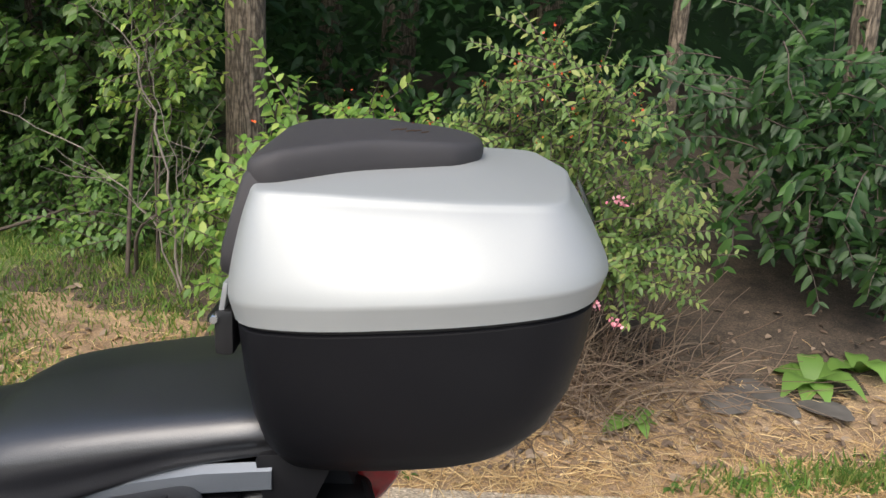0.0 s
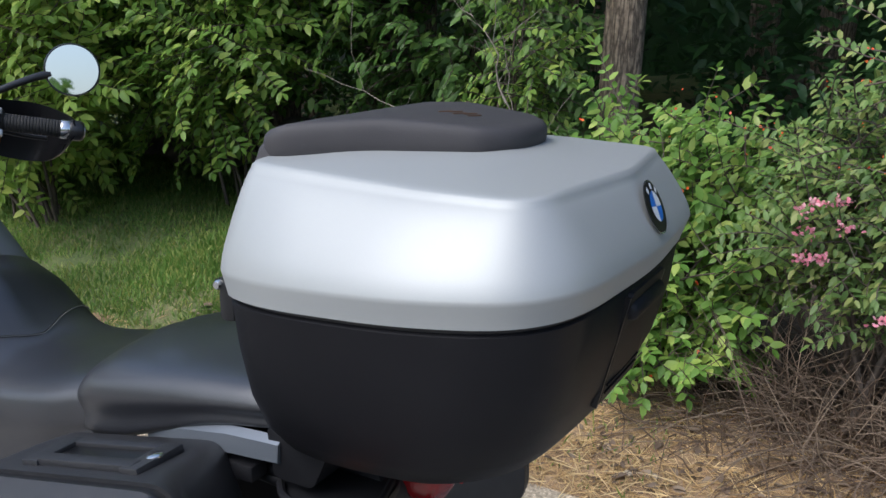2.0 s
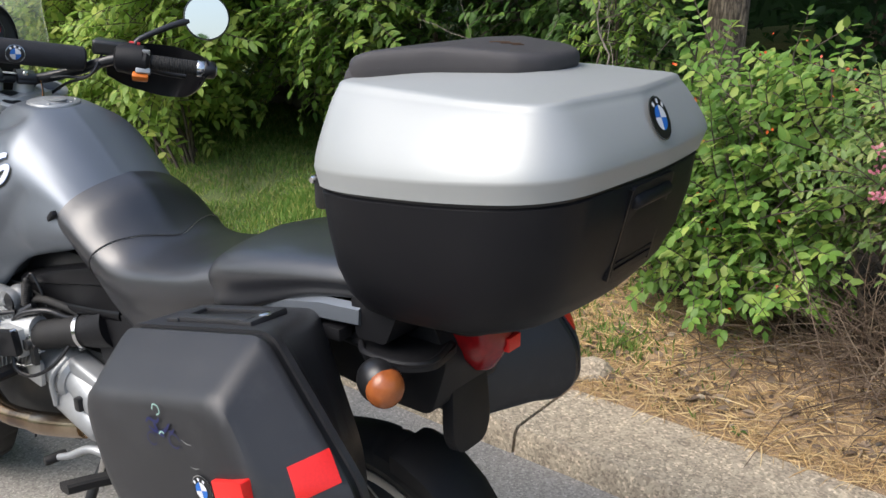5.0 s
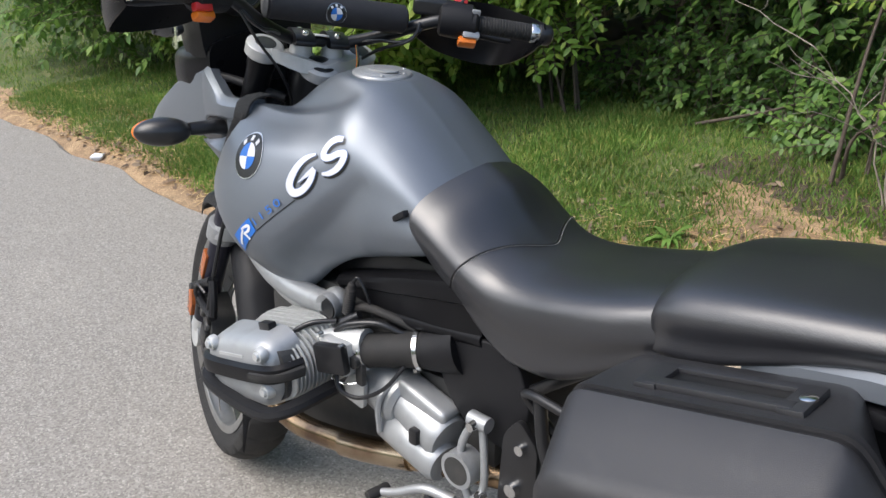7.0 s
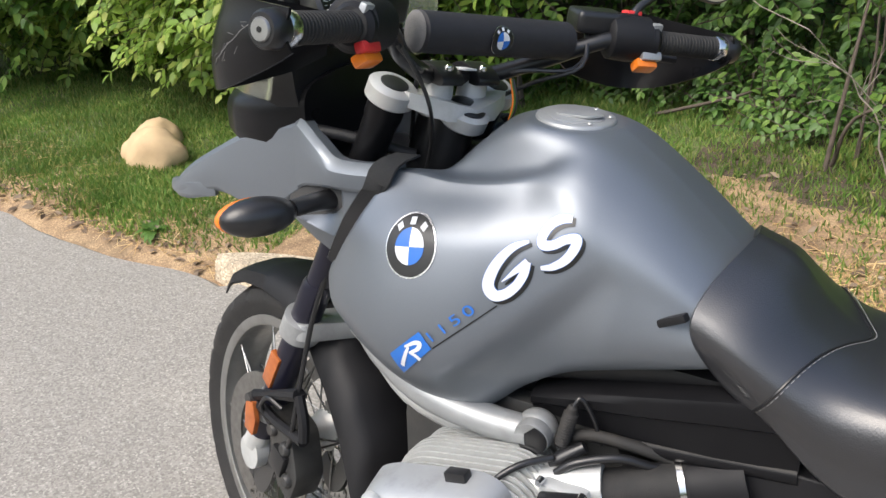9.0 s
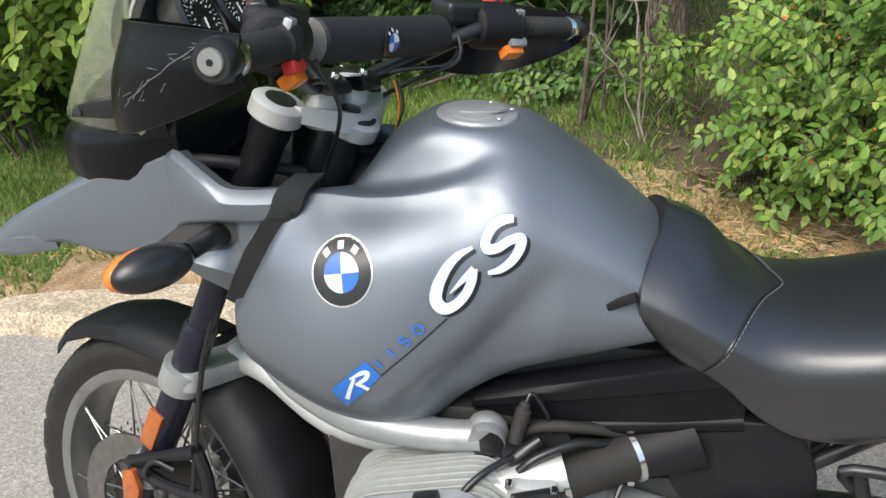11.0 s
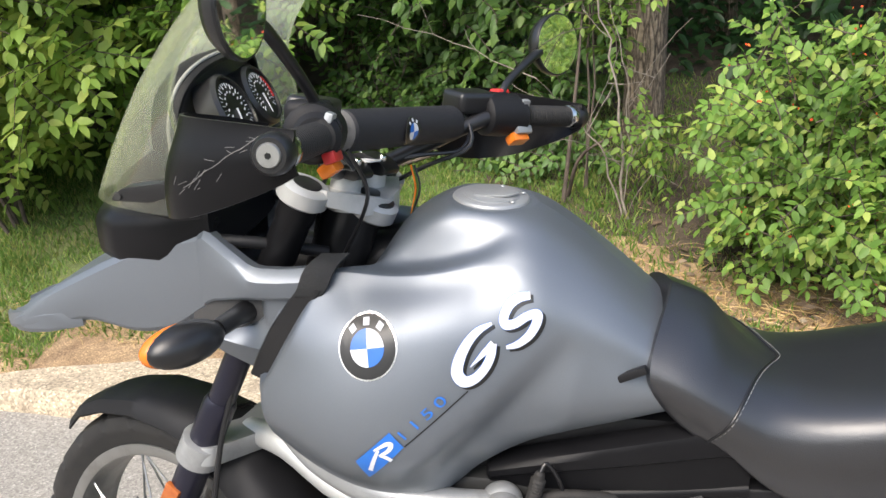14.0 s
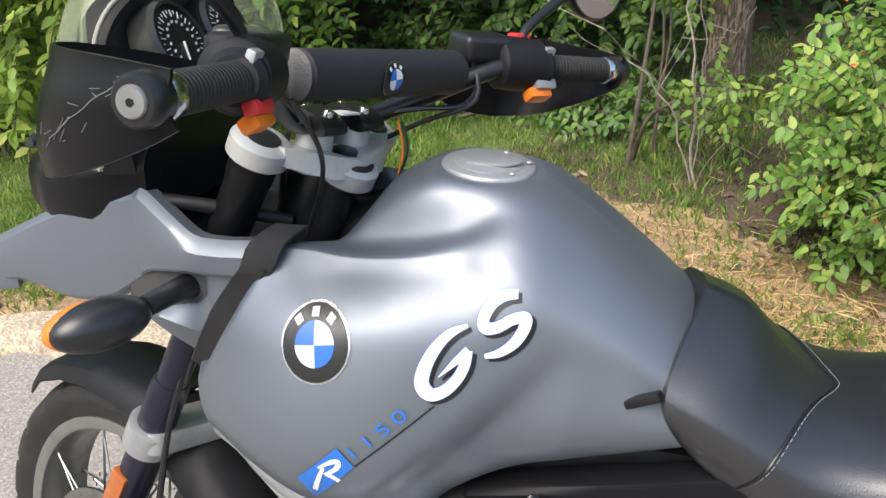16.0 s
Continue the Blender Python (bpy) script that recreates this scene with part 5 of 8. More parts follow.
def grille_material():
    m = material("perforated_mesh", (0.02, 0.02, 0.02), 0.7, spec=0.15)
    N, Lk = m.node_tree.nodes, m.node_tree.links
    b = N["Principled BSDF"]
    tc = N.new("ShaderNodeTexCoord")
    v = N.new("ShaderNodeTexVoronoi")
    v.inputs["Scale"].default_value = 190
    v.inputs["Randomness"].default_value = 0.0
    Lk.new(tc.outputs["Object"], v.inputs["Vector"])
    r = N.new("ShaderNodeValToRGB")
    r.color_ramp.elements[0].position, r.color_ramp.elements[0].color = 0.34, (0.002, 0.002, 0.002, 1)
    r.color_ramp.elements[1].position, r.color_ramp.elements[1].color = 0.42, (0.06, 0.06, 0.06, 1)
    Lk.new(v.outputs["Distance"], r.inputs[0])
    Lk.new(r.outputs[0], b.inputs["Base Color"])
    return m


grille = grille_material()
beak = make_beak()


def clear(name, colour, rough=0.06, haze=0.045):
    """A clear sheet with a faint tint and a little surface haze."""
    m = bpy.data.materials.new(name)
    m.use_nodes = True
    N, Lk = m.node_tree.nodes, m.node_tree.links
    for q in list(N):
        if q.type == "BSDF_PRINCIPLED":
            N.remove(q)
    t = N.new("ShaderNodeBsdfTransparent")
    t.inputs[0].default_value = (*colour, 1)
    g = N.new("ShaderNodeBsdfGlossy")
    g.inputs["Roughness"].default_value = rough
    g.inputs["Color"].default_value = (0.95, 0.96, 0.90, 1)
    d = N.new("ShaderNodeBsdfTranslucent")
    d.inputs[0].default_value = (0.87, 0.88, 0.74, 1)
    lw = N.new("ShaderNodeLayerWeight")
    lw.inputs[0].default_value = 0.5
    pw = N.new("ShaderNodeMath")
    pw.operation = "POWER"
    pw.inputs[1].default_value = 3.0
    Lk.new(lw.outputs["Facing"], pw.inputs[0])
    f = N.new("ShaderNodeMapRange")
    f.inputs[3].default_value, f.inputs[4].default_value = 0.035, 0.60
    Lk.new(pw.outputs[0], f.inputs[0])
    m1 = N.new("ShaderNodeMixShader")
    Lk.new(f.outputs[0], m1.inputs[0])
    Lk.new(t.outputs[0], m1.inputs[1])
    Lk.new(g.outputs[0], m1.inputs[2])
    tc = N.new("ShaderNodeTexCoord")
    n1 = N.new("ShaderNodeTexNoise")
    n1.inputs["Scale"].default_value = 9
    n1.inputs["Detail"].default_value = 6
    Lk.new(tc.outputs["Object"], n1.inputs["Vector"])
    r1 = N.new("ShaderNodeMapRange")
    r1.inputs[3].default_value, r1.inputs[4].default_value = haze * 0.5, haze * 1.5
    Lk.new(n1.outputs[0], r1.inputs[0])
    m2 = N.new("ShaderNodeMixShader")
    Lk.new(r1.outputs[0], m2.inputs[0])
    Lk.new(m1.outputs[0], m2.inputs[1])
    Lk.new(d.outputs[0], m2.inputs[2])
    Lk.new(m2.outputs[0], N["Material Output"].inputs[0])
    return m


screen_glass = clear("tinted_screen", (0.95, 0.955, 0.90), 0.06, 0.18)
screen_edge = clear("pale_screen_edge", (0.86, 0.90, 0.72), 0.2, 0.20)


def make_screen():
    """A tall curved windscreen with a greenish tint."""
    rows = []
    zs = [1.070, 1.10, 1.17, 1.235, 1.29, 1.335, 1.40, 1.43]
    xc = [-0.602, -0.587, -0.548, -0.503, -0.457, -0.418, -0.352, -0.320]
    hw = [0.198, 0.203, 0.206, 0.205, 0.200, 0.190, 0.155, 0.125]
    deep = [0.215, 0.212, 0.185, 0.130, 0.098, 0.088, 0.070, 0.060]
    n = 20
    for i in range(n + 1):
        z = zs[0] + (zs[-1] - zs[0]) * i / n
        x0, w, wrap = curve(zs, xc, z), curve(zs, hw, z), curve(zs, deep, z)
        row, inner = [], []
        for j in range(21):
            v = -1 + 2 * j / 20
            x = x0 + wrap * (abs(v) ** 2.2)
            dz = (0.012 * (i / n) - 0.018 * (1 - i / n) ** 3) * v * v
            row.append(Vector((x, v * w, z - dz)))
            inner.append(Vector((x + 0.004, v * w * 0.985, z - dz)))
        rows.append(row + list(reversed(inner)))
    sc = part("windscreen", loft(rows), screen_glass, bike, "tall clear windscreen with a green-yellow tint", smooth=60)
    sc.visible_shadow = False
    rim = [r[20] for r in rows] + [rows[-1][k] for k in range(19, 0, -1)] + [r[0] for r in reversed(rows)]
    eg = part("screen_edge", tube(rim, 0.0018, 6, 1), screen_edge, sc, "pale polished edge")
    eg.visible_shadow = False
    for s in (-1, 1):
        br = part("screen_bracket", slab(rounded([(-0.480, 1.108), (-0.464, 1.124), (-0.398, 1.134), (-0.390, 1.118), (-0.42, 1.106)], 0.009), "y", min(s * 0.172, s * 0.198), max(s * 0.172, s * 0.198), 0.004), smooth_black, bike, "black screen bracket")
        part("bracket_bolt", turned([(0, 0.006), (1, 0.005)], (-0.466, s * 0.197, 1.1145), (-0.466, s * 0.201, 1.1145), 12), dark_metal, br)


make_screen()


grey_panel = material("dark_moulded_plastic", (0.030, 0.030, 0.030), 0.42, 0, (0.040, 0.040, 0.040), 20, 0.6, 900, 0.2)


def make_cockpit():
    shell_rows = []
    for x, z0, z1, w in ((-0.582, 0.990, 1.058, 0.078), (-0.572, 0.978, 1.066, 0.100), (-0.530, 0.968, 1.072, 0.124), (-0.46, 0.975, 1.085, 0.138), (-0.38, 1.00, 1.10, 0.13)):
        shell_rows.append(spline([(x, y * w, z) for y, z in ((-1, (z0 + z1) / 2), (-0.85, z1 - 0.008), (0, z1 + 0.008), (0.85, z1 - 0.008), (1, (z0 + z1) / 2), (0.85, z0 + 0.01), (0, z0), (-0.85, z0 + 0.01))], 4, closed=True))
    part("headlamp_shell", loft(shell_rows), guard_plastic, bike, "black headlamp shell", smooth=50)
    part("headlamp_glass", pod((-0.574, 0, 1.024), (0.018, 0.075, 0.030)), material("lamp_glass", (0.55, 0.57, 0.58), 0.08, 0.6), bike, "oval headlamp glass")
    dash = Matrix.Translation((-0.365, -0.005, 1.185)) @ pose(0, 0, 0, 0, 62, 0)
    hood = []
    for k in range(25):
        a = math.pi * (k / 24)
        hood.append((0.0, -math.copysign(abs(math.cos(a)) ** 0.72, math.cos(a)) * 0.150, math.sin(a) ** 0.72 * 0.114))
    rows = []
    for d, g in ((0.022, 0.985), (0.016, 1.0), (-0.004, 1.0), (-0.016, 0.97)):
        rows.append([Vector((-0.395 + d - 0.026 * (y / 0.150) ** 2, y * g, 1.160 + z * g - d * 0.15)) for _, y, z in hood] + [Vector((-0.395 + d - 0.026 * (y / 0.150) ** 2, y * g * 0.97, 1.160 + z * g * 0.95 - d * 0.15)) for _, y, z in reversed(hood)])
    cockpit = part("instrument_hood", loft(rows), black_plastic, bike, "black instrument hood", smooth=50)
    face = [(y * 0.97, 1.160 + z * 0.96) for _, y, z in hood]
    part("instrument_panel", slab(face, "x", -0.412, -0.402), grey_panel, cockpit, "dark grey instrument panel")
    # rim in a paler grey that paints the sun on its edge
    part("hood_rim", tube([(-0.384 - 0.026 * (y / 0.150) ** 2, y, 1.160 + z) for _, y, z in hood], 0.0026, 8, 1), material("sunlit_rim_grey", (0.24, 0.24, 0.22), 0.4, 0, (0.28, 0.28, 0.26), 30), cockpit, "hood rim coloured pale for its sunlit edge")
    cowl = []
    for x, w, zt in ((-0.390, 0.138, 1.170), (-0.430, 0.142, 1.166), (-0.470, 0.134, 1.142), (-0.510, 0.112, 1.118), (-0.540, 0.082, 1.098), (-0.556, 0.05, 1.086)):
        cowl.append(spline([(x, -w * 0.92, 1.045), (x, -w, (zt + 1.05) / 2), (x, -w * 0.96, zt), (x, -w * 0.5, zt + 0.004), (x, 0, zt + 0.006), (x, w * 0.5, zt + 0.004), (x, w * 0.96, zt), (x, w, (zt + 1.05) / 2), (x, w * 0.92, 1.045)], 3))
    part("inner_cowl", loft(cowl), black_plastic, cockpit, "black cowl inside the screen", smooth=50)
    fw = Vector((0.87, 0.06, 0.44)).normalized()
    for y, r, big in ((-0.068, 0.052, True), (0.046, 0.047, False)):
        c = Vector((-0.350 if big else -0.358, y, 1.202))
        g = part("gauge", turned([(0, r), (0.85, r + 0.002), (1, r - 0.003), (1.0, r - 0.006), (0.86, r - 0.007)], c - fw * 0.03, c + fw * 0.006, 36, caps=True), smooth_black, cockpit, "round black gauge with white marks")
        part("dial", turned([(0, r - 0.007), (1, r - 0.007)], c + fw * 0.0012, c + fw * 0.0024, 36), dial_black, g)
        side = fw.cross(Vector((0, 0, 1))).normalized()
        up = side.cross(fw).normalized()
        marks = []
        for k in range(27):
            a = radians(225 - 270 * k / 26)
            p = c + fw * 0.003 + (side * -math.cos(a) + up * math.sin(a)) * (r - 0.013)
            q = c + fw * 0.003 + (side * -math.cos(a) + up * math.sin(a)) * (r - (0.021 if k % 2 == 0 else 0.017))
            marks.append(tube([p, q], 0.0006 if k % 2 else 0.0008, 4, 1))
        for k in range(0, 13, 1):
            a = radians(215 - 250 * k / 12)
            p = c + fw * 0.003 + (side * -math.cos(a) + up * math.sin(a)) * (r - 0.027)
            marks.append(block(p, (0.001, 0.003, 0.003)))
        part("dial_scale", join(*marks), white_paint, g)
        a = radians(250 if big else 265)
        part("needle", tube([c + fw * 0.004, c + fw * 0.004 + (side * -math.cos(a) + up * math.sin(a)) * (r - 0.016)], [0.0016, 0.0007], 6, 1), white_paint, g, "white needle")
        if not big:
            part("red_zone", tube([c + fw * 0.003 + (side * -math.cos(radians(t)) + up * math.sin(radians(t))) * (r - 0.012) for t in (40, 20, 0, -20)], 0.0018, 4, 3), red_plastic, g)


make_cockpit()
part("steering_head", join(tube([(-0.30, 0, 0.80), (-0.21, 0, 1.05)], 0.045, 16, 1), block((-0.20, 0, 0.90), (0.16, 0.17, 0.10), 0.02)), smooth_black, bike)
part("air_snorkel", tube([(-0.12, 0.03, 0.965), (-0.18, 0.04, 0.95), (-0.28, 0.06, 0.93), (-0.36, 0.07, 0.93)], 0.05, 16), smooth_black, bike)
for s in (-1, 1):
    part("fairing_stay", tube([(-0.24, s * 0.05, 0.99), (-0.33, s * 0.10, 1.02), (-0.44, s * 0.12, 1.03)], 0.009), black_plastic, bike)

# ---- engine, frame, exhaust, footrests ----
for s in (-1, 1):
    fr = part("frame_tube", tube([(-0.315, s * 0.10, 0.82), (-0.298, s * 0.128, 0.765), (-0.243, s * 0.145, 0.708), (-0.160, s * 0.156, 0.666), (-0.06, s * 0.164, 0.656), (0.022, s * 0.168, 0.662)], [0.020, 0.024, 0.028, 0.027, 0.024, 0.022], 18, 6), alu_paint, bike, "silver front frame tube")
    part("tube_end", pod((0.026, s * 0.157, 0.6640), (0.030, 0.026, 0.029), None, 28, 16), alu_paint, fr)
    part("plug_ring", turned([(0, 0.0255), (0.8, 0.0258), (1, 0.0248)], (0.0285, s * 0.170, 0.6655), (0.030, s * 0.1865, 0.6640), 28), alu_paint, fr)
    part("tube_plug", turned([(0, 0.0235), (0.8, 0.0235), (1, 0.0225)], (0.030, s * 0.180, 0.6640), (0.0301, s * 0.1878, 0.6639), 28), dial_black, fr, "round black plug")
    part("tank_skirt", loft([[Vector((x, s * y, z)) for y, z in ((yy - 0.03, zt), (yy - 0.008, zt - 0.001), (yy + 0.002, zt - 0.006), (yy + 0.007, zt - 0.45 * (zt - zc)), (yy + 0.006, zc + 0.003), (yy + 0.001, zc - 0.001), (yy - 0.003, zb), (yy - 0.03, zb))] for x, yy, zt, zc, zb in ((0.000, 0.126, 0.706, 0.684, 0.668), (0.004, 0.130, 0.709, 0.684, 0.668), (0.08, 0.134, 0.731, 0.702, 0.672), (0.16, 0.137, 0.754, 0.718, 0.680), (0.26, 0.138, 0.780, 0.740, 0.690), (0.36, 0.13, 0.800, 0.755, 0.70))]), guard_plastic, bike, "glossy black side trim under the tank", smooth=30)
    part("lower_rail", tube([(0.05, s * 0.118, 0.652), (0.18, s * 0.125, 0.670), (0.36, s * 0.12, 0.692)], 0.013, 14), guard_plastic, bike)


def fin_plate(y, grow, thick, top=0.672, low=0.488):
    o = rounded([(-0.166 - grow, low + 0.020), (-0.172 - grow, top - 0.078), (-0.132, top - 0.042 + grow), (0.030 + grow, top + grow * 0.6), (0.068 + grow, top - 0.032), (0.066 + grow, low + 0.045), (0.02, low + 0.012 - grow), (-0.12, low - 0.012 - grow)], 0.026, 4)
    return slab(o, "y", y - thick / 2, y + thick / 2)


def make_cylinder(s):
    """One cylinder: finned barrel, finned head and a smooth cover held by two bolts."""
    core = join(*[slab(rounded([(-0.15, 0.50), (-0.155, 0.562), (-0.12, 0.586), (0.030, 0.622), (0.056, 0.596), (0.054, 0.53), (0.015, 0.506), (-0.115, 0.486)], 0.025), "y", -0.300, -0.08, 0.004)])
    if s > 0:
        bmesh.ops.transform(core, matrix=Matrix.Diagonal((1, -1, 1, 1)), verts=core.verts)
        bmesh.ops.reverse_faces(core, faces=core.faces)
    # core coloured dark to paint shade into the gaps between fins
    cyl = part("cylinder", core, dark_metal, bike, "finned aluminium boxer cylinder")
    for i in range(21):
        y = -0.112 - 0.0088 * i
        slope = max(0.0, (-y - 0.205)) * 0.46
        b = fin_plate(y, 0.006 if i < 8 else 0.004, 0.0030, (0.640 if i < 8 else 0.650) - slope, 0.488 + slope * 0.15)
        if s > 0:
            bmesh.ops.transform(b, matrix=Matrix.Diagonal((1, -1, 1, 1)), verts=b.verts)
            bmesh.ops.reverse_faces(b, faces=b.faces)
        part("fin", b, alu, cyl)
    rings = []
    for y, zt, g in ((-0.255, 0.644, 0.006), (-0.275, 0.640, 0.004), (-0.293, 0.636, 0.002), (-0.306, 0.632, 0.0), (-0.317, 0.625, -0.004), (-0.325, 0.612, -0.014), (-0.328, 0.592, -0.032)):
        o = rounded([(-0.170 - g, 0.503 - g), (-0.177 - g, zt - 0.064), (-0.140 - g, zt - 0.040), (0.0, zt), (0.030 + g, zt - 0.012), (0.050 + g, 0.548 - g), (0.022, 0.502 - g), (-0.12, 0.478 - g)], 0.020, 4)
        rings.append([Vector((a, -y if s > 0 else y, b)) for a, b in o])
    cover = part("head_cover", loft(rings), alu_paint, cyl, "smooth silver head cover")
    for x, z in ((0.014, 0.612), (0.027, 0.545), (-0.146, 0.578)):
        part("cover_bolt", join(turned([(0, 0.015), (0.5, 0.015), (1, 0.012)], (x, s * 0.316, z), (x, s * 0.331, z), 18), turned([(0, 0.0085), (1, 0.0075)], (x, s * 0.330, z), (x, s * 0.336, z), 12)), alu, cover)
    pl = part("plug_cover", block((-0.034, s * 0.272, 0.634), (0.034, 0.018, 0.018), 0.003, 2, pose(0, 0, 0, 0, -14, 0)), smooth_black, cover)
    part("raised_mark", slab(rounded([(-0.118, 0.566), (-0.040, 0.586), (-0.041, 0.592), (-0.119, 0.572)], 0.001), "y", min(s * 0.324, s * 0.3275), max(s * 0.324, s * 0.3275)), alu, cover)
    # black guard round the cover: a broad band and a lower bar
    def band(pts, h, t):
        line = spline(pts, 5)
        rows = []
        for p, q in zip(line, line[1:] + [line[-1] * 2 - line[-2]]):
            d = (q - p).normalized()
            n = d.cross(Vector((0, 0, 1))).normalized()
            if n.y * s < 0 and abs(n.y) > 0.2:
                n = -n
            rows.append([p + Vector((0, 0, h)), p + n * t + Vector((0, 0, h * 0.7)), p + n * t * 1.2, p + n * t - Vector((0, 0, h * 0.7)), p - Vector((0, 0, h))])
        return loft(rows)
    cg = part("cylinder_guard", band([(-0.184, s * 0.298, 0.536), (-0.158, s * 0.326, 0.533), (-0.06, s * 0.331, 0.556), (0.030, s * 0.331, 0.581), (0.064, s * 0.318, 0.592), (0.080, s * 0.280, 0.598)], 0.019, 0.010), guard_plastic, cyl, "black rubber-faced guard band")
    part("guard_pad", band([(0.004, s * 0.337, 0.573), (0.036, s * 0.335, 0.582), (0.072, s * 0.316, 0.592), (0.086, s * 0.285, 0.598)], 0.011, 0.010), rubber, cg, "rubber pad")
    part("guard_bar", band([(-0.188, s * 0.280, 0.512), (-0.170, s * 0.318, 0.492), (-0.060, s * 0.326, 0.490), (0.025, s * 0.326, 0.500), (0.060, s * 0.312, 0.516), (0.078, s * 0.27, 0.530), (0.080, s * 0.21, 0.535)], 0.013, 0.018), black_plastic, cyl, "black lower guard")


make_cylinder(-1)
make_cylinder(1)
part("crankcase", join(slab(rounded([(-0.22, 0.36), (-0.22, 0.62), (-0.12, 0.68), (0.12, 0.68), (0.16, 0.60), (0.16, 0.34), (-0.10, 0.30)], 0.03), "y", -0.13, 0.13, 0.012)), dark_metal, bike, "grimy crankcase")
part("gearbox_case", slab(rounded([(0.10, 0.38), (0.10, 0.56), (0.30, 0.58), (0.38, 0.54), (0.38, 0.42), (0.25, 0.38)], 0.03), "y", -0.11, 0.11, 0.012), dark_metal, bike, "grimy gearbox case")
gearbox = part("gearbox_cover", join(turned([(0, 0.052), (0.05, 0.060), (0.92, 0.058), (1, 0.050)], (0.085, -0.115, 0.530), (0.195, -0.125, 0.505), 28), turned([(0, 0.040), (0.9, 0.046), (1, 0.040)], (0.18, -0.128, 0.512), (0.300, -0.138, 0.482), 26), block((0.245, -0.135, 0.535), (0.12, 0.05, 0.04), 0.012, 3, pose(0, 0, 0, 0, 14, 0))), alu_paint, bike, "silver gearbox cover")
part("starter_cover", turned([(0, 0.034), (0.05, 0.040), (0.92, 0.040), (1, 0.034)], (0.150, -0.140, 0.462), (0.300, -0.150, 0.436), 26), alu_paint, gearbox, "silver starter cover")
part("case_rib", tube([(0.180, -0.150, 0.562), (0.170, -0.186, 0.525), (0.168, -0.184, 0.46)], 0.006, 8), alu_paint, gearbox)
part("rubber_knob", block((0.258, -0.178, 0.490), (0.020, 0.024, 0.030), 0.005), smooth_black, gearbox)
# throttle body, intake hose, air box
tb = part("throttle_body", join(turned([(0, 0.026), (1, 0.028)], (0.04, -0.205, 0.605), (0.135, -0.178, 0.624), 20), block((0.095, -0.205, 0.602), (0.066, 0.05, 0.064), 0.008)), alu, bike, "aluminium throttle body")
part("throttle_cover", block((0.104, -0.236, 0.606), (0.064, 0.020, 0.056), 0.006, 2, pose(0, 0, 0, 0, -8, 14)), smooth_black, tb, "square black cover")
for x, z in ((0.066, 0.638), (0.125, 0.634), (0.130, 0.585), (0.066, 0.566)):
    part("body_screw", turned([(0, 0.006), (1, 0.005)], (x, -0.225, z), (x, -0.236, z), 10), chrome, tb)
hose = part("intake_hose", turned([(0, 0.031), (0.1, 0.033), (0.2, 0.031), (0.8, 0.033), (0.9, 0.036), (1, 0.034)], (0.118, -0.180, 0.606), (0.235, -0.122, 0.630), 24), rubber, bike, "black rubber intake hose")
for c, k in (((0.128, -0.175, 0.6080), 0.034), ((0.222, -0.1285, 0.6273), 0.0368)):
    d = Vector((0.117, 0.058, 0.026)).normalized()
    cl = part("hose_clamp", turned([(0, k), (0.1, k + 0.002), (0.9, k + 0.002), (1, k)], Vector(c) - d * 0.005, Vector(c) + d * 0.005, 24), chrome, hose, "bright hose clamp")
    part("clamp_screw", block(Vector(c) + Vector((0, -0.010, -k)), (0.010, 0.016, 0.008), 0.002), chrome, cl)
part("airbox", join(tube([(0.232, -0.123, 0.629), (0.262, -0.112, 0.637), (0.30, -0.10, 0.65)], [0.036, 0.042, 0.05], 20), slab(rounded([(0.262, 0.60), (0.268, 0.690), (0.43, 0.70), (0.47, 0.60), (0.43, 0.50), (0.31, 0.53)], 0.04), "y", -0.128, 0.128, 0.03, 3)), black_plastic, bike, "black airbox")
rb = part("ribbed_cable_boot", turned([(0.0, 0.008)] + [(i / 14 + o, r) for i in range(1, 12) for o, r in ((0, 0.011), (0.04, 0.0085))] + [(0.95, 0.007), (1, 0.004)], (0.065, -0.165, 0.655), (0.080, -0.162, 0.722), 14), rubber, bike, "ribbed rubber cable boot", smooth=25)
part("throttle_cable", tube([(0.080, -0.162, 0.720), (0.088, -0.155, 0.730), (0.105, -0.150, 0.700), (0.115, -0.145, 0.66)], 0.003, 8), smooth_black, rb)
part("fuel_line", tube([(0.075, -0.20, 0.635), (0.10, -0.19, 0.655), (0.15, -0.165, 0.665), (0.19, -0.14, 0.650), (0.20, -0.12, 0.655)], 0.0065, 10), smooth_black, bike)
part("plug_lead", tube([(0.065, -0.19, 0.650), (0.03, -0.225, 0.645), (0.005, -0.25, 0.62), (0.020, -0.262, 0.585), (-0.01, -0.31, 0.56)], 0.005, 10), smooth_black, bike)
part("injector", turned([(0, 0.010), (0.4, 0.012), (1, 0.008)], (0.060, -0.185, 0.635), (0.100, -0.165, 0.665), 12), smooth_black, bike)
part("linkage", tube([(0.115, -0.19, 0.585), (0.14, -0.19, 0.56), (0.11, -0.21, 0.545), (0.08, -0.22, 0.55)], 0.0025, 8), chrome, bike)
part("sensor_lead", tube([(0.10, -0.225, 0.575), (0.115, -0.23, 0.545), (0.15, -0.215, 0.535), (0.19, -0.19, 0.56), (0.21, -0.16, 0.60)], 0.004, 8), smooth_black, bike)
part("breather_hose", tube([(0.06, -0.15, 0.655), (0.10, -0.15, 0.675), (0.16, -0.14, 0.672), (0.22, -0.12, 0.655)], 0.0085, 10), rubber, bike)
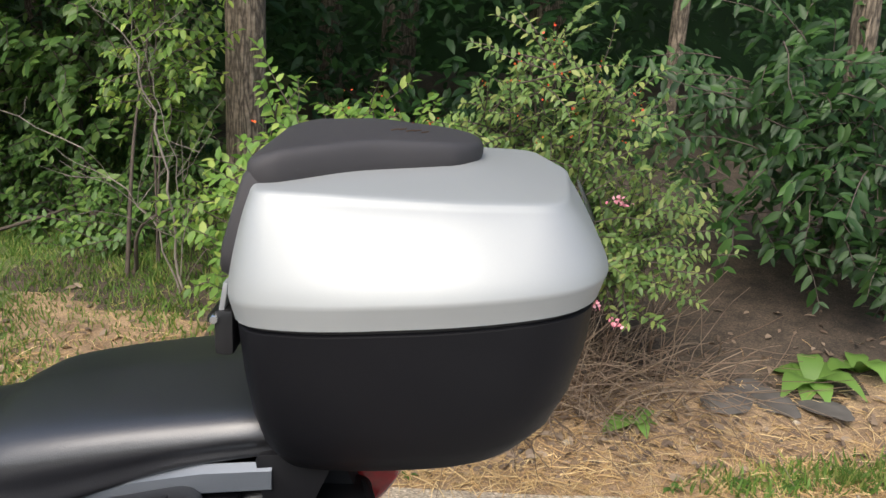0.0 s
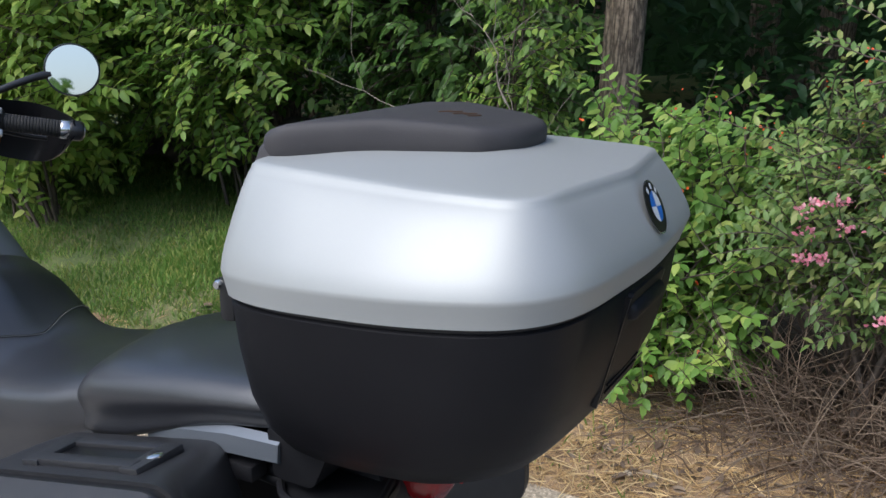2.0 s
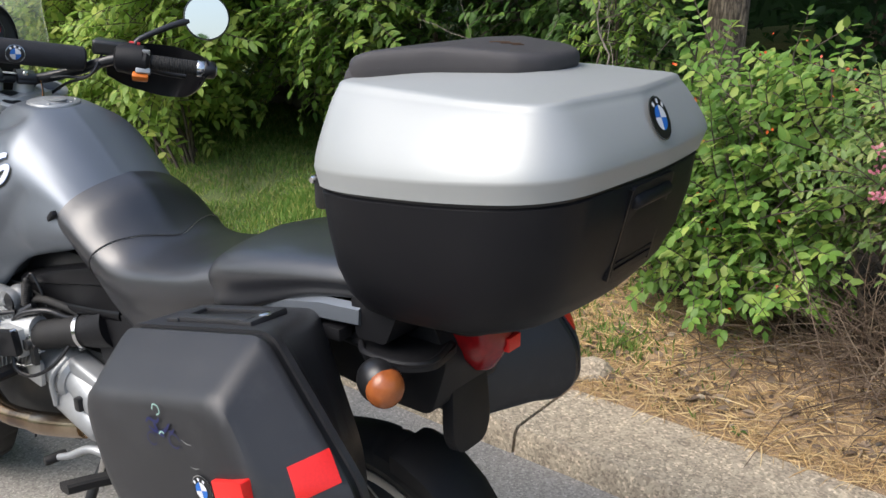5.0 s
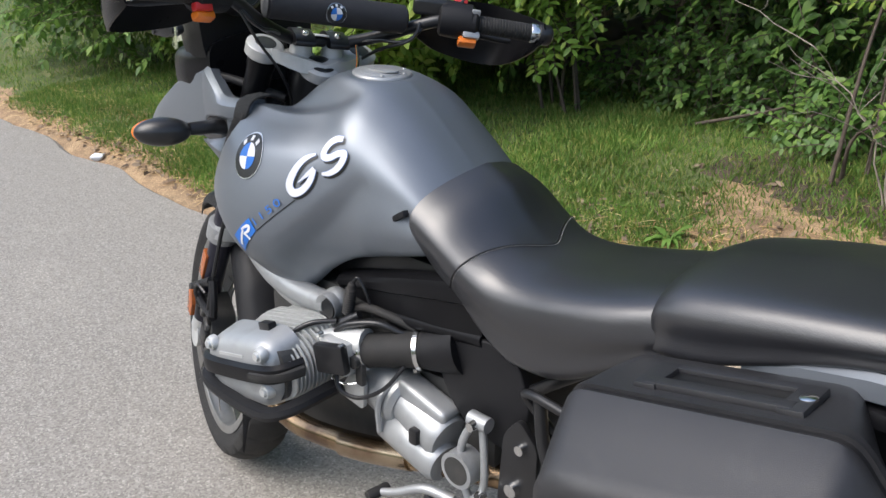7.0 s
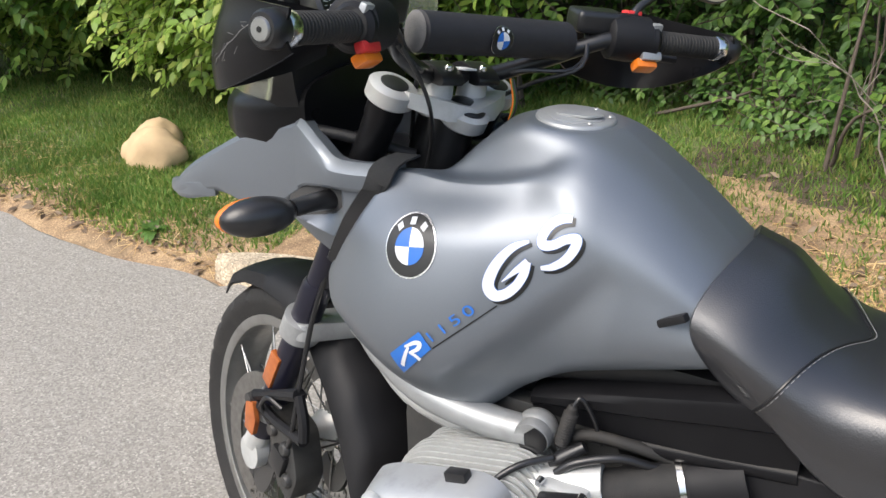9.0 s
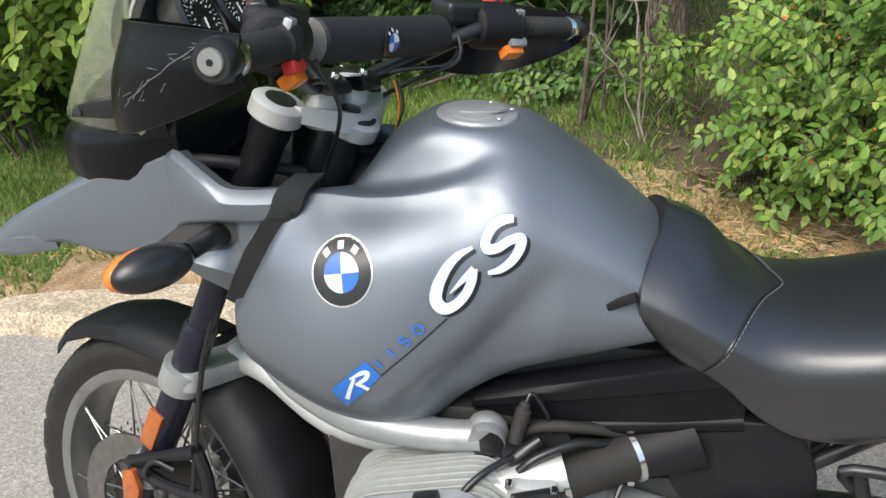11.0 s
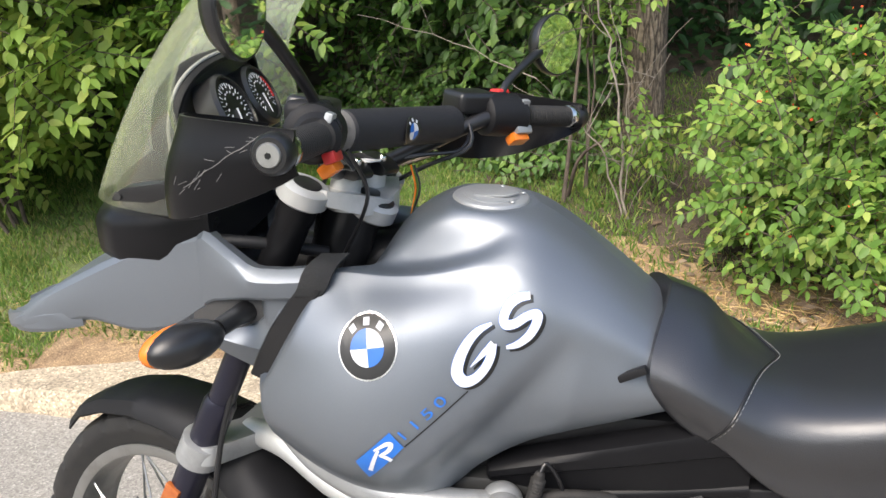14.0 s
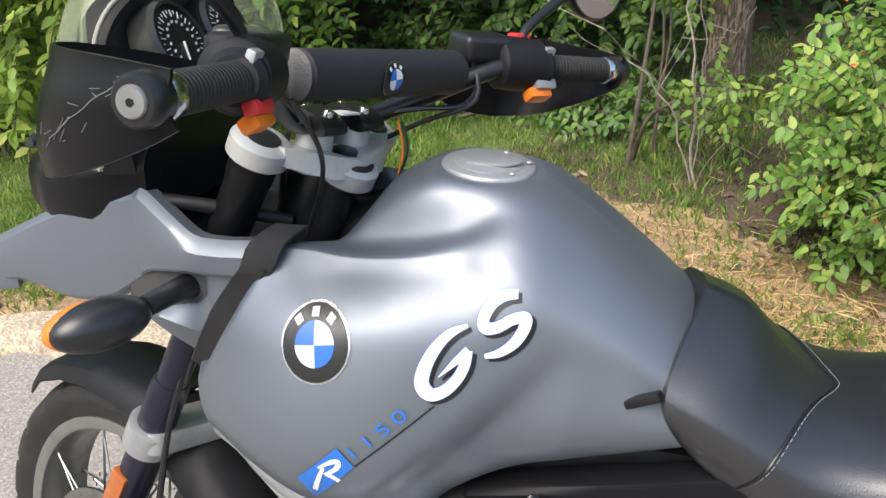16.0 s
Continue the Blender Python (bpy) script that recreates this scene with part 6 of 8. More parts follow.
part("clevis", join(turned([(0, 0.012), (1, 0.012)], (0.135, -0.19, 0.60), (0.135, -0.215, 0.60), 12), block((0.14, -0.20, 0.575), (0.018, 0.012, 0.045), 0.003)), dark_metal, bike)
part("oil_pipe", tube([(0.045, -0.21, 0.56), (0.075, -0.19, 0.51), (0.10, -0.15, 0.48), (0.12, -0.13, 0.44)], 0.006, 8), dark_metal, bike)
part("bracket_plate", slab(rounded([(0.06, 0.50), (0.10, 0.56), (0.135, 0.55), (0.13, 0.49)], 0.01), "y", -0.19, -0.180, 0.002), alu, bike)
# exhaust
ex = part("exhaust_pipe", tube([(-0.17, -0.17, 0.48), (-0.185, -0.175, 0.40), (-0.12, -0.172, 0.350), (0.02, -0.168, 0.365), (0.19, -0.155, 0.405), (0.33, -0.12, 0.425), (0.45, -0.06, 0.42)], 0.0235, 16, 6), steel_hot, bike, "heat-stained header pipe")
part("exhaust_clamp", turned([(0, 0.023), (0.2, 0.026), (0.8, 0.026), (1, 0.023)], (0.255, -0.142, 0.417), (0.285, -0.134, 0.420), 18), chrome, ex)
part("heat_shield", tube([(0.05, -0.172, 0.372), (0.13, -0.165, 0.390), (0.22, -0.152, 0.412)], 0.0262, 16, 4), material("brushed_bronze_steel", (0.47, 0.38, 0.27), 0.24, 1.0, (0.22, 0.14, 0.085), 16, 0.4), ex, "bright bronze heat shield")
part("silencer", turned([(0, 0.045), (0.05, 0.06), (0.95, 0.06), (1, 0.045)], (0.62, -0.13, 0.40), (1.0, -0.20, 0.47), 24), chrome, bike)
# footrest bracket with its ring, gear lever and pegs
br = part("footrest_plate", join(tube([(0.375, -0.150, 0.565), (0.352, -0.160, 0.515), (0.350, -0.163, 0.455), (0.372, -0.165, 0.40), (0.365, -0.17, 0.35)], 0.0075, 10), tube([(0.385, -0.150, 0.56), (0.398, -0.158, 0.50), (0.398, -0.160, 0.44), (0.372, -0.165, 0.40)], 0.007, 10), tube([(0.36, -0.15, 0.56), (0.40, -0.15, 0.56)], 0.014, 10, 1)), alu_paint, bike, "cast silver footrest bracket")
part("bracket_ring", join(turned([(0, 0.034), (1, 0.034)], (0.352, -0.140, 0.462), (0.352, -0.178, 0.462), 24)), alu_paint, br)
part("ring_bore", turned([(0, 0.026), (1, 0.026)], (0.352, -0.176, 0.462), (0.352, -0.1788, 0.462), 24), dark_metal, br)
for x, z in ((0.378, 0.558), (0.398, 0.43), (0.362, 0.360)):
    part("plate_bolt", turned([(0, 0.010), (1, 0.008)], (x, -0.160, z), (x, -0.174, z), 12), chrome, br)
part("gear_lever", join(tube([(0.345, -0.175, 0.395), (0.29, -0.19, 0.400), (0.235, -0.205, 0.372), (0.20, -0.215, 0.360)], [0.011, 0.009, 0.008, 0.007], 10)), alu_paint, br, "silver gear lever")
part("lever_rubber", turned([(0, 0.009), (0.1, 0.0105), (0.9, 0.0105), (1, 0.009)], (0.200, -0.195, 0.360), (0.192, -0.240, 0.358), 14), rubber, br)
peg = part("foot_peg", loft([[Vector((x + a * 0.016, y, z + b * 0.011)) for a, b in ((-1, -0.6), (-1, 0.6), (-0.7, 1), (0.7, 1), (1, 0.6), (1, -0.6), (0.7, -1), (-0.7, -1))] for x, y, z in ((0.352, -0.175, 0.352), (0.340, -0.225, 0.360), (0.328, -0.275, 0.366))]), rubber, br, "black rubber foot peg")
part("shift_rod", tube([(0.33, -0.185, 0.395), (0.30, -0.18, 0.34), (0.285, -0.175, 0.29)], 0.006, 8, 1), chrome, br)
part("side_stand", tube([(0.25, -0.13, 0.34), (0.245, -0.19, 0.24), (0.235, -0.25, 0.03), (0.215, -0.265, 0.008)], 0.012, 10), smooth_black, bike, "black side stand")
for s in (-1, 1):
    part("centre_stand", tube([(0.36, s * 0.11, 0.32), (0.38, s * 0.16, 0.20), (0.40, s * 0.19, 0.02), (0.47, s * 0.19, 0.012)], 0.014, 10), smooth_black, bike, "black centre stand leg")
    part("passenger_bracket", tube([(0.52, s * 0.14, 0.60), (0.48, s * 0.16, 0.66), (0.56, s * 0.17, 0.665), (0.66, s * 0.18, 0.66)], 0.008, 10), smooth_black, bike, "black tube bracket")
    part("pillion_stay", tube([(0.50, s * 0.15, 0.655), (0.52, s * 0.16, 0.58), (0.55, s * 0.16, 0.50), (0.50, s * 0.15, 0.44)], 0.011, 10), smooth_black, bike)
part("stay_plate", slab(rounded([(0.42, 0.42), (0.43, 0.56), (0.46, 0.60), (0.50, 0.56), (0.50, 0.44), (0.46, 0.41)], 0.015), "y", -0.150, -0.138, 0.003), smooth_black, bike, "black stay plate")
for x, z, r in ((0.455, 0.465, 0.014), (0.470, 0.55, 0.010)):
    part("stay_bolt", turned([(0, r), (1, r * 0.86)], (x, -0.148, z), (x, -0.160, z), 14), chrome, bike)
part("swing_arm", tube([(0.36, 0.05, 0.40), (0.60, 0.09, 0.38), (0.92, 0.09, 0.34)], 0.035, 12), dark_metal, bike)

# ---- top case ----
top_case = thing("top_case", "silver and black hard top case with a dark backrest pad", "top case", BIKE)


def half_ring(half, r, z, tilt, n=5):
    """One level of the case in plan from its half outline; the front closes straight, tilt lifts the rear."""
    o = [(a, -b) for a, b in half] + [(a, b) for a, b in reversed(half[:-1])] + [(half[0][0] - 0.004, 0.0)]
    return [Vector((a, b, z + (a - 1.0) * tilt)) for a, b in rounded(o, r, n)]


def body_half(f, rear, w):
    return [(f, w * 0.82), (f + 0.085, w * 0.965), (1.235, w), (rear - 0.058, w * 0.925), (rear - 0.014, w * 0.71), (rear, 0.0)]


SEAM = body_half(0.994, 1.397, 0.2575)
RIM = [(0.988, 0.216), (1.082, 0.252), (1.235, 0.263), (1.345, 0.243), (1.391, 0.186), (1.405, 0.0)]
RIDGE = [(1.010, 0.178), (1.09, 0.192), (1.235, 0.201), (1.322, 0.195), (1.345, 0.172), (1.369, 0.0)]


def lid_top(x, y):
    """Height of the lid's gently domed top."""
    return 1.2065 + 0.020 * max(0.0, 1 - (y / 0.20) ** 2) * min(1.0, max(0.0, (1.40 - x) / 0.15)) * min(1.0, max(0.15, (x - 0.98) / 0.12))


def make_top_case():
    levels = ((1.058, 1.305, 0.165, 0.876, 0.120), (1.047, 1.320, 0.190, 0.880, 0.120), (1.034, 1.340, 0.211, 0.892, 0.120), (1.020, 1.360, 0.229, 0.918, 0.116), (1.009, 1.377, 0.2425, 0.960, 0.106), (1.001, 1.389, 0.2505, 1.015, 0.096), (0.996, 1.394, 0.2545, 1.066, 0.090))
    rows = [half_ring(body_half(f, rr, w), 0.062, z, t) for f, rr, w, z, t in levels]
    rows.append(half_ring(body_half(0.998, 1.392, 0.2515), 0.060, 1.0685, 0.090))
    part("case_body", loft(rows), top_plastic, top_case, "black textured lower shell", smooth=50)
    part("gasket", loft([half_ring(body_half(1.000, 1.391, 0.2505), 0.058, 1.067, 0.090), half_ring(body_half(1.000, 1.391, 0.2505), 0.058, 1.080, 0.090)]), dial_black, top_case, smooth=50)

    def level(t, z, tilt, r, k=1.0):
        half = [(a + (c - a) * t, b + (d - b) * t) for (a, b), (c, d) in zip(RIM, RIDGE)]
        return half_ring([(1.18 + (a - 1.18) * k, b * k) for a, b in half], r, z, tilt)
    rows = [half_ring([(1.18 + (a - 1.18) * 0.985, b * 0.985) for a, b in SEAM], 0.056, 1.0735, 0.090), half_ring(SEAM, 0.056, 1.0742, 0.090)]
    rows += [half_ring([(a + (c - a) * u, b + (d - b) * u) for (a, b), (c, d) in zip(SEAM, RIM)], 0.056, 1.075 + 0.024 * u, 0.090) for u in (0.04, 0.5, 0.86)]
    rows += [level(0.0, 1.0992, 0.090, 0.056), level(0.012, 1.1022, 0.088, 0.056)]
    for u, t in ((0.10, 0.052), (0.22, 0.132), (0.36, 0.245), (0.50, 0.375), (0.64, 0.520), (0.76, 0.652), (0.87, 0.790), (0.945, 0.898), (0.98, 0.960)):
        rows.append(level(t, 1.1022 + (1.2025 - 1.1022) * u, 0.088 * (1 - u) ** 1.1, 0.056 - 0.032 * u))
    rows.append(level(1.0, 1.2045, 0.0, 0.024))
    for k in (0.985, 0.965, 0.93, 0.86, 0.74, 0.58, 0.40, 0.2):
        ring = level(1.0, 0.0, 0.0, 0.024, k)
        rows.append([Vector((p.x, p.y, lid_top(p.x, p.y) - (0.0008 if k > 0.98 else 0.0))) for p in ring])
    part("case_lid", loft(rows), silver_paint, top_case, "satin silver lid with a soft ridge", smooth=60)
    # backrest pad: kite shaped on top, thin towards the front and folded down over it
    outline = rounded([(1.002, -0.143), (1.030, -0.150), (1.135, -0.106), (1.228, -0.074), (1.252, -0.046), (1.260, -0.018), (1.260, 0.018), (1.252, 0.046), (1.228, 0.074), (1.135, 0.106), (1.034, 0.150), (1.002, 0.143)], 0.014, 4)
    xs, zs = [0.99, 1.01, 1.04, 1.09, 1.15, 1.22, 1.27], [1.2300, 1.2370, 1.2455, 1.2530, 1.2540, 1.2500, 1.2470]

    def pad_at(k, f):
        ring = []
        for a, b in outline:
            x, y = 1.09 + (a - 1.09) * k, b * k
            lo, hi = lid_top(a, b) - 0.004, curve(xs, zs, x)
            ring.append(Vector((x, y, lo + (hi - lo) * f)))
        return ring
    p = part("backrest_pad", loft([pad_at(k, f) for k, f in ((0.975, 0.0), (0.996, 0.14), (1.006, 0.36), (1.006, 0.60), (0.998, 0.78), (0.980, 0.90), (0.955, 0.962), (0.92, 0.985), (0.7, 1.0), (0.4, 1.0), (0.1, 1.0))]), pad_rubber, top_case, "charcoal moulded backrest pad", smooth=60)
    front = []
    for x, z, w in ((1.030, 1.236, 0.140), (1.010, 1.231, 0.143), (0.999, 1.216, 0.147), (0.990, 1.186, 0.152), (0.977, 1.142, 0.154), (0.973, 1.118, 0.148), (0.980, 1.110, 0.138)):
        front.append([Vector((x + 0.003, -w, z - 0.006)), Vector((x, -w * 0.96, z)), Vector((x - 0.002, -w * 0.6, z + 0.001)), Vector((x - 0.003, 0, z + 0.001)), Vector((x - 0.002, w * 0.6, z + 0.001)), Vector((x, w * 0.96, z)), Vector((x + 0.003, w, z - 0.006)), Vector((x + 0.028, w, z - 0.012)), Vector((x + 0.028, -w, z - 0.012))])
    part("pad_apron", loft(front), pad_rubber, p, smooth=60)
    part("sewn_mark", join(*[tube([(1.150 + 0.009 * i, -0.020 + 0.008 * (i % 2), curve(xs, zs, 1.150 + 0.009 * i) + 0.0006), (1.158 + 0.009 * i, -0.004 + 0.008 * (i % 2), curve(xs, zs, 1.158 + 0.009 * i) + 0.0006)], 0.0009, 5, 1) for i in range(5)]), material("rust_brown_thread", (0.10, 0.055, 0.03), 0.9), p)

    # badge on the sloping rear of the lid
    def rear(u, v, lift):
        return Vector((1.3900 + lift * 0.90 - (v - 1.174) * 0.46 - u * u * 0.4, u, v + lift * 0.42))
    roundel(top_case, rear, 0.0, 1.174, 0.0245, -6)
    # latch panel on the back, a handle pocket, two ribs and a lock
    tilt = Matrix.Translation((1.3930, -0.006, 1.100)) @ pose(0, 0, 0, 0, 12, 0)
    lp = part("latch_panel", slab(rounded([(-0.058, 0.0), (0.058, 0.0), (0.055, -0.126), (-0.060, -0.126)], 0.008), "x", -0.020, 0.0015, 0.0015), top_plastic, top_case, "black latch panel", m=tilt)
    for e, f in ((-0.0605, -0.0625), (0.0605, 0.0575)):
        part("latch_gap", slab([(e - 0.0022, -0.004), (e + 0.0022, -0.004), (f + 0.0022, -0.128), (f - 0.0022, -0.128)], "x", -0.018, 0.0012), dial_black, lp)
    part("latch_handle", loft([[Vector((0.001 + 0.010 * q * math.cos(a), y, -0.022 + 0.010 * q * math.sin(a))) for a in (math.pi * 2 * k / 14 for k in range(14))] for y, q in ((-0.052, 0.4), (-0.050, 0.8), (-0.046, 1.0), (0.046, 1.0), (0.050, 0.8), (0.052, 0.4))]), top_plastic, lp, "rounded latch grip")
    for v in (-0.104, -0.113):
        part("latch_rib", block((0.002, -0.002, v), (0.003, 0.104, 0.0022)), top_plastic, lp)
    part("latch_lock", turned([(0, 0.013), (0.6, 0.013), (0.7, 0.0115), (1, 0.0105)], (-0.022, 0.112, -0.058), (-0.007, 0.112, -0.058), 18), chrome, lp)
    hf = part("front_hinge", join(block((0.986, -0.165, 1.056), (0.022, 0.05, 0.052), 0.008), turned([(0, 0.006), (1, 0.006)], (0.975, -0.188, 1.072), (0.975, -0.145, 1.072), 12)), smooth_black, top_case, "black front hinge")
    part("hinge_bolt", turned([(0, 0.0055), (0.7, 0.0055), (1, 0.004)], (0.977, -0.186, 1.072), (0.977, -0.194, 1.072), 12), chrome, hf)
    part("hinge_strap", block((0.986, -0.176, 1.094), (0.006, 0.020, 0.034), 0.002, 2, pose(0, 0, 0, 0, 10, 0)), alu_paint, hf)
    part("carrier_plate", slab(rounded([(1.02, -0.11), (1.19, -0.11), (1.22, 0), (1.19, 0.11), (1.02, 0.11)], 0.03), "z", 0.86, 0.904, 0.008), black_plastic, top_case)
    part("carrier_foot", slab(rounded([(1.02, 0.838), (1.075, 0.838), (1.105, 0.905), (1.01, 0.90)], 0.01), "y", -0.16, 0.16, 0.005), black_plastic, top_case)


make_top_case()

# ---- side cases ----


def make_pannier(s, label):
    """A slanted hard case: body against the rack, bulged lid outside, seam between."""
    th = thing("pannier", label, "pannier", BIKE, "side cases")
    R = Matrix.Translation((0.657, 0, 0.808)) @ pose(0, 0, 0, 0, -12.5, 0)
    seam_o = [(0.0, 0.0), (0.335, 0.0), (0.452, -0.215), (0.440, -0.285), (0.385, -0.325), (0.055, -0.300), (0.0, -0.225), (-0.030, -0.085)]
    face_o = [(0.020, -0.062), (0.335, -0.052), (0.378, -0.170), (0.395, -0.275), (0.355, -0.312), (0.065, -0.290), (0.012, -0.220), (-0.005, -0.100)]
    def rr(o, y, r=0.025):
        return [R @ Vector((a, s * y, b)) for a, b in rounded(o, r, 4)]
    def mixo(t):
        return [(a + (c - a) * t, b + (d - b) * t) for (a, b), (c, d) in zip(seam_o, face_o)]
    def shrink(o, k):
        cx = sum(p[0] for p in o) / len(o)
        cz = sum(p[1] for p in o) / len(o)
        return [(cx + (a - cx) * k, cz + (b - cz) * k) for a, b in o]
    def waist(f):
        """The outline with its rear drawn in."""
        return [(a if a < 0.3 else 0.3 + (a - 0.3) * f - 0.02 * (1 - f), b) for a, b in seam_o]
    lid = part("case_lid", loft([rr(shrink(seam_o, 0.995), 0.300), rr(seam_o, 0.304), rr(mixo(0.10), 0.316), rr(mixo(0.5), 0.352), rr(mixo(0.90), 0.384), rr(face_o, 0.394, 0.03), rr(shrink(face_o, 0.94), 0.4015, 0.04), rr(shrink(face_o, 0.85), 0.4055, 0.05), rr(shrink(face_o, 0.6), 0.4080, 0.05), rr(shrink(face_o, 0.15), 0.4085, 0.05)]), case_plastic, th, "scratched black outer lid", smooth=35)
    part("seam_strip", loft([rr(shrink(seam_o, 0.985), 0.288), rr(shrink(seam_o, 0.985), 0.302)]), dial_black, th, smooth=35)
    body = part("case_body", loft([rr(shrink(waist(0.30), 0.93), 0.155), rr(shrink(waist(0.34), 0.97), 0.165), rr(shrink(waist(0.45), 0.99), 0.20), rr(shrink(waist(0.78), 1.005), 0.262), rr(shrink(seam_o, 1.012), 0.280), rr(shrink(seam_o, 1.012), 0.290)]), case_plastic, th, "black case body", smooth=35)
    # carrying handle in the top
    h = part("handle_recess", join(slab(rounded([(0.10, -s * 0.0 + s * 0.215), (0.245, s * 0.215), (0.245, s * 0.268), (0.10, s * 0.268)], 0.010), "z", -0.004, 0.0025, 0.001)), dial_black, th, "carrying handle", m=R)
    part("handle_bar", block((0.175, s * 0.262, 0.004), (0.175, 0.020, 0.012), 0.004, 2), case_plastic, h)
    part("handle_back", block((0.175, s * 0.212, 0.003), (0.19, 0.016, 0.010), 0.003, 2), case_plastic, h)
    for u in (0.088, 0.262):
        part("handle_end", block((u, s * 0.240, 0.003), (0.030, 0.07, 0.011), 0.003, 2), case_plastic, h)
    part("lock", turned([(0, 0.010), (0.6, 0.010), (1, 0.008)], (0.268, s * 0.240, 0.007), (0.268, s * 0.240, 0.0105), 18), chrome, h, "chrome lock")
    def face(u, v, lift):
        q = Vector((u, s * (0.4088 + lift), v))
        return R @ q
    if s < 0:
        roundel(th, face, 0.278, -0.1815, 0.0205, 8)
        part("reflector", slab(rounded([(0.3065, -0.161), (0.368, -0.1555), (0.3705, -0.187), (0.308, -0.196)], 0.004), "y", -0.4135, -0.396, 0.002), red_reflector, th, "red rectangular reflector", m=R)
        # sticker lines, thin coloured strokes
        sticker_ink = material("faded_blue_ink", (0.010, 0.014, 0.085), 0.4)
        foam_green = material("pale_green_ink", (0.30, 0.48, 0.42), 0.5)
        def sticker(u, v, lift):
            return face(u, v, lift)
        inked = [([(0.182, -0.094), (0.190, -0.088), (0.206, -0.092), (0.215, -0.086)], 0.0022), ([(0.186, -0.100), (0.200, -0.106), (0.222, -0.104), (0.236, -0.092)], 0.0026), ([(0.200, -0.094), (0.207, -0.107), (0.218, -0.112)], 0.0030), ([(0.222, -0.098), (0.238, -0.104), (0.245, -0.098)], 0.0016)]
        for cu, cv, ru in ((0.188, -0.118, 0.011), (0.240, -0.116, 0.012)):
            inked.append(([(cu + ru * math.cos(k * 0.7), cv + ru * 0.85 * math.sin(k * 0.7)) for k in range(9)], 0.0010))
        for pts, w in inked:
            stroke("sticker", pts, [w * 0.6] + [w] * (len(pts) - 2) + [w * 0.6], sticker_ink, sticker, 0.0014, (0, 0), (1, 0), (0, 1), lid, "faded dark blue sticker")
        stroke("sticker_line", [(0.204, -0.074), (0.209, -0.066), (0.219, -0.068), (0.220, -0.077), (0.212, -0.081)], [0.0011] * 5, foam_green, sticker, 0.0016, (0, 0), (1, 0), (0, 1), lid)
        stroke("sticker_line", [(0.208, -0.109), (0.214, -0.105), (0.220, -0.107)], [0.0013] * 3, foam_green, sticker, 0.0018, (0, 0), (1, 0), (0, 1), lid)
        for a, b in (((0.255, -0.112), (0.275, -0.118)), ((0.262, -0.150), (0.282, -0.150)), ((0.09, -0.04), (0.13, -0.015)), ((0.15, -0.23), (0.24, -0.245))):
            if b[1] > -0.05:
                continue
            stroke("scratch", [a, ((a[0] + b[0]) / 2, (a[1] + b[1]) / 2 - 0.002), b], [0.0003, 0.0009, 0.0003], alu_paint, sticker, 0.0008, (0, 0), (1, 0), (0, 1), lid)
    # large reflector on the slanting rear face of the lid
    q = [Vector((1.076, s * 0.358, 0.741)), Vector((1.098, s * 0.302, 0.751)), Vector((1.122, s * 0.307, 0.720)), Vector((1.098, s * 0.363, 0.700))]
    nn = (q[1] - q[0]).cross(q[3] - q[0]).normalized()
    if nn.x < 0:
        nn = -nn
    ea, eb = (q[1] - q[0]), (q[3] - q[0])
    skin = BVHTree.FromPolygons([v.co for v in lid.data.vertices], [p.vertices for p in lid.data.polygons])
    rows, n = [], 6
    for i in range(n + 1):
        over, under = [], []
        for j in range(n + 1):
            p = q[0] + ea * (i / n) + eb * (j / n)
            at = skin.ray_cast(p + nn * 0.06, -nn)
            p = at[0] if at[0] is not None else p
            over.append(p + nn * (0.0022 if 0 < i < n and 0 < j < n else 0.0012))
            under.append(p - nn * 0.004)
        rows.append(over + list(reversed(under)))
    part("rear_reflector", loft(rows), red_reflector, th, "bright red reflector panel")
    return th


make_pannier(-1, "scuffed black hard side case with red reflectors, latched to the rack")
make_pannier(1, "black hard side case latched to the rack on the kerb side")

# ---- plants ----
LEAF = np.array([(0, 0, 0), (0.28, 0.42, 0.05), (0.28, 0, 0.0), (0.28, -0.42, 0.05), (0.68, 0.34, 0.03), (0.68, 0, -0.03), (0.68, -0.34, 0.03), (1, 0, -0.10)])
LEAF_F = np.array([(0, 2, 1), (0, 3, 2), (1, 2, 5), (1, 5, 4), (2, 3, 6), (2, 6, 5), (4, 5, 7), (5, 6, 7)])


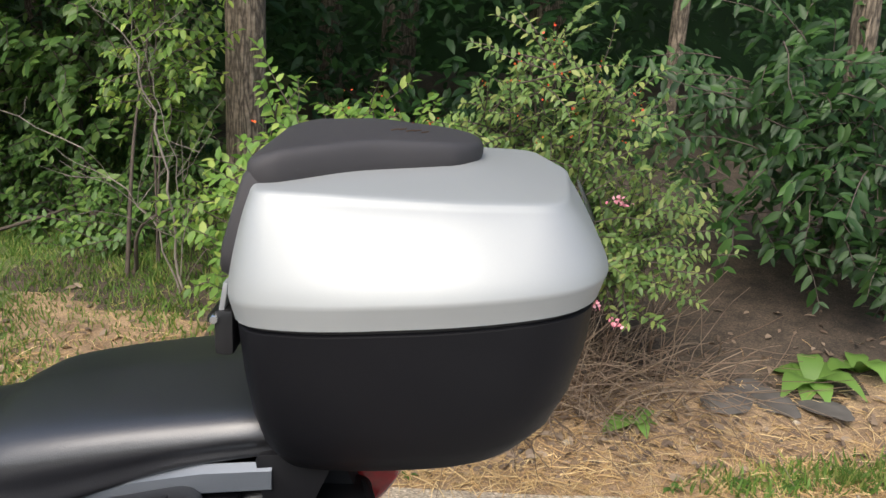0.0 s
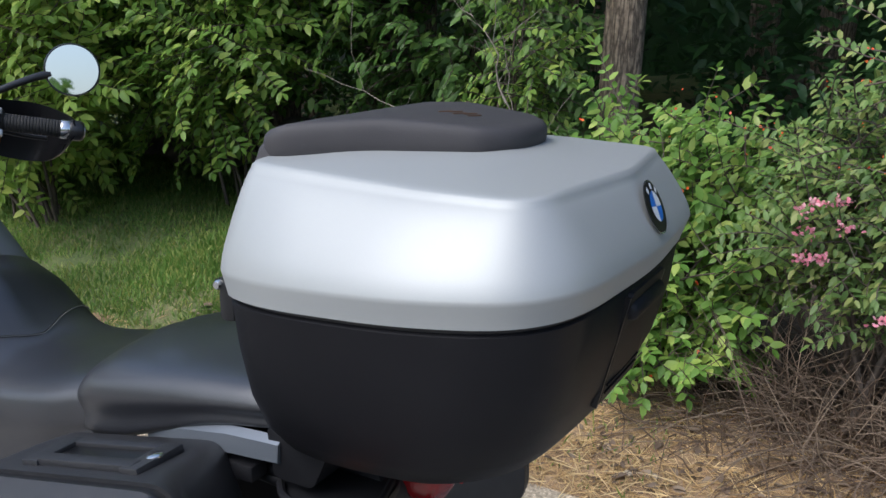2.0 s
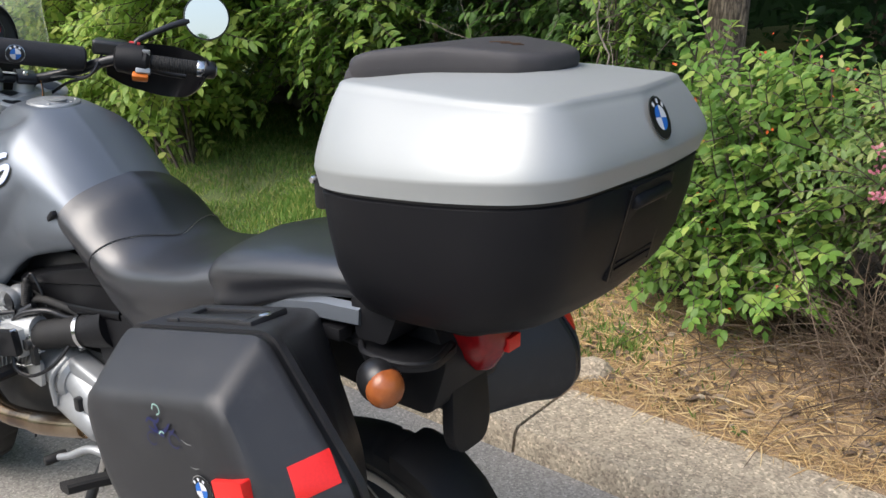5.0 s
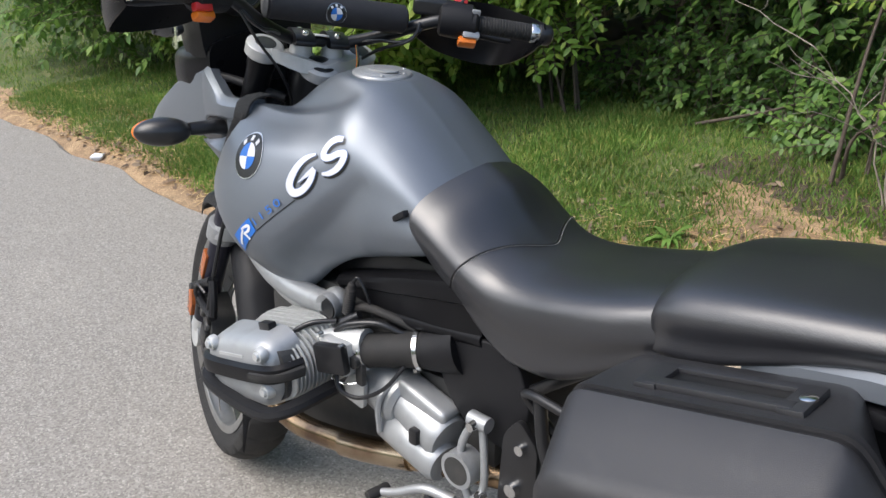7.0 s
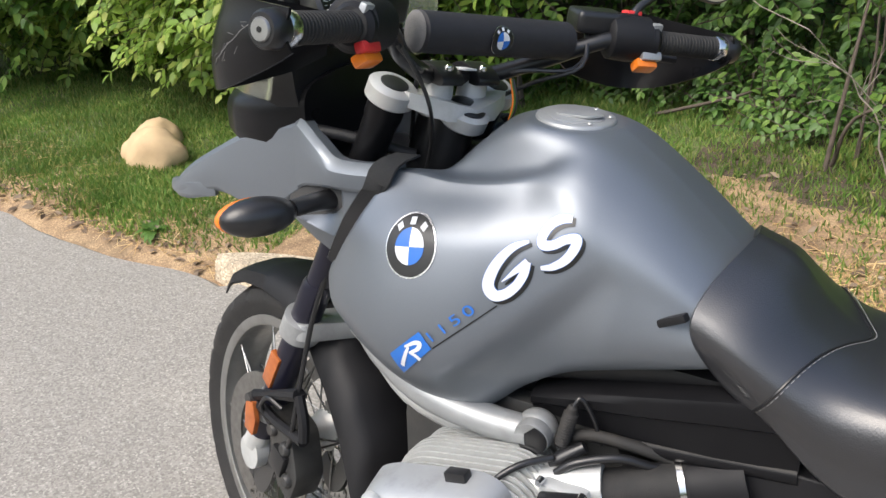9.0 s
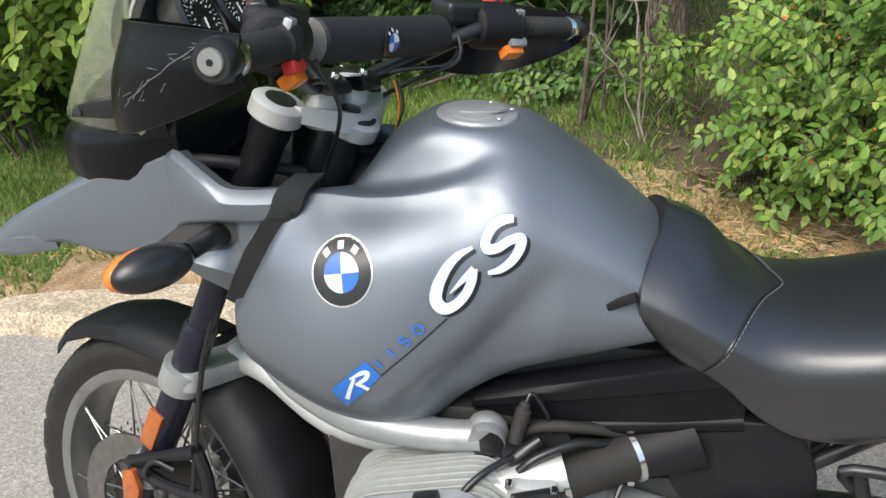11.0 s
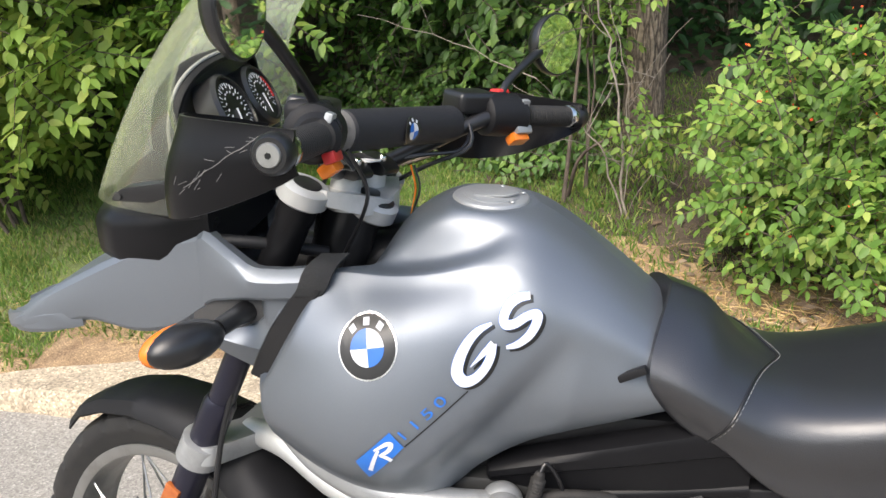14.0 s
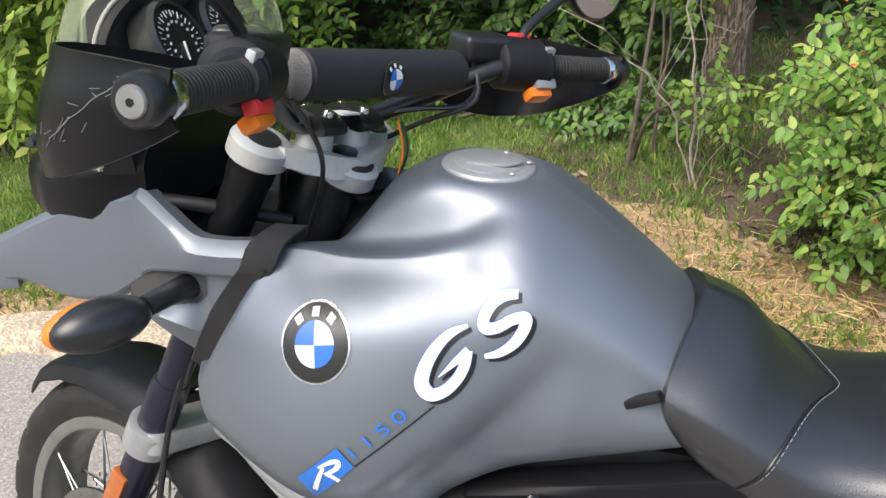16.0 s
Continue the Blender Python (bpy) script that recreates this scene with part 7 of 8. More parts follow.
def leaves_mesh(name, places, dirs, ups, sizes, mat, parent, width=0.5, template=LEAF, faces=LEAF_F):
    """Many leaves in one mesh: place, way to the tip, upper side, length."""
    P, D, U, S = (np.asarray(a, float) for a in (places, dirs, ups, sizes))
    D /= np.linalg.norm(D, axis=1)[:, None] + 1e-9
    Sd = np.cross(U, D)
    Sd /= np.linalg.norm(Sd, axis=1)[:, None] + 1e-9
    U2 = np.cross(D, Sd)
    T = template
    V = P[:, None, :] + S[:, None, None] * (T[None, :, 0, None] * D[:, None, :] + T[None, :, 1, None] * width * 2 * Sd[:, None, :] * 0.5 + T[None, :, 2, None] * U2[:, None, :])
    n, k = len(P), len(T)
    F = (faces[None] + (np.arange(n) * k)[:, None, None]).reshape(-1, 3)
    me = bpy.data.meshes.new(name)
    me.vertices.add(n * k)
    me.vertices.foreach_set("co", V.reshape(-1))
    me.loops.add(F.size)
    me.loops.foreach_set("vertex_index", F.reshape(-1))
    me.polygons.add(len(F))
    me.polygons.foreach_set("loop_start", np.arange(0, F.size, 3))
    me.polygons.foreach_set("loop_total", np.full(len(F), 3))
    me.polygons.foreach_set("use_smooth", np.ones(len(F), bool))
    me.update()
    me.validate()
    me.materials.append(mat)
    ob = new(name, me)
    ob.parent = parent
    return ob


def sticks_mesh(name, lines, mat, parent, n=5):
    """Many tapered sticks in one mesh: lists of (place, radius)."""
    verts, faces = [], []
    for line in lines:
        base = len(verts)
        for i, (p, r) in enumerate(line):
            d = (line[min(i + 1, len(line) - 1)][0] - line[max(i - 1, 0)][0]).normalized()
            a = d.orthogonal().normalized()
            b = d.cross(a)
            for j in range(n):
                t = 2 * math.pi * j / n
                verts.append(p + (a * math.cos(t) + b * math.sin(t)) * r)
        for i in range(len(line) - 1):
            for j in range(n):
                k = (j + 1) % n
                faces.append((base + i * n + j, base + i * n + k, base + (i + 1) * n + k, base + (i + 1) * n + j))
    return plain(name, verts, faces, mat, parent, smooth=True)


def grow(rnd, start, way, length, r0, r1, k=6, wander=0.25, droop=0.0):
    """One wandering stick."""
    p, d = Vector(start), Vector(way).normalized()
    line = [(p.copy(), r0)]
    for i in range(k):
        d = (d + Vector((rnd.gauss(0, wander), rnd.gauss(0, wander), rnd.gauss(0, wander) - droop)) * 0.5).normalized()
        p = p + d * (length / k)
        line.append((p.copy(), r0 + (r1 - r0) * (i + 1) / k))
    return line


def bush(name, label, category, base, lobes, twigs, leaf_len, leaf_mat, seed, width=0.5, stem_mat=None, stems=14, twig_len=0.28, gap=0.03, pair=True, shell=0.55, droop=0.15, drop_leaf=0.35, floor=None, stem_spread=0.25, face=0.25):
    """Stems that rise from the base, twigs that fill the lobes (centre, radii), leaves along every twig."""
    rnd = random.Random(seed)
    th = thing(name, label, category, Matrix.Translation(base))
    org = Vector(base)
    lines, P, D, U, S = [], [], [], [], []
    for i in range(stems):
        c, r = lobes[i % len(lobes)]
        tgt = Vector(c) + Vector((rnd.uniform(-0.6, 0.6) * r[0], rnd.uniform(-0.6, 0.6) * r[1], rnd.uniform(0, 0.6) * r[2])) - org
        st = Vector((rnd.gauss(0, stem_spread * 0.4), rnd.gauss(0, stem_spread * 0.3), 0))
        line = []
        mid = (st + tgt) * 0.5 + Vector((rnd.gauss(0, 0.06), rnd.gauss(0, 0.06), 0.10 * tgt.length))
        for p, k in zip(spline([st, mid, tgt], 5), range(11)):
            line.append((p, 0.011 - 0.0008 * k))
        lines.append(line)
    weights = [r[0] * r[1] * r[2] for _, r in lobes]
    for i in range(twigs):
        c, r = rnd.choices(lobes, weights)[0]
        while True:
            v = Vector((rnd.uniform(-1, 1), rnd.uniform(-1, 1), rnd.uniform(-1, 1)))
            q = v.length
            if q <= 1 and rnd.random() < (shell + (1 - shell) * q ** 2.0):
                break
        p = Vector(c) + Vector((v.x * r[0], v.y * r[1], v.z * r[2])) - org
        out = Vector((v.x / r[0], v.y / r[1], v.z / r[2]))
        out = (out.normalized() if out.length > 1e-3 else Vector((0, 0, 1))) + Vector((rnd.gauss(0, 0.5), rnd.gauss(0, 0.5), 0.35 + rnd.gauss(0, 0.4)))
        ln = twig_len * rnd.uniform(0.6, 1.3)
        line = grow(rnd, p - out.normalized() * ln * 0.5, out, ln, 0.0032, 0.0012, 5, 0.22, droop)
        if floor is not None and line[-1][0].z + org.z < floor:
            continue
        lines.append(line)
        n = max(3, int(ln / gap))
        side = out.orthogonal().normalized()
        for j in range(n):
            t = (j + 0.6) / n * (len(line) - 1)
            a = min(int(t), len(line) - 2)
            q0, q1 = line[a][0], line[a + 1][0]
            pos = q0.lerp(q1, t - a)
            d = (q1 - q0).normalized()
            side = (side - d * side.dot(d)).normalized()
            for sg in ((1, -1) if pair else ((1,) if j % 2 else (-1,))):
                tip = (side * sg + d * 0.55 + Vector((rnd.gauss(0, 0.25), rnd.gauss(0, 0.25), rnd.gauss(0, 0.2) - drop_leaf)))
                P.append(pos)
                D.append(tip)
                U.append((rnd.gauss(0, 0.35), rnd.gauss(0, 0.35) - face, 1))
                S.append(leaf_len * rnd.uniform(0.6, 1.2))
        P.append(line[-1][0])
        D.append(line[-1][0] - line[-2][0] + Vector((0, 0, -0.02)))
        U.append((rnd.gauss(0, 0.3), -0.2, 1))
        S.append(leaf_len * rnd.uniform(0.8, 1.1))
    tagged(sticks_mesh("stem_tangle", lines, stem_mat or twig_mat, th), kind="stuff")
    leaves_mesh("foliage", P, D, U, S, leaf_mat, th, width)
    return th


def add_spots(th, name, lobes, base, n, size, mat, seed, front=True, blobs=1):
    """Berries or blossoms near the surface of a bush."""
    rnd = random.Random(seed)
    P, D, U, S = [], [], [], []
    for i in range(n):
        c, r = rnd.choice(lobes)
        a, z = rnd.uniform(math.pi, 2 * math.pi) if front else rnd.uniform(0, 6.28), rnd.uniform(-0.7, 0.9)
        q = math.sqrt(max(0, 1 - z * z))
        p = Vector(c) + Vector((math.cos(a) * q * r[0], math.sin(a) * q * r[1], z * r[2])) * rnd.uniform(0.92, 1.12) - Vector(base)
        for k in range(blobs):
            P.append(p + Vector((rnd.gauss(0, size), rnd.gauss(0, size), rnd.gauss(0, size * 0.6))) * (0.8 if blobs > 1 else 0.01))
            D.append((rnd.gauss(0, 1), rnd.gauss(0, 1), rnd.gauss(0.3, 1)))
            U.append((rnd.gauss(0, 1), -1, rnd.gauss(0, 1)))
            S.append(size * rnd.uniform(0.7, 1.2))
    tagged(leaves_mesh(name, P, D, U, S, mat, th, 0.9), kind="stuff")


# honeysuckle beside the trunk, bright against the shade
B1 = [((-0.42, 2.92, 0.42), (0.30, 0.24, 0.20)), ((-0.26, 3.00, 0.40), (0.14, 0.16, 0.12)), ((-0.48, 3.05, 0.58), (0.31, 0.34, 0.34)), ((-0.26, 3.05, 0.60), (0.24, 0.30, 0.24)), ((-0.52, 3.20, 0.80), (0.24, 0.28, 0.18)), ((-0.26, 3.15, 0.86), (0.26, 0.26, 0.15)), ((-0.60, 3.12, 1.02), (0.09, 0.10, 0.13)), ((-0.34, 3.12, 1.04), (0.12, 0.12, 0.10)), ((-0.10, 3.05, 0.98), (0.08, 0.10, 0.09))]
b = bush("honeysuckle_bush", "bright green honeysuckle bush with orange berries", "bush", (-0.40, 3.15, 0.20), B1, 640, 0.044, leaf_lime, 11, 0.62, stems=18, gap=0.030, shell=0.35, drop_leaf=0.12, floor=0.20, face=0.5)
add_spots(b, "fruit", B1, (-0.40, 3.15, 0.20), 60, 0.012, berry, 5, blobs=2)
# briar with pink blossom over dry stalks
B2 = [((0.10, 2.94, 0.78), (0.20, 0.22, 0.20)), ((0.32, 2.93, 0.80), (0.28, 0.24, 0.22)), ((0.56, 3.00, 0.66), (0.24, 0.26, 0.26)), ((0.18, 3.00, 1.02), (0.22, 0.20, 0.20)), ((0.25, 2.92, 1.24), (0.09, 0.12, 0.16)), ((0.42, 2.86, 0.60), (0.20, 0.18, 0.14)), ((-0.04, 3.02, 0.70), (0.16, 0.20, 0.16)), ((0.46, 3.02, 1.12), (0.14, 0.16, 0.18))]
b = bush("briar_bush", "leafy briar bush with pink blossom above dry brown stalks", "bush", (0.3, 3.0, 0.20), B2, 560, 0.034, leaf_rose, 12, 0.50, stems=26, gap=0.026, pair=True, drop_leaf=0.12, floor=0.46, face=0.55)
rnd = random.Random(6)
for x, y, z in ((0.08, 2.69, 0.87), (0.10, 2.68, 0.82), (0.19, 2.67, 0.85), (0.17, 2.68, 0.91), (0.14, 2.66, 0.76), (0.09, 2.70, 0.75), (0.11, 2.70, 0.90), (0.31, 2.65, 0.63), (0.52, 2.70, 0.47), (0.45, 2.74, 0.52), (0.50, 2.74, 0.86)):
    c = Vector((x - 0.3, y - 3.0, z - 0.20))
    P = [c + Vector((rnd.gauss(0, 0.013), rnd.gauss(0, 0.010), rnd.gauss(0, 0.008))) for k in range(26)]
    D = [(rnd.gauss(0, 1), rnd.gauss(-0.6, 0.6), rnd.gauss(0.6, 0.6)) for k in range(26)]
    U = [(rnd.gauss(0, 1), -1, rnd.gauss(0.5, 1)) for k in range(26)]
    leaves_mesh("blossom", P, D, U, [0.014] * 26, pink, b, 0.8)
add_spots(b, "fruit", B2[3:5] + B2[7:8], (0.3, 3.0, 0.20), 46, 0.009, berry, 7, blobs=2)


def stalks():
    """The tangle of dry stalks under the briar."""
    rnd = random.Random(21)
    th = thing("dry_stalks", "tangle of dry brown stalks under the briar", "dead stalks", (Matrix.Translation((0.28, 2.92, 0.2))), kind="stuff")
    lines = []
    for i in range(820):
        x, y = rnd.gauss(0.0, 0.26), rnd.gauss(0.0, 0.13)
        w = Vector((rnd.gauss(0, 0.45) + x * 0.6, rnd.gauss(-0.25, 0.40), rnd.uniform(0.25, 1.0)))
        lines.append(grow(rnd, (x, y, rise(x + 0.28, y + 2.92) - 0.2), w, rnd.uniform(0.22, 0.58), 0.0022, 0.0010, 5, 0.32, 0.30))
    sticks_mesh("stalks", lines, brown_stalk, th, 4)


stalks()

# the tree, its neighbours and the woods behind


def tree_trunk(name, label, base, r0, r1, height, lean, seed, limbs=3):
    rnd = random.Random(seed)
    th = thing(name, label, "tree", Matrix.Translation(base))
    rings, n, k = [], 22, 26
    for i in range(k + 1):
        t = i / k
        z = t * height - 0.05
        r = r0 + (r1 - r0) * t + 0.35 * r0 * math.exp(-t * height / 0.12)
        c = Vector((lean[0] * t * height, lean[1] * t * height, z))
        rings.append([c + Vector((math.cos(a), math.sin(a), 0)) * r * (1 + 0.05 * noise.noise((math.cos(a) * 2, math.sin(a) * 2, z * 3 + seed)) + 0.03 * math.sin(a * 9 + z * 4)) for a in (2 * math.pi * j / n for j in range(n))])
    part("trunk", loft(rings), bark, th, smooth=70)
    return th


def crown(th, base, lobes, twigs, leaf_len, mat, seed, width=0.5, gap=0.05, twig_len=0.45):
    rnd = random.Random(seed)
    P, D, U, S, lines = [], [], [], [], []
    org = Vector(base)
    weights = [r[0] * r[1] * r[2] for _, r in lobes]
    for i in range(twigs):
        c, r = rnd.choices(lobes, weights)[0]
        v = Vector((rnd.gauss(0, 1), rnd.gauss(0, 1), rnd.gauss(0, 1))).normalized() * rnd.random() ** 0.4
        p = Vector(c) + Vector((v.x * r[0], v.y * r[1], v.z * r[2])) - org
        w = Vector((v.x, v.y - 0.3, 0.1)) + Vector((rnd.gauss(0, 0.5), rnd.gauss(0, 0.5), rnd.gauss(0, 0.3)))
        line = grow(rnd, p, w, twig_len * rnd.uniform(0.6, 1.3), 0.004, 0.0014, 4, 0.25, 0.2)
        lines.append(line)
        side = Vector(w).orthogonal().normalized()
        n = max(3, int(twig_len / gap))
        for j in range(n):
            t = (j + 0.7) / n * 4
            a = min(int(t), 3)
            d = (line[a + 1][0] - line[a][0]).normalized()
            side = (side - d * side.dot(d)).normalized()
            pos = line[a][0].lerp(line[a + 1][0], t - a)
            for sg in (1, -1):
                P.append(pos)
                D.append(side * sg + d * 0.6 + Vector((rnd.gauss(0, 0.25), rnd.gauss(0, 0.25), -0.28 + rnd.gauss(0, 0.25))))
                U.append((rnd.gauss(0, 0.4), -0.9 + rnd.gauss(0, 0.4), 1))
                S.append(leaf_len * rnd.uniform(0.6, 1.2))
    tagged(sticks_mesh("twig_tangle", lines, twig_mat, th, 4), kind="stuff")
    leaves_mesh("crown", P, D, U, S, mat, th, width)


t1 = tree_trunk("tree", "slender tree with grey-brown furrowed bark", (-1.05, 4.40, 0.36), 0.098, 0.088, 5.5, (0.003, 0.0), 3)
crown(t1, (-1.05, 4.40, 0.36), [((-0.99, 4.5, 4.6), (1.8, 1.5, 1.2))], 900, 0.09, leaf_mid, 31)

LEFT = [((-4.4, 4.6, 1.25), (1.0, 0.6, 0.75)), ((-5.6, 4.5, 1.4), (1.0, 0.6, 0.9)), ((-3.1, 4.3, 1.55), (0.65, 0.6, 0.65)), ((-3.4, 4.4, 1.9), (0.9, 0.7, 0.9)), ((-3.0, 4.6, 2.5), (1.1, 0.8, 0.7))]
tl = tree_trunk("tree", "low-branched broadleaf tree in full leaf", (-2.7, 4.75, 0.35), 0.07, 0.05, 2.6, (0.05, -0.02), 8)
crown(tl, (-2.7, 4.75, 0.35), LEFT, 2600, 0.072, leaf_mid, 32, 0.55, 0.045, 0.40)
UNDER = [((-1.85, 4.60, 0.90), (0.50, 0.35, 0.40)), ((-2.05, 4.40, 1.25), (0.55, 0.40, 0.45)), ((-2.0, 4.65, 2.2), (0.9, 0.6, 0.6))]
tu = tree_trunk("tree", "thin understorey tree, its green leaves darkened for shade", (-2.05, 4.75, 0.35), 0.03, 0.02, 2.6, (0.02, -0.02), 10)
crown(tu, (-2.05, 4.75, 0.35), UNDER, 780, 0.066, leaf_shaded, 35, 0.55, 0.045, 0.40)
FORE = [((-3.58, 2.98, 1.22), (0.48, 0.42, 0.58)), ((-3.9, 3.2, 0.72), (0.38, 0.36, 0.32)), ((-4.1, 3.1, 1.7), (0.6, 0.5, 0.6)), ((-4.7, 3.4, 1.2), (0.7, 0.6, 0.8)), ((-6.2, 3.5, 1.0), (0.9, 0.6, 0.65))]
bush("shrub", "tall bright green broadleaf shrub on the grass", "shrub", (-3.95, 3.25, 0.12), FORE, 1900, 0.070, leaf_sunlit, 33, 0.62, stems=10, twig_len=0.36, gap=0.04, drop_leaf=0.05, face=0.95)
MIDDLE = [((-2.95, 3.62, 1.20), (0.45, 0.35, 0.50)), ((-2.75, 3.85, 1.75), (0.65, 0.40, 0.42)), ((-3.40, 3.70, 1.70), (0.50, 0.40, 0.45)), ((-3.35, 3.75, 0.80), (0.40, 0.32, 0.35))]
bush("broadleaf_sapling", "leafy young broadleaf tree with light green leaves", "tree", (-3.05, 3.85, 0.22), MIDDLE, 760, 0.062, leaf_fresh, 38, 0.58, stems=6, twig_len=0.36, gap=0.04, drop_leaf=0.08, face=0.9, floor=0.45)
LOW = [((-1.75, 4.12, 0.46), (0.45, 0.28, 0.16)), ((-2.30, 4.22, 0.58), (0.40, 0.28, 0.32)), ((-1.45, 3.95, 0.42), (0.28, 0.22, 0.12)), ((-2.75, 4.15, 0.46), (0.35, 0.25, 0.16))]
bush("undergrowth", "low dark green weeds at the lawn's far edge", "undergrowth", (-2.0, 4.15, 0.30), LOW, 300, 0.048, leaf_shaded, 39, 0.6, stems=6, twig_len=0.24, gap=0.035, drop_leaf=0.1, face=0.7, stem_spread=0.6)
RIGHT = [((1.45, 3.8, 1.15), (0.45, 0.3, 0.30)), ((1.35, 3.7, 0.72), (0.26, 0.25, 0.30)), ((1.80, 3.7, 0.85), (0.40, 0.4, 0.50))]
tr = tree_trunk("tree", "drooping broadleaf tree with dark trunk at the wood's edge", (1.75, 4.0, 0.3), 0.06, 0.05, 3.0, (-0.03, -0.02), 9)
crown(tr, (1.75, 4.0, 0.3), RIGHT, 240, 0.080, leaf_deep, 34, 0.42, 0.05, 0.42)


HEDGE = [((-6.3, 3.0, 0.85), (0.75, 0.55, 0.55)), ((-7.2, 2.9, 1.1), (0.9, 0.6, 0.8)), ((-5.9, 3.4, 1.3), (0.7, 0.5, 0.6)), ((-6.6, 4.3, 0.75), (0.9, 0.6, 0.6)), ((-8.0, 4.4, 0.9), (1.0, 0.6, 0.8)), ((-9.6, 4.6, 0.9), (1.1, 0.6, 0.8)), ((-11.4, 4.8, 1.0), (1.2, 0.7, 0.9)), ((-13.4, 5.0, 1.0), (1.3, 0.7, 0.9))]
bush("hedge", "tall green broadleaf hedge at the lawn's far edge", "hedge", (-9.6, 4.6, 0.12), HEDGE, 2900, 0.085, leaf_mid, 36, 0.55, stems=4, twig_len=0.5, gap=0.055, stem_spread=0.4)

FARSIDE = [((4.6, 4.1, 1.0), (1.0, 0.7, 0.9)), ((6.4, 4.4, 1.1), (1.2, 0.8, 1.0)), ((8.6, 4.8, 1.2), (1.4, 0.8, 1.1)), ((11.2, 5.2, 1.3), (1.6, 0.9, 1.2)), ((14.5, 5.8, 1.4), (2.0, 1.0, 1.3)), ((18.5, 6.4, 1.5), (2.4, 1.1, 1.5))]
bush("hedge", "long green broadleaf hedge beside the kerb", "hedge", (8.6, 4.8, 0.3), FARSIDE, 1800, 0.13, leaf_fresh, 37, 0.55, stems=16, twig_len=0.6, gap=0.08, stem_spread=4.0)


def sapling(name, label, base, tips, r0, mat, seed, side_n=8):
    """Bare thin stems with side twigs."""
    rnd = random.Random(seed)
    th = thing(name, label, "sapling", Matrix.Translation(base))
    lines = []
    for tip, k in tips:
        pts = spline([Vector((0, 0, -0.03)), Vector((tip[0] * 0.12 + rnd.gauss(0, 0.02), tip[1] * 0.2, tip[2] * 0.42)), Vector((tip[0] * 0.5, tip[1] * 0.5 + rnd.gauss(0, 0.03), tip[2] * 0.80 + rnd.gauss(0, 0.02))), Vector(tip)], 6)
        pts = [p + Vector((rnd.gauss(0, 0.008), rnd.gauss(0, 0.008), rnd.gauss(0, 0.006))) for p in pts]
        line = [(p, r0 * k * (1 - 0.8 * i / (len(pts) - 1))) for i, p in enumerate(pts)]
        lines.append(line)
        for j in range(side_n):
            i = rnd.randint(3, len(pts) - 2)
            d = (pts[i + 1] - pts[i]).normalized()
            w = d + Vector((rnd.gauss(0, 0.8), rnd.gauss(0, 0.6), rnd.gauss(0.1, 0.4)))
            tw = grow(rnd, pts[i], w, rnd.uniform(0.15, 0.5), line[i][1] * 0.5, 0.001, 5, 0.3, 0.0)
            lines.append(tw)
            if rnd.random() < 0.6:
                lines.append(grow(rnd, tw[3][0], w + Vector((rnd.gauss(0, 0.8), 0, rnd.gauss(0, 0.6))), rnd.uniform(0.1, 0.25), 0.0018, 0.0008, 4, 0.3, 0.0))
    for line in lines:
        sticks_mesh("branch", [line], mat, th, 6)
    return th


sapling("dead_sapling", "pale bare branches of a dead sapling", (-1.10, 3.47, 0.28), [((-0.30, -0.02, 1.12), 1.0), ((-1.10, -0.02, 0.82), 0.7), ((-0.12, 0.08, 0.95), 0.5)], 0.0065, dead_mat, 41, 8)
sapling("sapling", "thin grey sapling stems beside the tree", (-1.28, 3.72, 0.28), [((0.03, 0.0, 2.2), 1.0), ((0.16, -0.05, 2.3), 0.8)], 0.0065, twig_mat, 42, 5)
B5 = [((-1.22, 3.70, 1.15), (0.16, 0.16, 0.30)), ((-1.00, 3.55, 0.62), (0.12, 0.14, 0.18)), ((-1.25, 3.7, 1.6), (0.30, 0.2, 0.2))]
bush("young_shrub", "sparse young shrub with pale leaves", "shrub", (-1.22, 3.55, 0.28), B5, 110, 0.045, leaf_fresh, 43, 0.6, stems=2, gap=0.035)


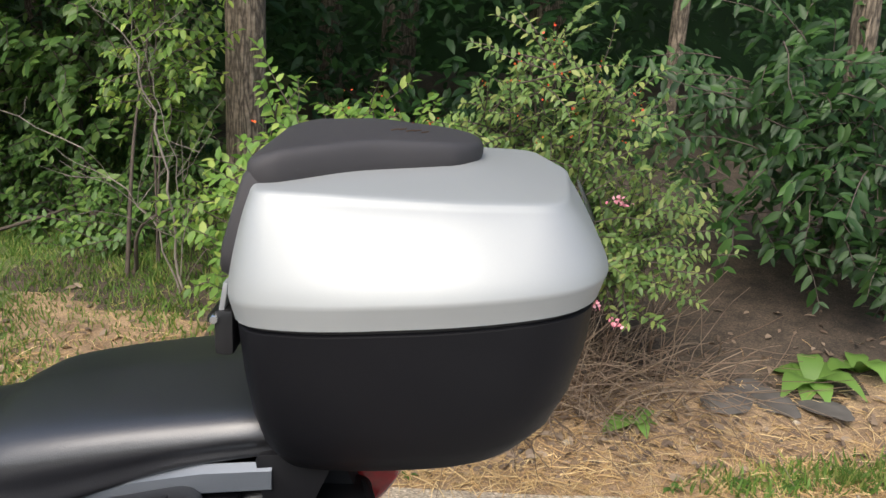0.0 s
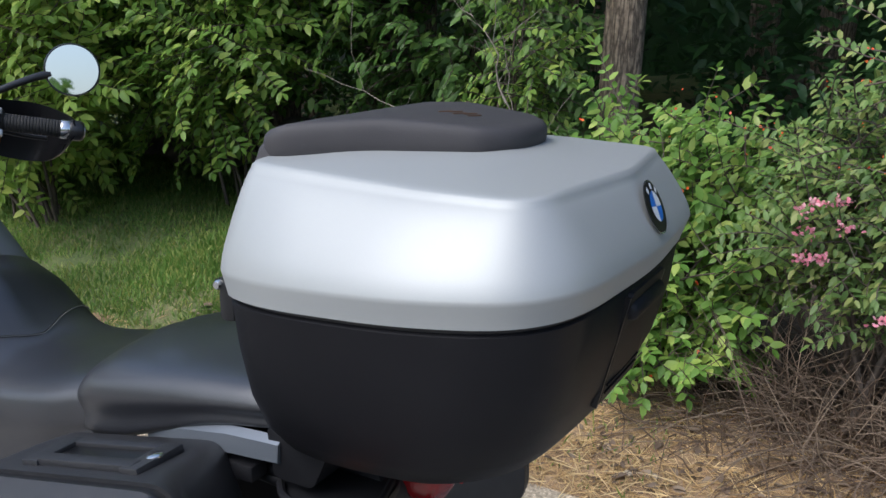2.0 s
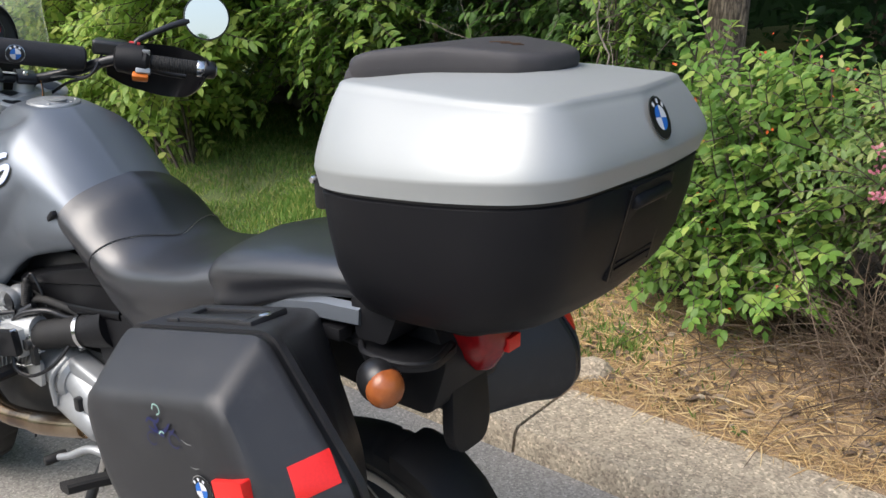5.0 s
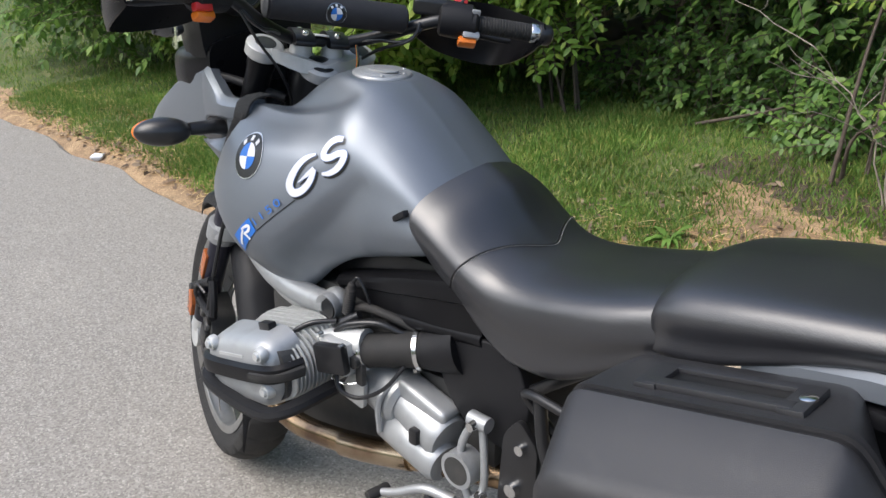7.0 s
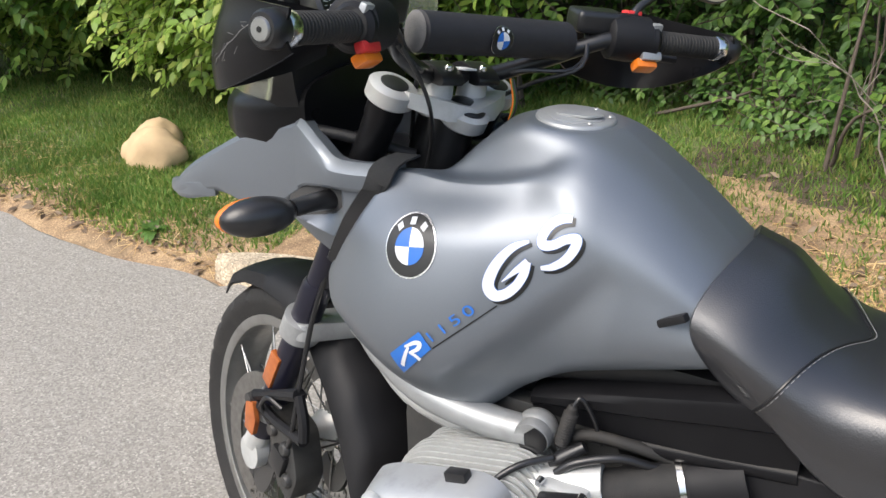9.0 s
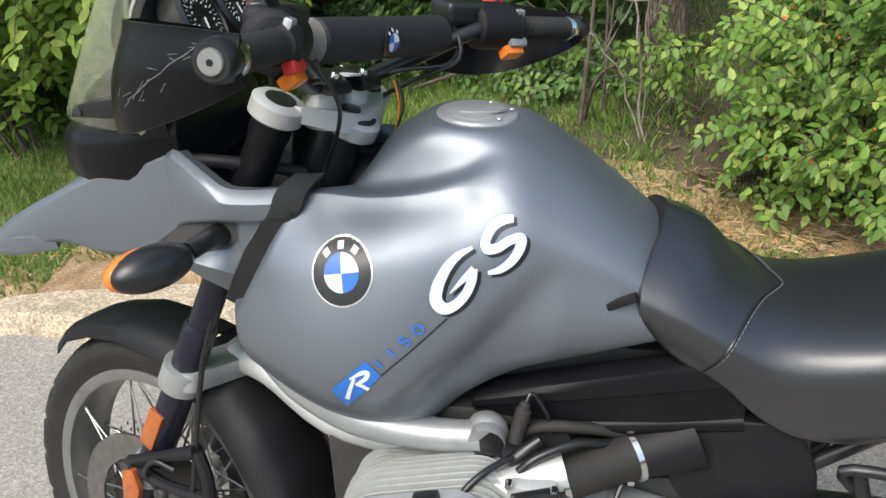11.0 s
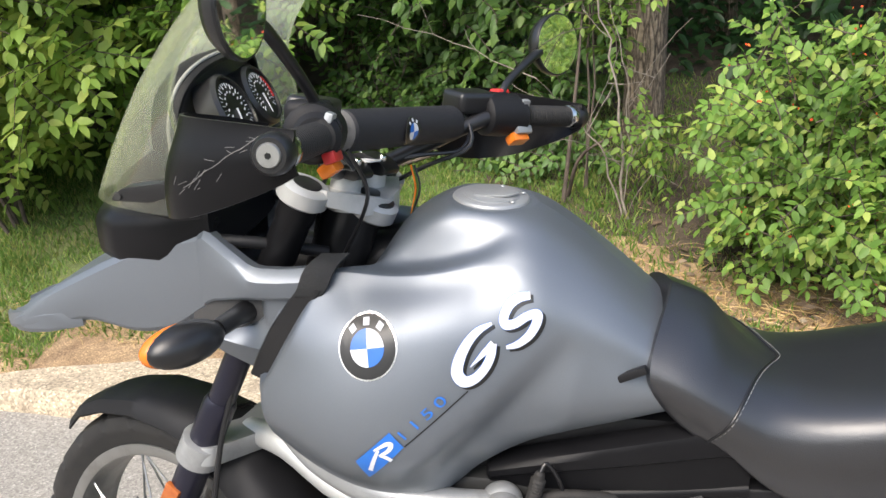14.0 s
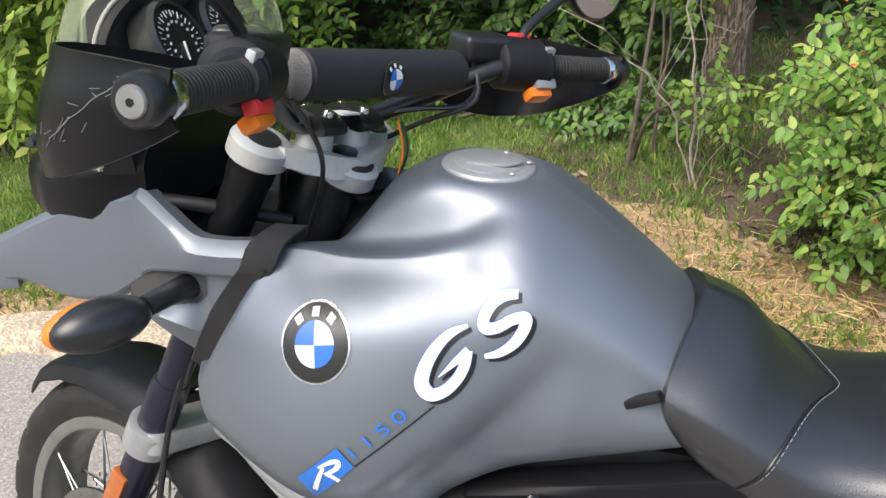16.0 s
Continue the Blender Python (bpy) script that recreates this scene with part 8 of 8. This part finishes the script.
def woods():
    """The shaded wood behind: undergrowth, hanging boughs, dark trunks."""
    rnd = random.Random(51)
    th = thing("woods", "dense shaded woodland with dark undergrowth", "woods", kind="stuff")
    P, D, U, S = [], [], [], []
    for i in range(52000):
        x = rnd.uniform(-9, 5.5)
        layer = rnd.random()
        if layer < 0.45:
            y, z = 5.4 + rnd.random() * 1.2, 0.3 + rnd.random() ** 1.1 * 2.8
        else:
            y, z = 6.4 + rnd.random() * 1.6, 0.3 + rnd.random() * 5.0
        c = noise.noise((x * 1.1, y * 1.1, z * 1.3))
        if c < -0.05:
            continue
        P.append((x, y, z))
        D.append((rnd.gauss(0, 1), rnd.gauss(-0.6, 0.7), rnd.gauss(-0.4, 0.5)))
        U.append((rnd.gauss(0, 0.4), -0.6, 1))
        S.append(rnd.uniform(0.06, 0.14))
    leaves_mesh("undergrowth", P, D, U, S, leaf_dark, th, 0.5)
    for i in range(26):
        x, y = rnd.uniform(-9, 5.5), rnd.uniform(5.6, 9)
        r = rnd.uniform(0.05, 0.16)
        part("far_trunk", turned([(0, r * 1.3), (0.05, r), (1, r * 0.7)], (x, y, 0.2), (x + rnd.gauss(0, 0.3), y, 7), 10), bark, th)
    P, D, U, S = [], [], [], []
    for i in range(26000):
        x, y, z = rnd.uniform(-12, 8), rnd.uniform(6.0, 10.5), rnd.uniform(3.2, 9.0)
        if noise.noise((x * 0.5, y * 0.5, z * 0.6)) < -0.15:
            continue
        P.append((x, y, z))
        D.append((rnd.gauss(0, 1), rnd.gauss(-0.6, 0.7), rnd.gauss(-0.4, 0.5)))
        U.append((rnd.gauss(0, 0.4), -0.6, 1))
        S.append(rnd.uniform(0.18, 0.32))
    leaves_mesh("canopy", P, D, U, S, leaf_mid, th, 0.55)
    # flat dark sheet added for the shade deep in the wood
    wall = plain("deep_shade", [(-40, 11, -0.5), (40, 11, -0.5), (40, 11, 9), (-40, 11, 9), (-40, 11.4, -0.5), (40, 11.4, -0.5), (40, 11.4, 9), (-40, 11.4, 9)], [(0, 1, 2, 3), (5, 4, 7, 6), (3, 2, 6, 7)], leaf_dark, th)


woods()


def opposite_trees():
    """The trees across the road, behind the walk."""
    rnd = random.Random(57)
    th = thing("far_trees", "row of leafy trees across the road", "trees", kind="stuff")
    P, D, U, S = [], [], [], []
    while len(P) < 22000:
        x, y, z = rnd.uniform(-34, 34), rnd.uniform(-17, -11.5), rnd.uniform(0.1, 4.8)
        if noise.noise((x * 0.35, y * 0.35, z * 0.35)) < -0.12 or z > 3.6 + 1.6 * noise.noise((x * 0.3, 0, 9)):
            continue
        P.append((x, y, z))
        D.append((rnd.gauss(0, 1), rnd.gauss(0.4, 0.8), rnd.gauss(-0.4, 0.5)))
        U.append((rnd.gauss(0, 0.5), 0.5, 1))
        S.append(rnd.uniform(0.4, 0.75))
    leaves_mesh("crown", P, D, U, S, leaf_mid, th, 0.6)
    for i in range(14):
        x, y, r = -24 + 3.4 * i + rnd.gauss(0, 0.6), rnd.uniform(-18, -16), rnd.uniform(0.12, 0.25)
        part("trunk", turned([(0, r * 1.3), (0.05, r), (1, r * 0.6)], (x, y, -0.1), (x + rnd.gauss(0, 0.3), y, 3.8), 10), bark, th)


opposite_trees()

# ---- ground cover ----
BLADE = np.array([(0, 0.5, 0), (0, -0.5, 0), (0.55, 0.36, 0.0), (0.55, -0.36, 0.0), (1.0, 0, -0.12)])
BLADE_F = np.array([(0, 1, 2), (1, 3, 2), (2, 3, 4)])


def lawn():
    """Mown, patchy grass from the road's edge to the wood."""
    rnd = random.Random(61)
    th = thing("lawn", "patchy green lawn with dry spots", "grass", kind="stuff")
    P, D, U, S = [], [], [], []
    while len(P) < 210000:
        x = rnd.uniform(-14, -0.2) if rnd.random() < 0.25 else rnd.uniform(-6.5, -0.2)
        y = 1.98 + rnd.random() ** 1.35 * 3.6
        near = 2.36 if x > -3.05 else 2.04
        if y < near:
            continue
        g = noise.noise((x * 1.4, y * 1.4, 7)) + 0.5 * noise.noise((x * 5, y * 5, 2))
        edge = (y - near) / 0.22
        bare = max(math.exp(-(((x + 1.3) / 0.40) ** 2 + ((y - 3.05) / 0.30) ** 2)), math.exp(-(((x + 0.85) / 0.42) ** 2 + ((y - 3.45) / 0.55) ** 2)))
        right = max(0.0, (x + 1.3) / 0.8)
        keep = min(1, 0.10 + 0.9 * min(edge, 1)) * (1 - 0.85 * bare) * (1 - 0.9 * min(right, 1)) * (0.65 + 0.7 * g)
        if rnd.random() > keep:
            continue
        z = rise(x, y)
        P.append((x, y, z - 0.004))
        D.append((rnd.gauss(0, 0.45), rnd.gauss(0, 0.45), 1))
        U.append((rnd.gauss(0, 1), rnd.gauss(0, 1), 0.1))
        S.append(rnd.uniform(0.018, 0.046) * (1 + 0.6 * max(0, g)))
    for cx, cy, n in ((1.02, 2.44, 260), (1.22, 2.47, 420), (1.42, 2.50, 520), (1.62, 2.48, 420), (0.84, 2.41, 160), (-0.62, 2.62, 240), (-0.95, 2.50, 300)):
        for i in range(n):
            x, y = rnd.gauss(cx, 0.07), max(2.36, rnd.gauss(cy, 0.04))
            P.append((x, y, rise(x, y) - 0.004))
            D.append((rnd.gauss(0, 0.5), rnd.gauss(0, 0.5), 1))
            U.append((rnd.gauss(0, 1), rnd.gauss(0, 1), 0.1))
            S.append(rnd.uniform(0.025, 0.06))
    leaves_mesh("blades", P, D, U, S, grass_mat, th, 0.16, BLADE, BLADE_F)


def straw():
    """Cut straw and dry stems that lie behind the kerb."""
    rnd = random.Random(62)
    th = thing("straw_litter", "pale dry straw and cut stems on the soil", "straw", kind="stuff")
    P, D, U, S = [], [], [], []
    for i in range(19000):
        if rnd.random() < 0.16:
            x, y = rnd.gauss(-1.0, 0.55), 2.38 + abs(rnd.gauss(0.35, 0.25))
        elif rnd.random() < 0.75:
            x, y = rnd.uniform(-1.9, 2.6), 2.33 + abs(rnd.gauss(0, 0.28))
        else:
            x, y = rnd.uniform(-6.5, -1.2), (2.02 if rnd.random() < 0.6 else 2.36) + abs(rnd.gauss(0, 0.12))
            if x > -3.05 and y < 2.35:
                continue
        P.append((x, y, rise(x, y) + rnd.uniform(0.001, 0.012)))
        a = rnd.uniform(0, 6.283)
        D.append((math.cos(a), math.sin(a), rnd.gauss(0, 0.12)))
        U.append((rnd.gauss(0, 0.5), rnd.gauss(0, 0.5), 1))
        S.append(rnd.uniform(0.03, 0.12))
    leaves_mesh("straws", P, D, U, S, straw_mat, th, 0.035, BLADE, BLADE_F)
    th2 = thing("leaf_litter", "curled brown fallen leaves and bark scraps", "leaf litter", kind="stuff")
    P, D, U, S = [], [], [], []
    for i in range(2200):
        x, y = rnd.uniform(-2.2, 2.6), 2.40 + abs(rnd.gauss(0, 0.5))
        if rnd.random() < 0.12:
            x, y = rnd.uniform(-6, -3.1), 2.0 + abs(rnd.gauss(0, 0.08))
        P.append((x, y, rise(x, y) + 0.008))
        a = rnd.uniform(0, 6.283)
        D.append((math.cos(a), math.sin(a), rnd.gauss(0, 0.2)))
        U.append((rnd.gauss(0, 0.5), rnd.gauss(0, 0.5), 1))
        S.append(rnd.uniform(0.015, 0.055))
    leaves_mesh("fallen_leaves", P, D, U, S, brown_stalk, th2, 0.55)


def rosette(name, label, x, y, n, length, mat, seed, up=0.7, width=0.35, bits=6):
    """A weed: long curved leaves from one root."""
    rnd = random.Random(seed)
    z = rise(x, y)
    th = thing(name, label, "weed", Matrix.Translation((x, y, z)), "weeds")
    for i in range(n):
        a = 2 * math.pi * i / n + rnd.gauss(0, 0.35)
        ln = length * rnd.uniform(0.6, 1.15)
        d = Vector((math.cos(a), math.sin(a), 0))
        e = rnd.uniform(0.5, 1.2) * up
        rows, s = [], Vector((-d.y, d.x, 0))
        for k in range(bits + 1):
            t = k / bits
            p = d * ln * t * (1 - 0.15 * e) + Vector((0, 0, ln * (e * t - (0.55 + 0.4 * e) * t * t)))
            w = ln * width * (0.10 + 1.0 * math.sin(math.pi * min(1, t * 0.85 + 0.12)) ** 1.3) * (1 - 0.85 * t ** 5) * 0.5
            ruf = 0.06 * ln * math.sin(k * 2.3 + i)
            rows.append([p + s * w + Vector((0, 0, 0.12 * w + ruf * 0.3)), p, p - s * w + Vector((0, 0, 0.12 * w - ruf * 0.3))])
        part("leaf", loft(rows, caps=False, wrap=False), mat, th, smooth=80)


def stones():
    rnd = random.Random(63)
    def stone(name, label, c, size, mat, group=""):
        bm = bmesh.new()
        bmesh.ops.create_icosphere(bm, subdivisions=3, radius=1)
        o = rnd.uniform(0, 50)
        for v in bm.verts:
            k = 1 + 0.28 * noise.noise(v.co * 1.3 + Vector((o, 0, 0))) + 0.10 * noise.noise(v.co * 4 + Vector((o, 3, 0)))
            v.co = Vector((v.co.x * size[0], v.co.y * size[1], v.co.z * size[2])) * k
        ob = finish(name, bm, mat, 45)
        ob.matrix_basis = Matrix.Translation(c) @ pose(0, 0, 0, rnd.gauss(0, 6), rnd.gauss(0, 6), rnd.uniform(0, 360))
        tagged(ob, label, "stone", group)
    for i in range(34):
        x = -4.7 + 2.2 * (i % 17) / 17 + rnd.gauss(0, 0.05)
        y = 4.75 + 0.2 * (i // 17) + rnd.gauss(0, 0.08)
        s = rnd.uniform(0.08, 0.17)
        stone("wall_stone", "dark mossy stone in the low bank under the trees", (x, y, rise(x, y) + (0.05 if i < 17 else 0.22)), (s, s * 0.8, s * 0.65), stone_dark, "bank stones")
    stone("boulder", "large tan fieldstone on the grass", (-4.25, 2.62, 0.15), (0.17, 0.12, 0.13), stone_tan)
    stone("boulder", "large tan fieldstone on the grass", (-4.42, 2.80, 0.15), (0.15, 0.11, 0.11), stone_tan)
    stone("stone", "pale flat stone behind the kerb", (-0.62, 2.44, 0.10), (0.085, 0.05, 0.045), concrete)
    stone("stone", "small white stone at the asphalt's edge", (-4.79, 1.97, 0.01), (0.05, 0.03, 0.022), white_paint)
    for i in range(3):
        x, y = 0.95 + 0.16 * i, 2.86 + 0.05 * (i % 2)
        stone("slate_piece", "flat dark slate on the soil", (x, y, rise(x, y) + 0.008), (0.13, 0.07, 0.012), stone_dark, "slates")
    for i in range(120):
        x, y = rnd.uniform(-1.8, 2.0), 2.36 + abs(rnd.gauss(0, 0.28))
        s = rnd.uniform(0.006, 0.016)
        if i < 40:
            stone("pebble", "small pale pebble in the straw", (x, y, rise(x, y) + s * 0.3), (s, s * 0.8, s * 0.6), concrete if i % 3 else stone_dark, "pebbles")


lawn()
straw()
stones()
rosette("dock_weed", "tuft of long pointed green leaves in the dry grass", -1.64, 2.84, 16, 0.15, leaf_big, 71, 1.1, 0.16)
rosette("burdock", "burdock with large pale green leaves on bare soil", 1.30, 3.02, 9, 0.22, leaf_big, 72, 1.0, 0.42)
rosette("burdock", "burdock with large pale green leaves on bare soil", 1.50, 3.10, 7, 0.20, leaf_big, 73, 1.0, 0.42)
rosette("burdock", "small burdock with yellowing leaves beside dry stalks", 0.62, 2.70, 5, 0.17, leaf_big, 74, 0.8, 0.4)
for k, (x, y, n, ln) in enumerate(((0.86, 2.40, 12, 0.05), (1.02, 2.42, 14, 0.055), (0.66, 2.38, 12, 0.045), (-0.11, 2.38, 10, 0.035), (1.24, 2.42, 12, 0.05), (-3.62, 2.10, 18, 0.10), (-2.2, 2.42, 10, 0.05))):
    rosette("small_weed", "small green weed tuft at the edge", x, y, n, ln, leaf_mid, 80 + k, 1.1, 0.35, 3)
rosette("dandelion", "dandelion with a yellow head", -3.70, 2.17, 6, 0.05, leaf_mid, 95, 0.8, 0.3, 3)
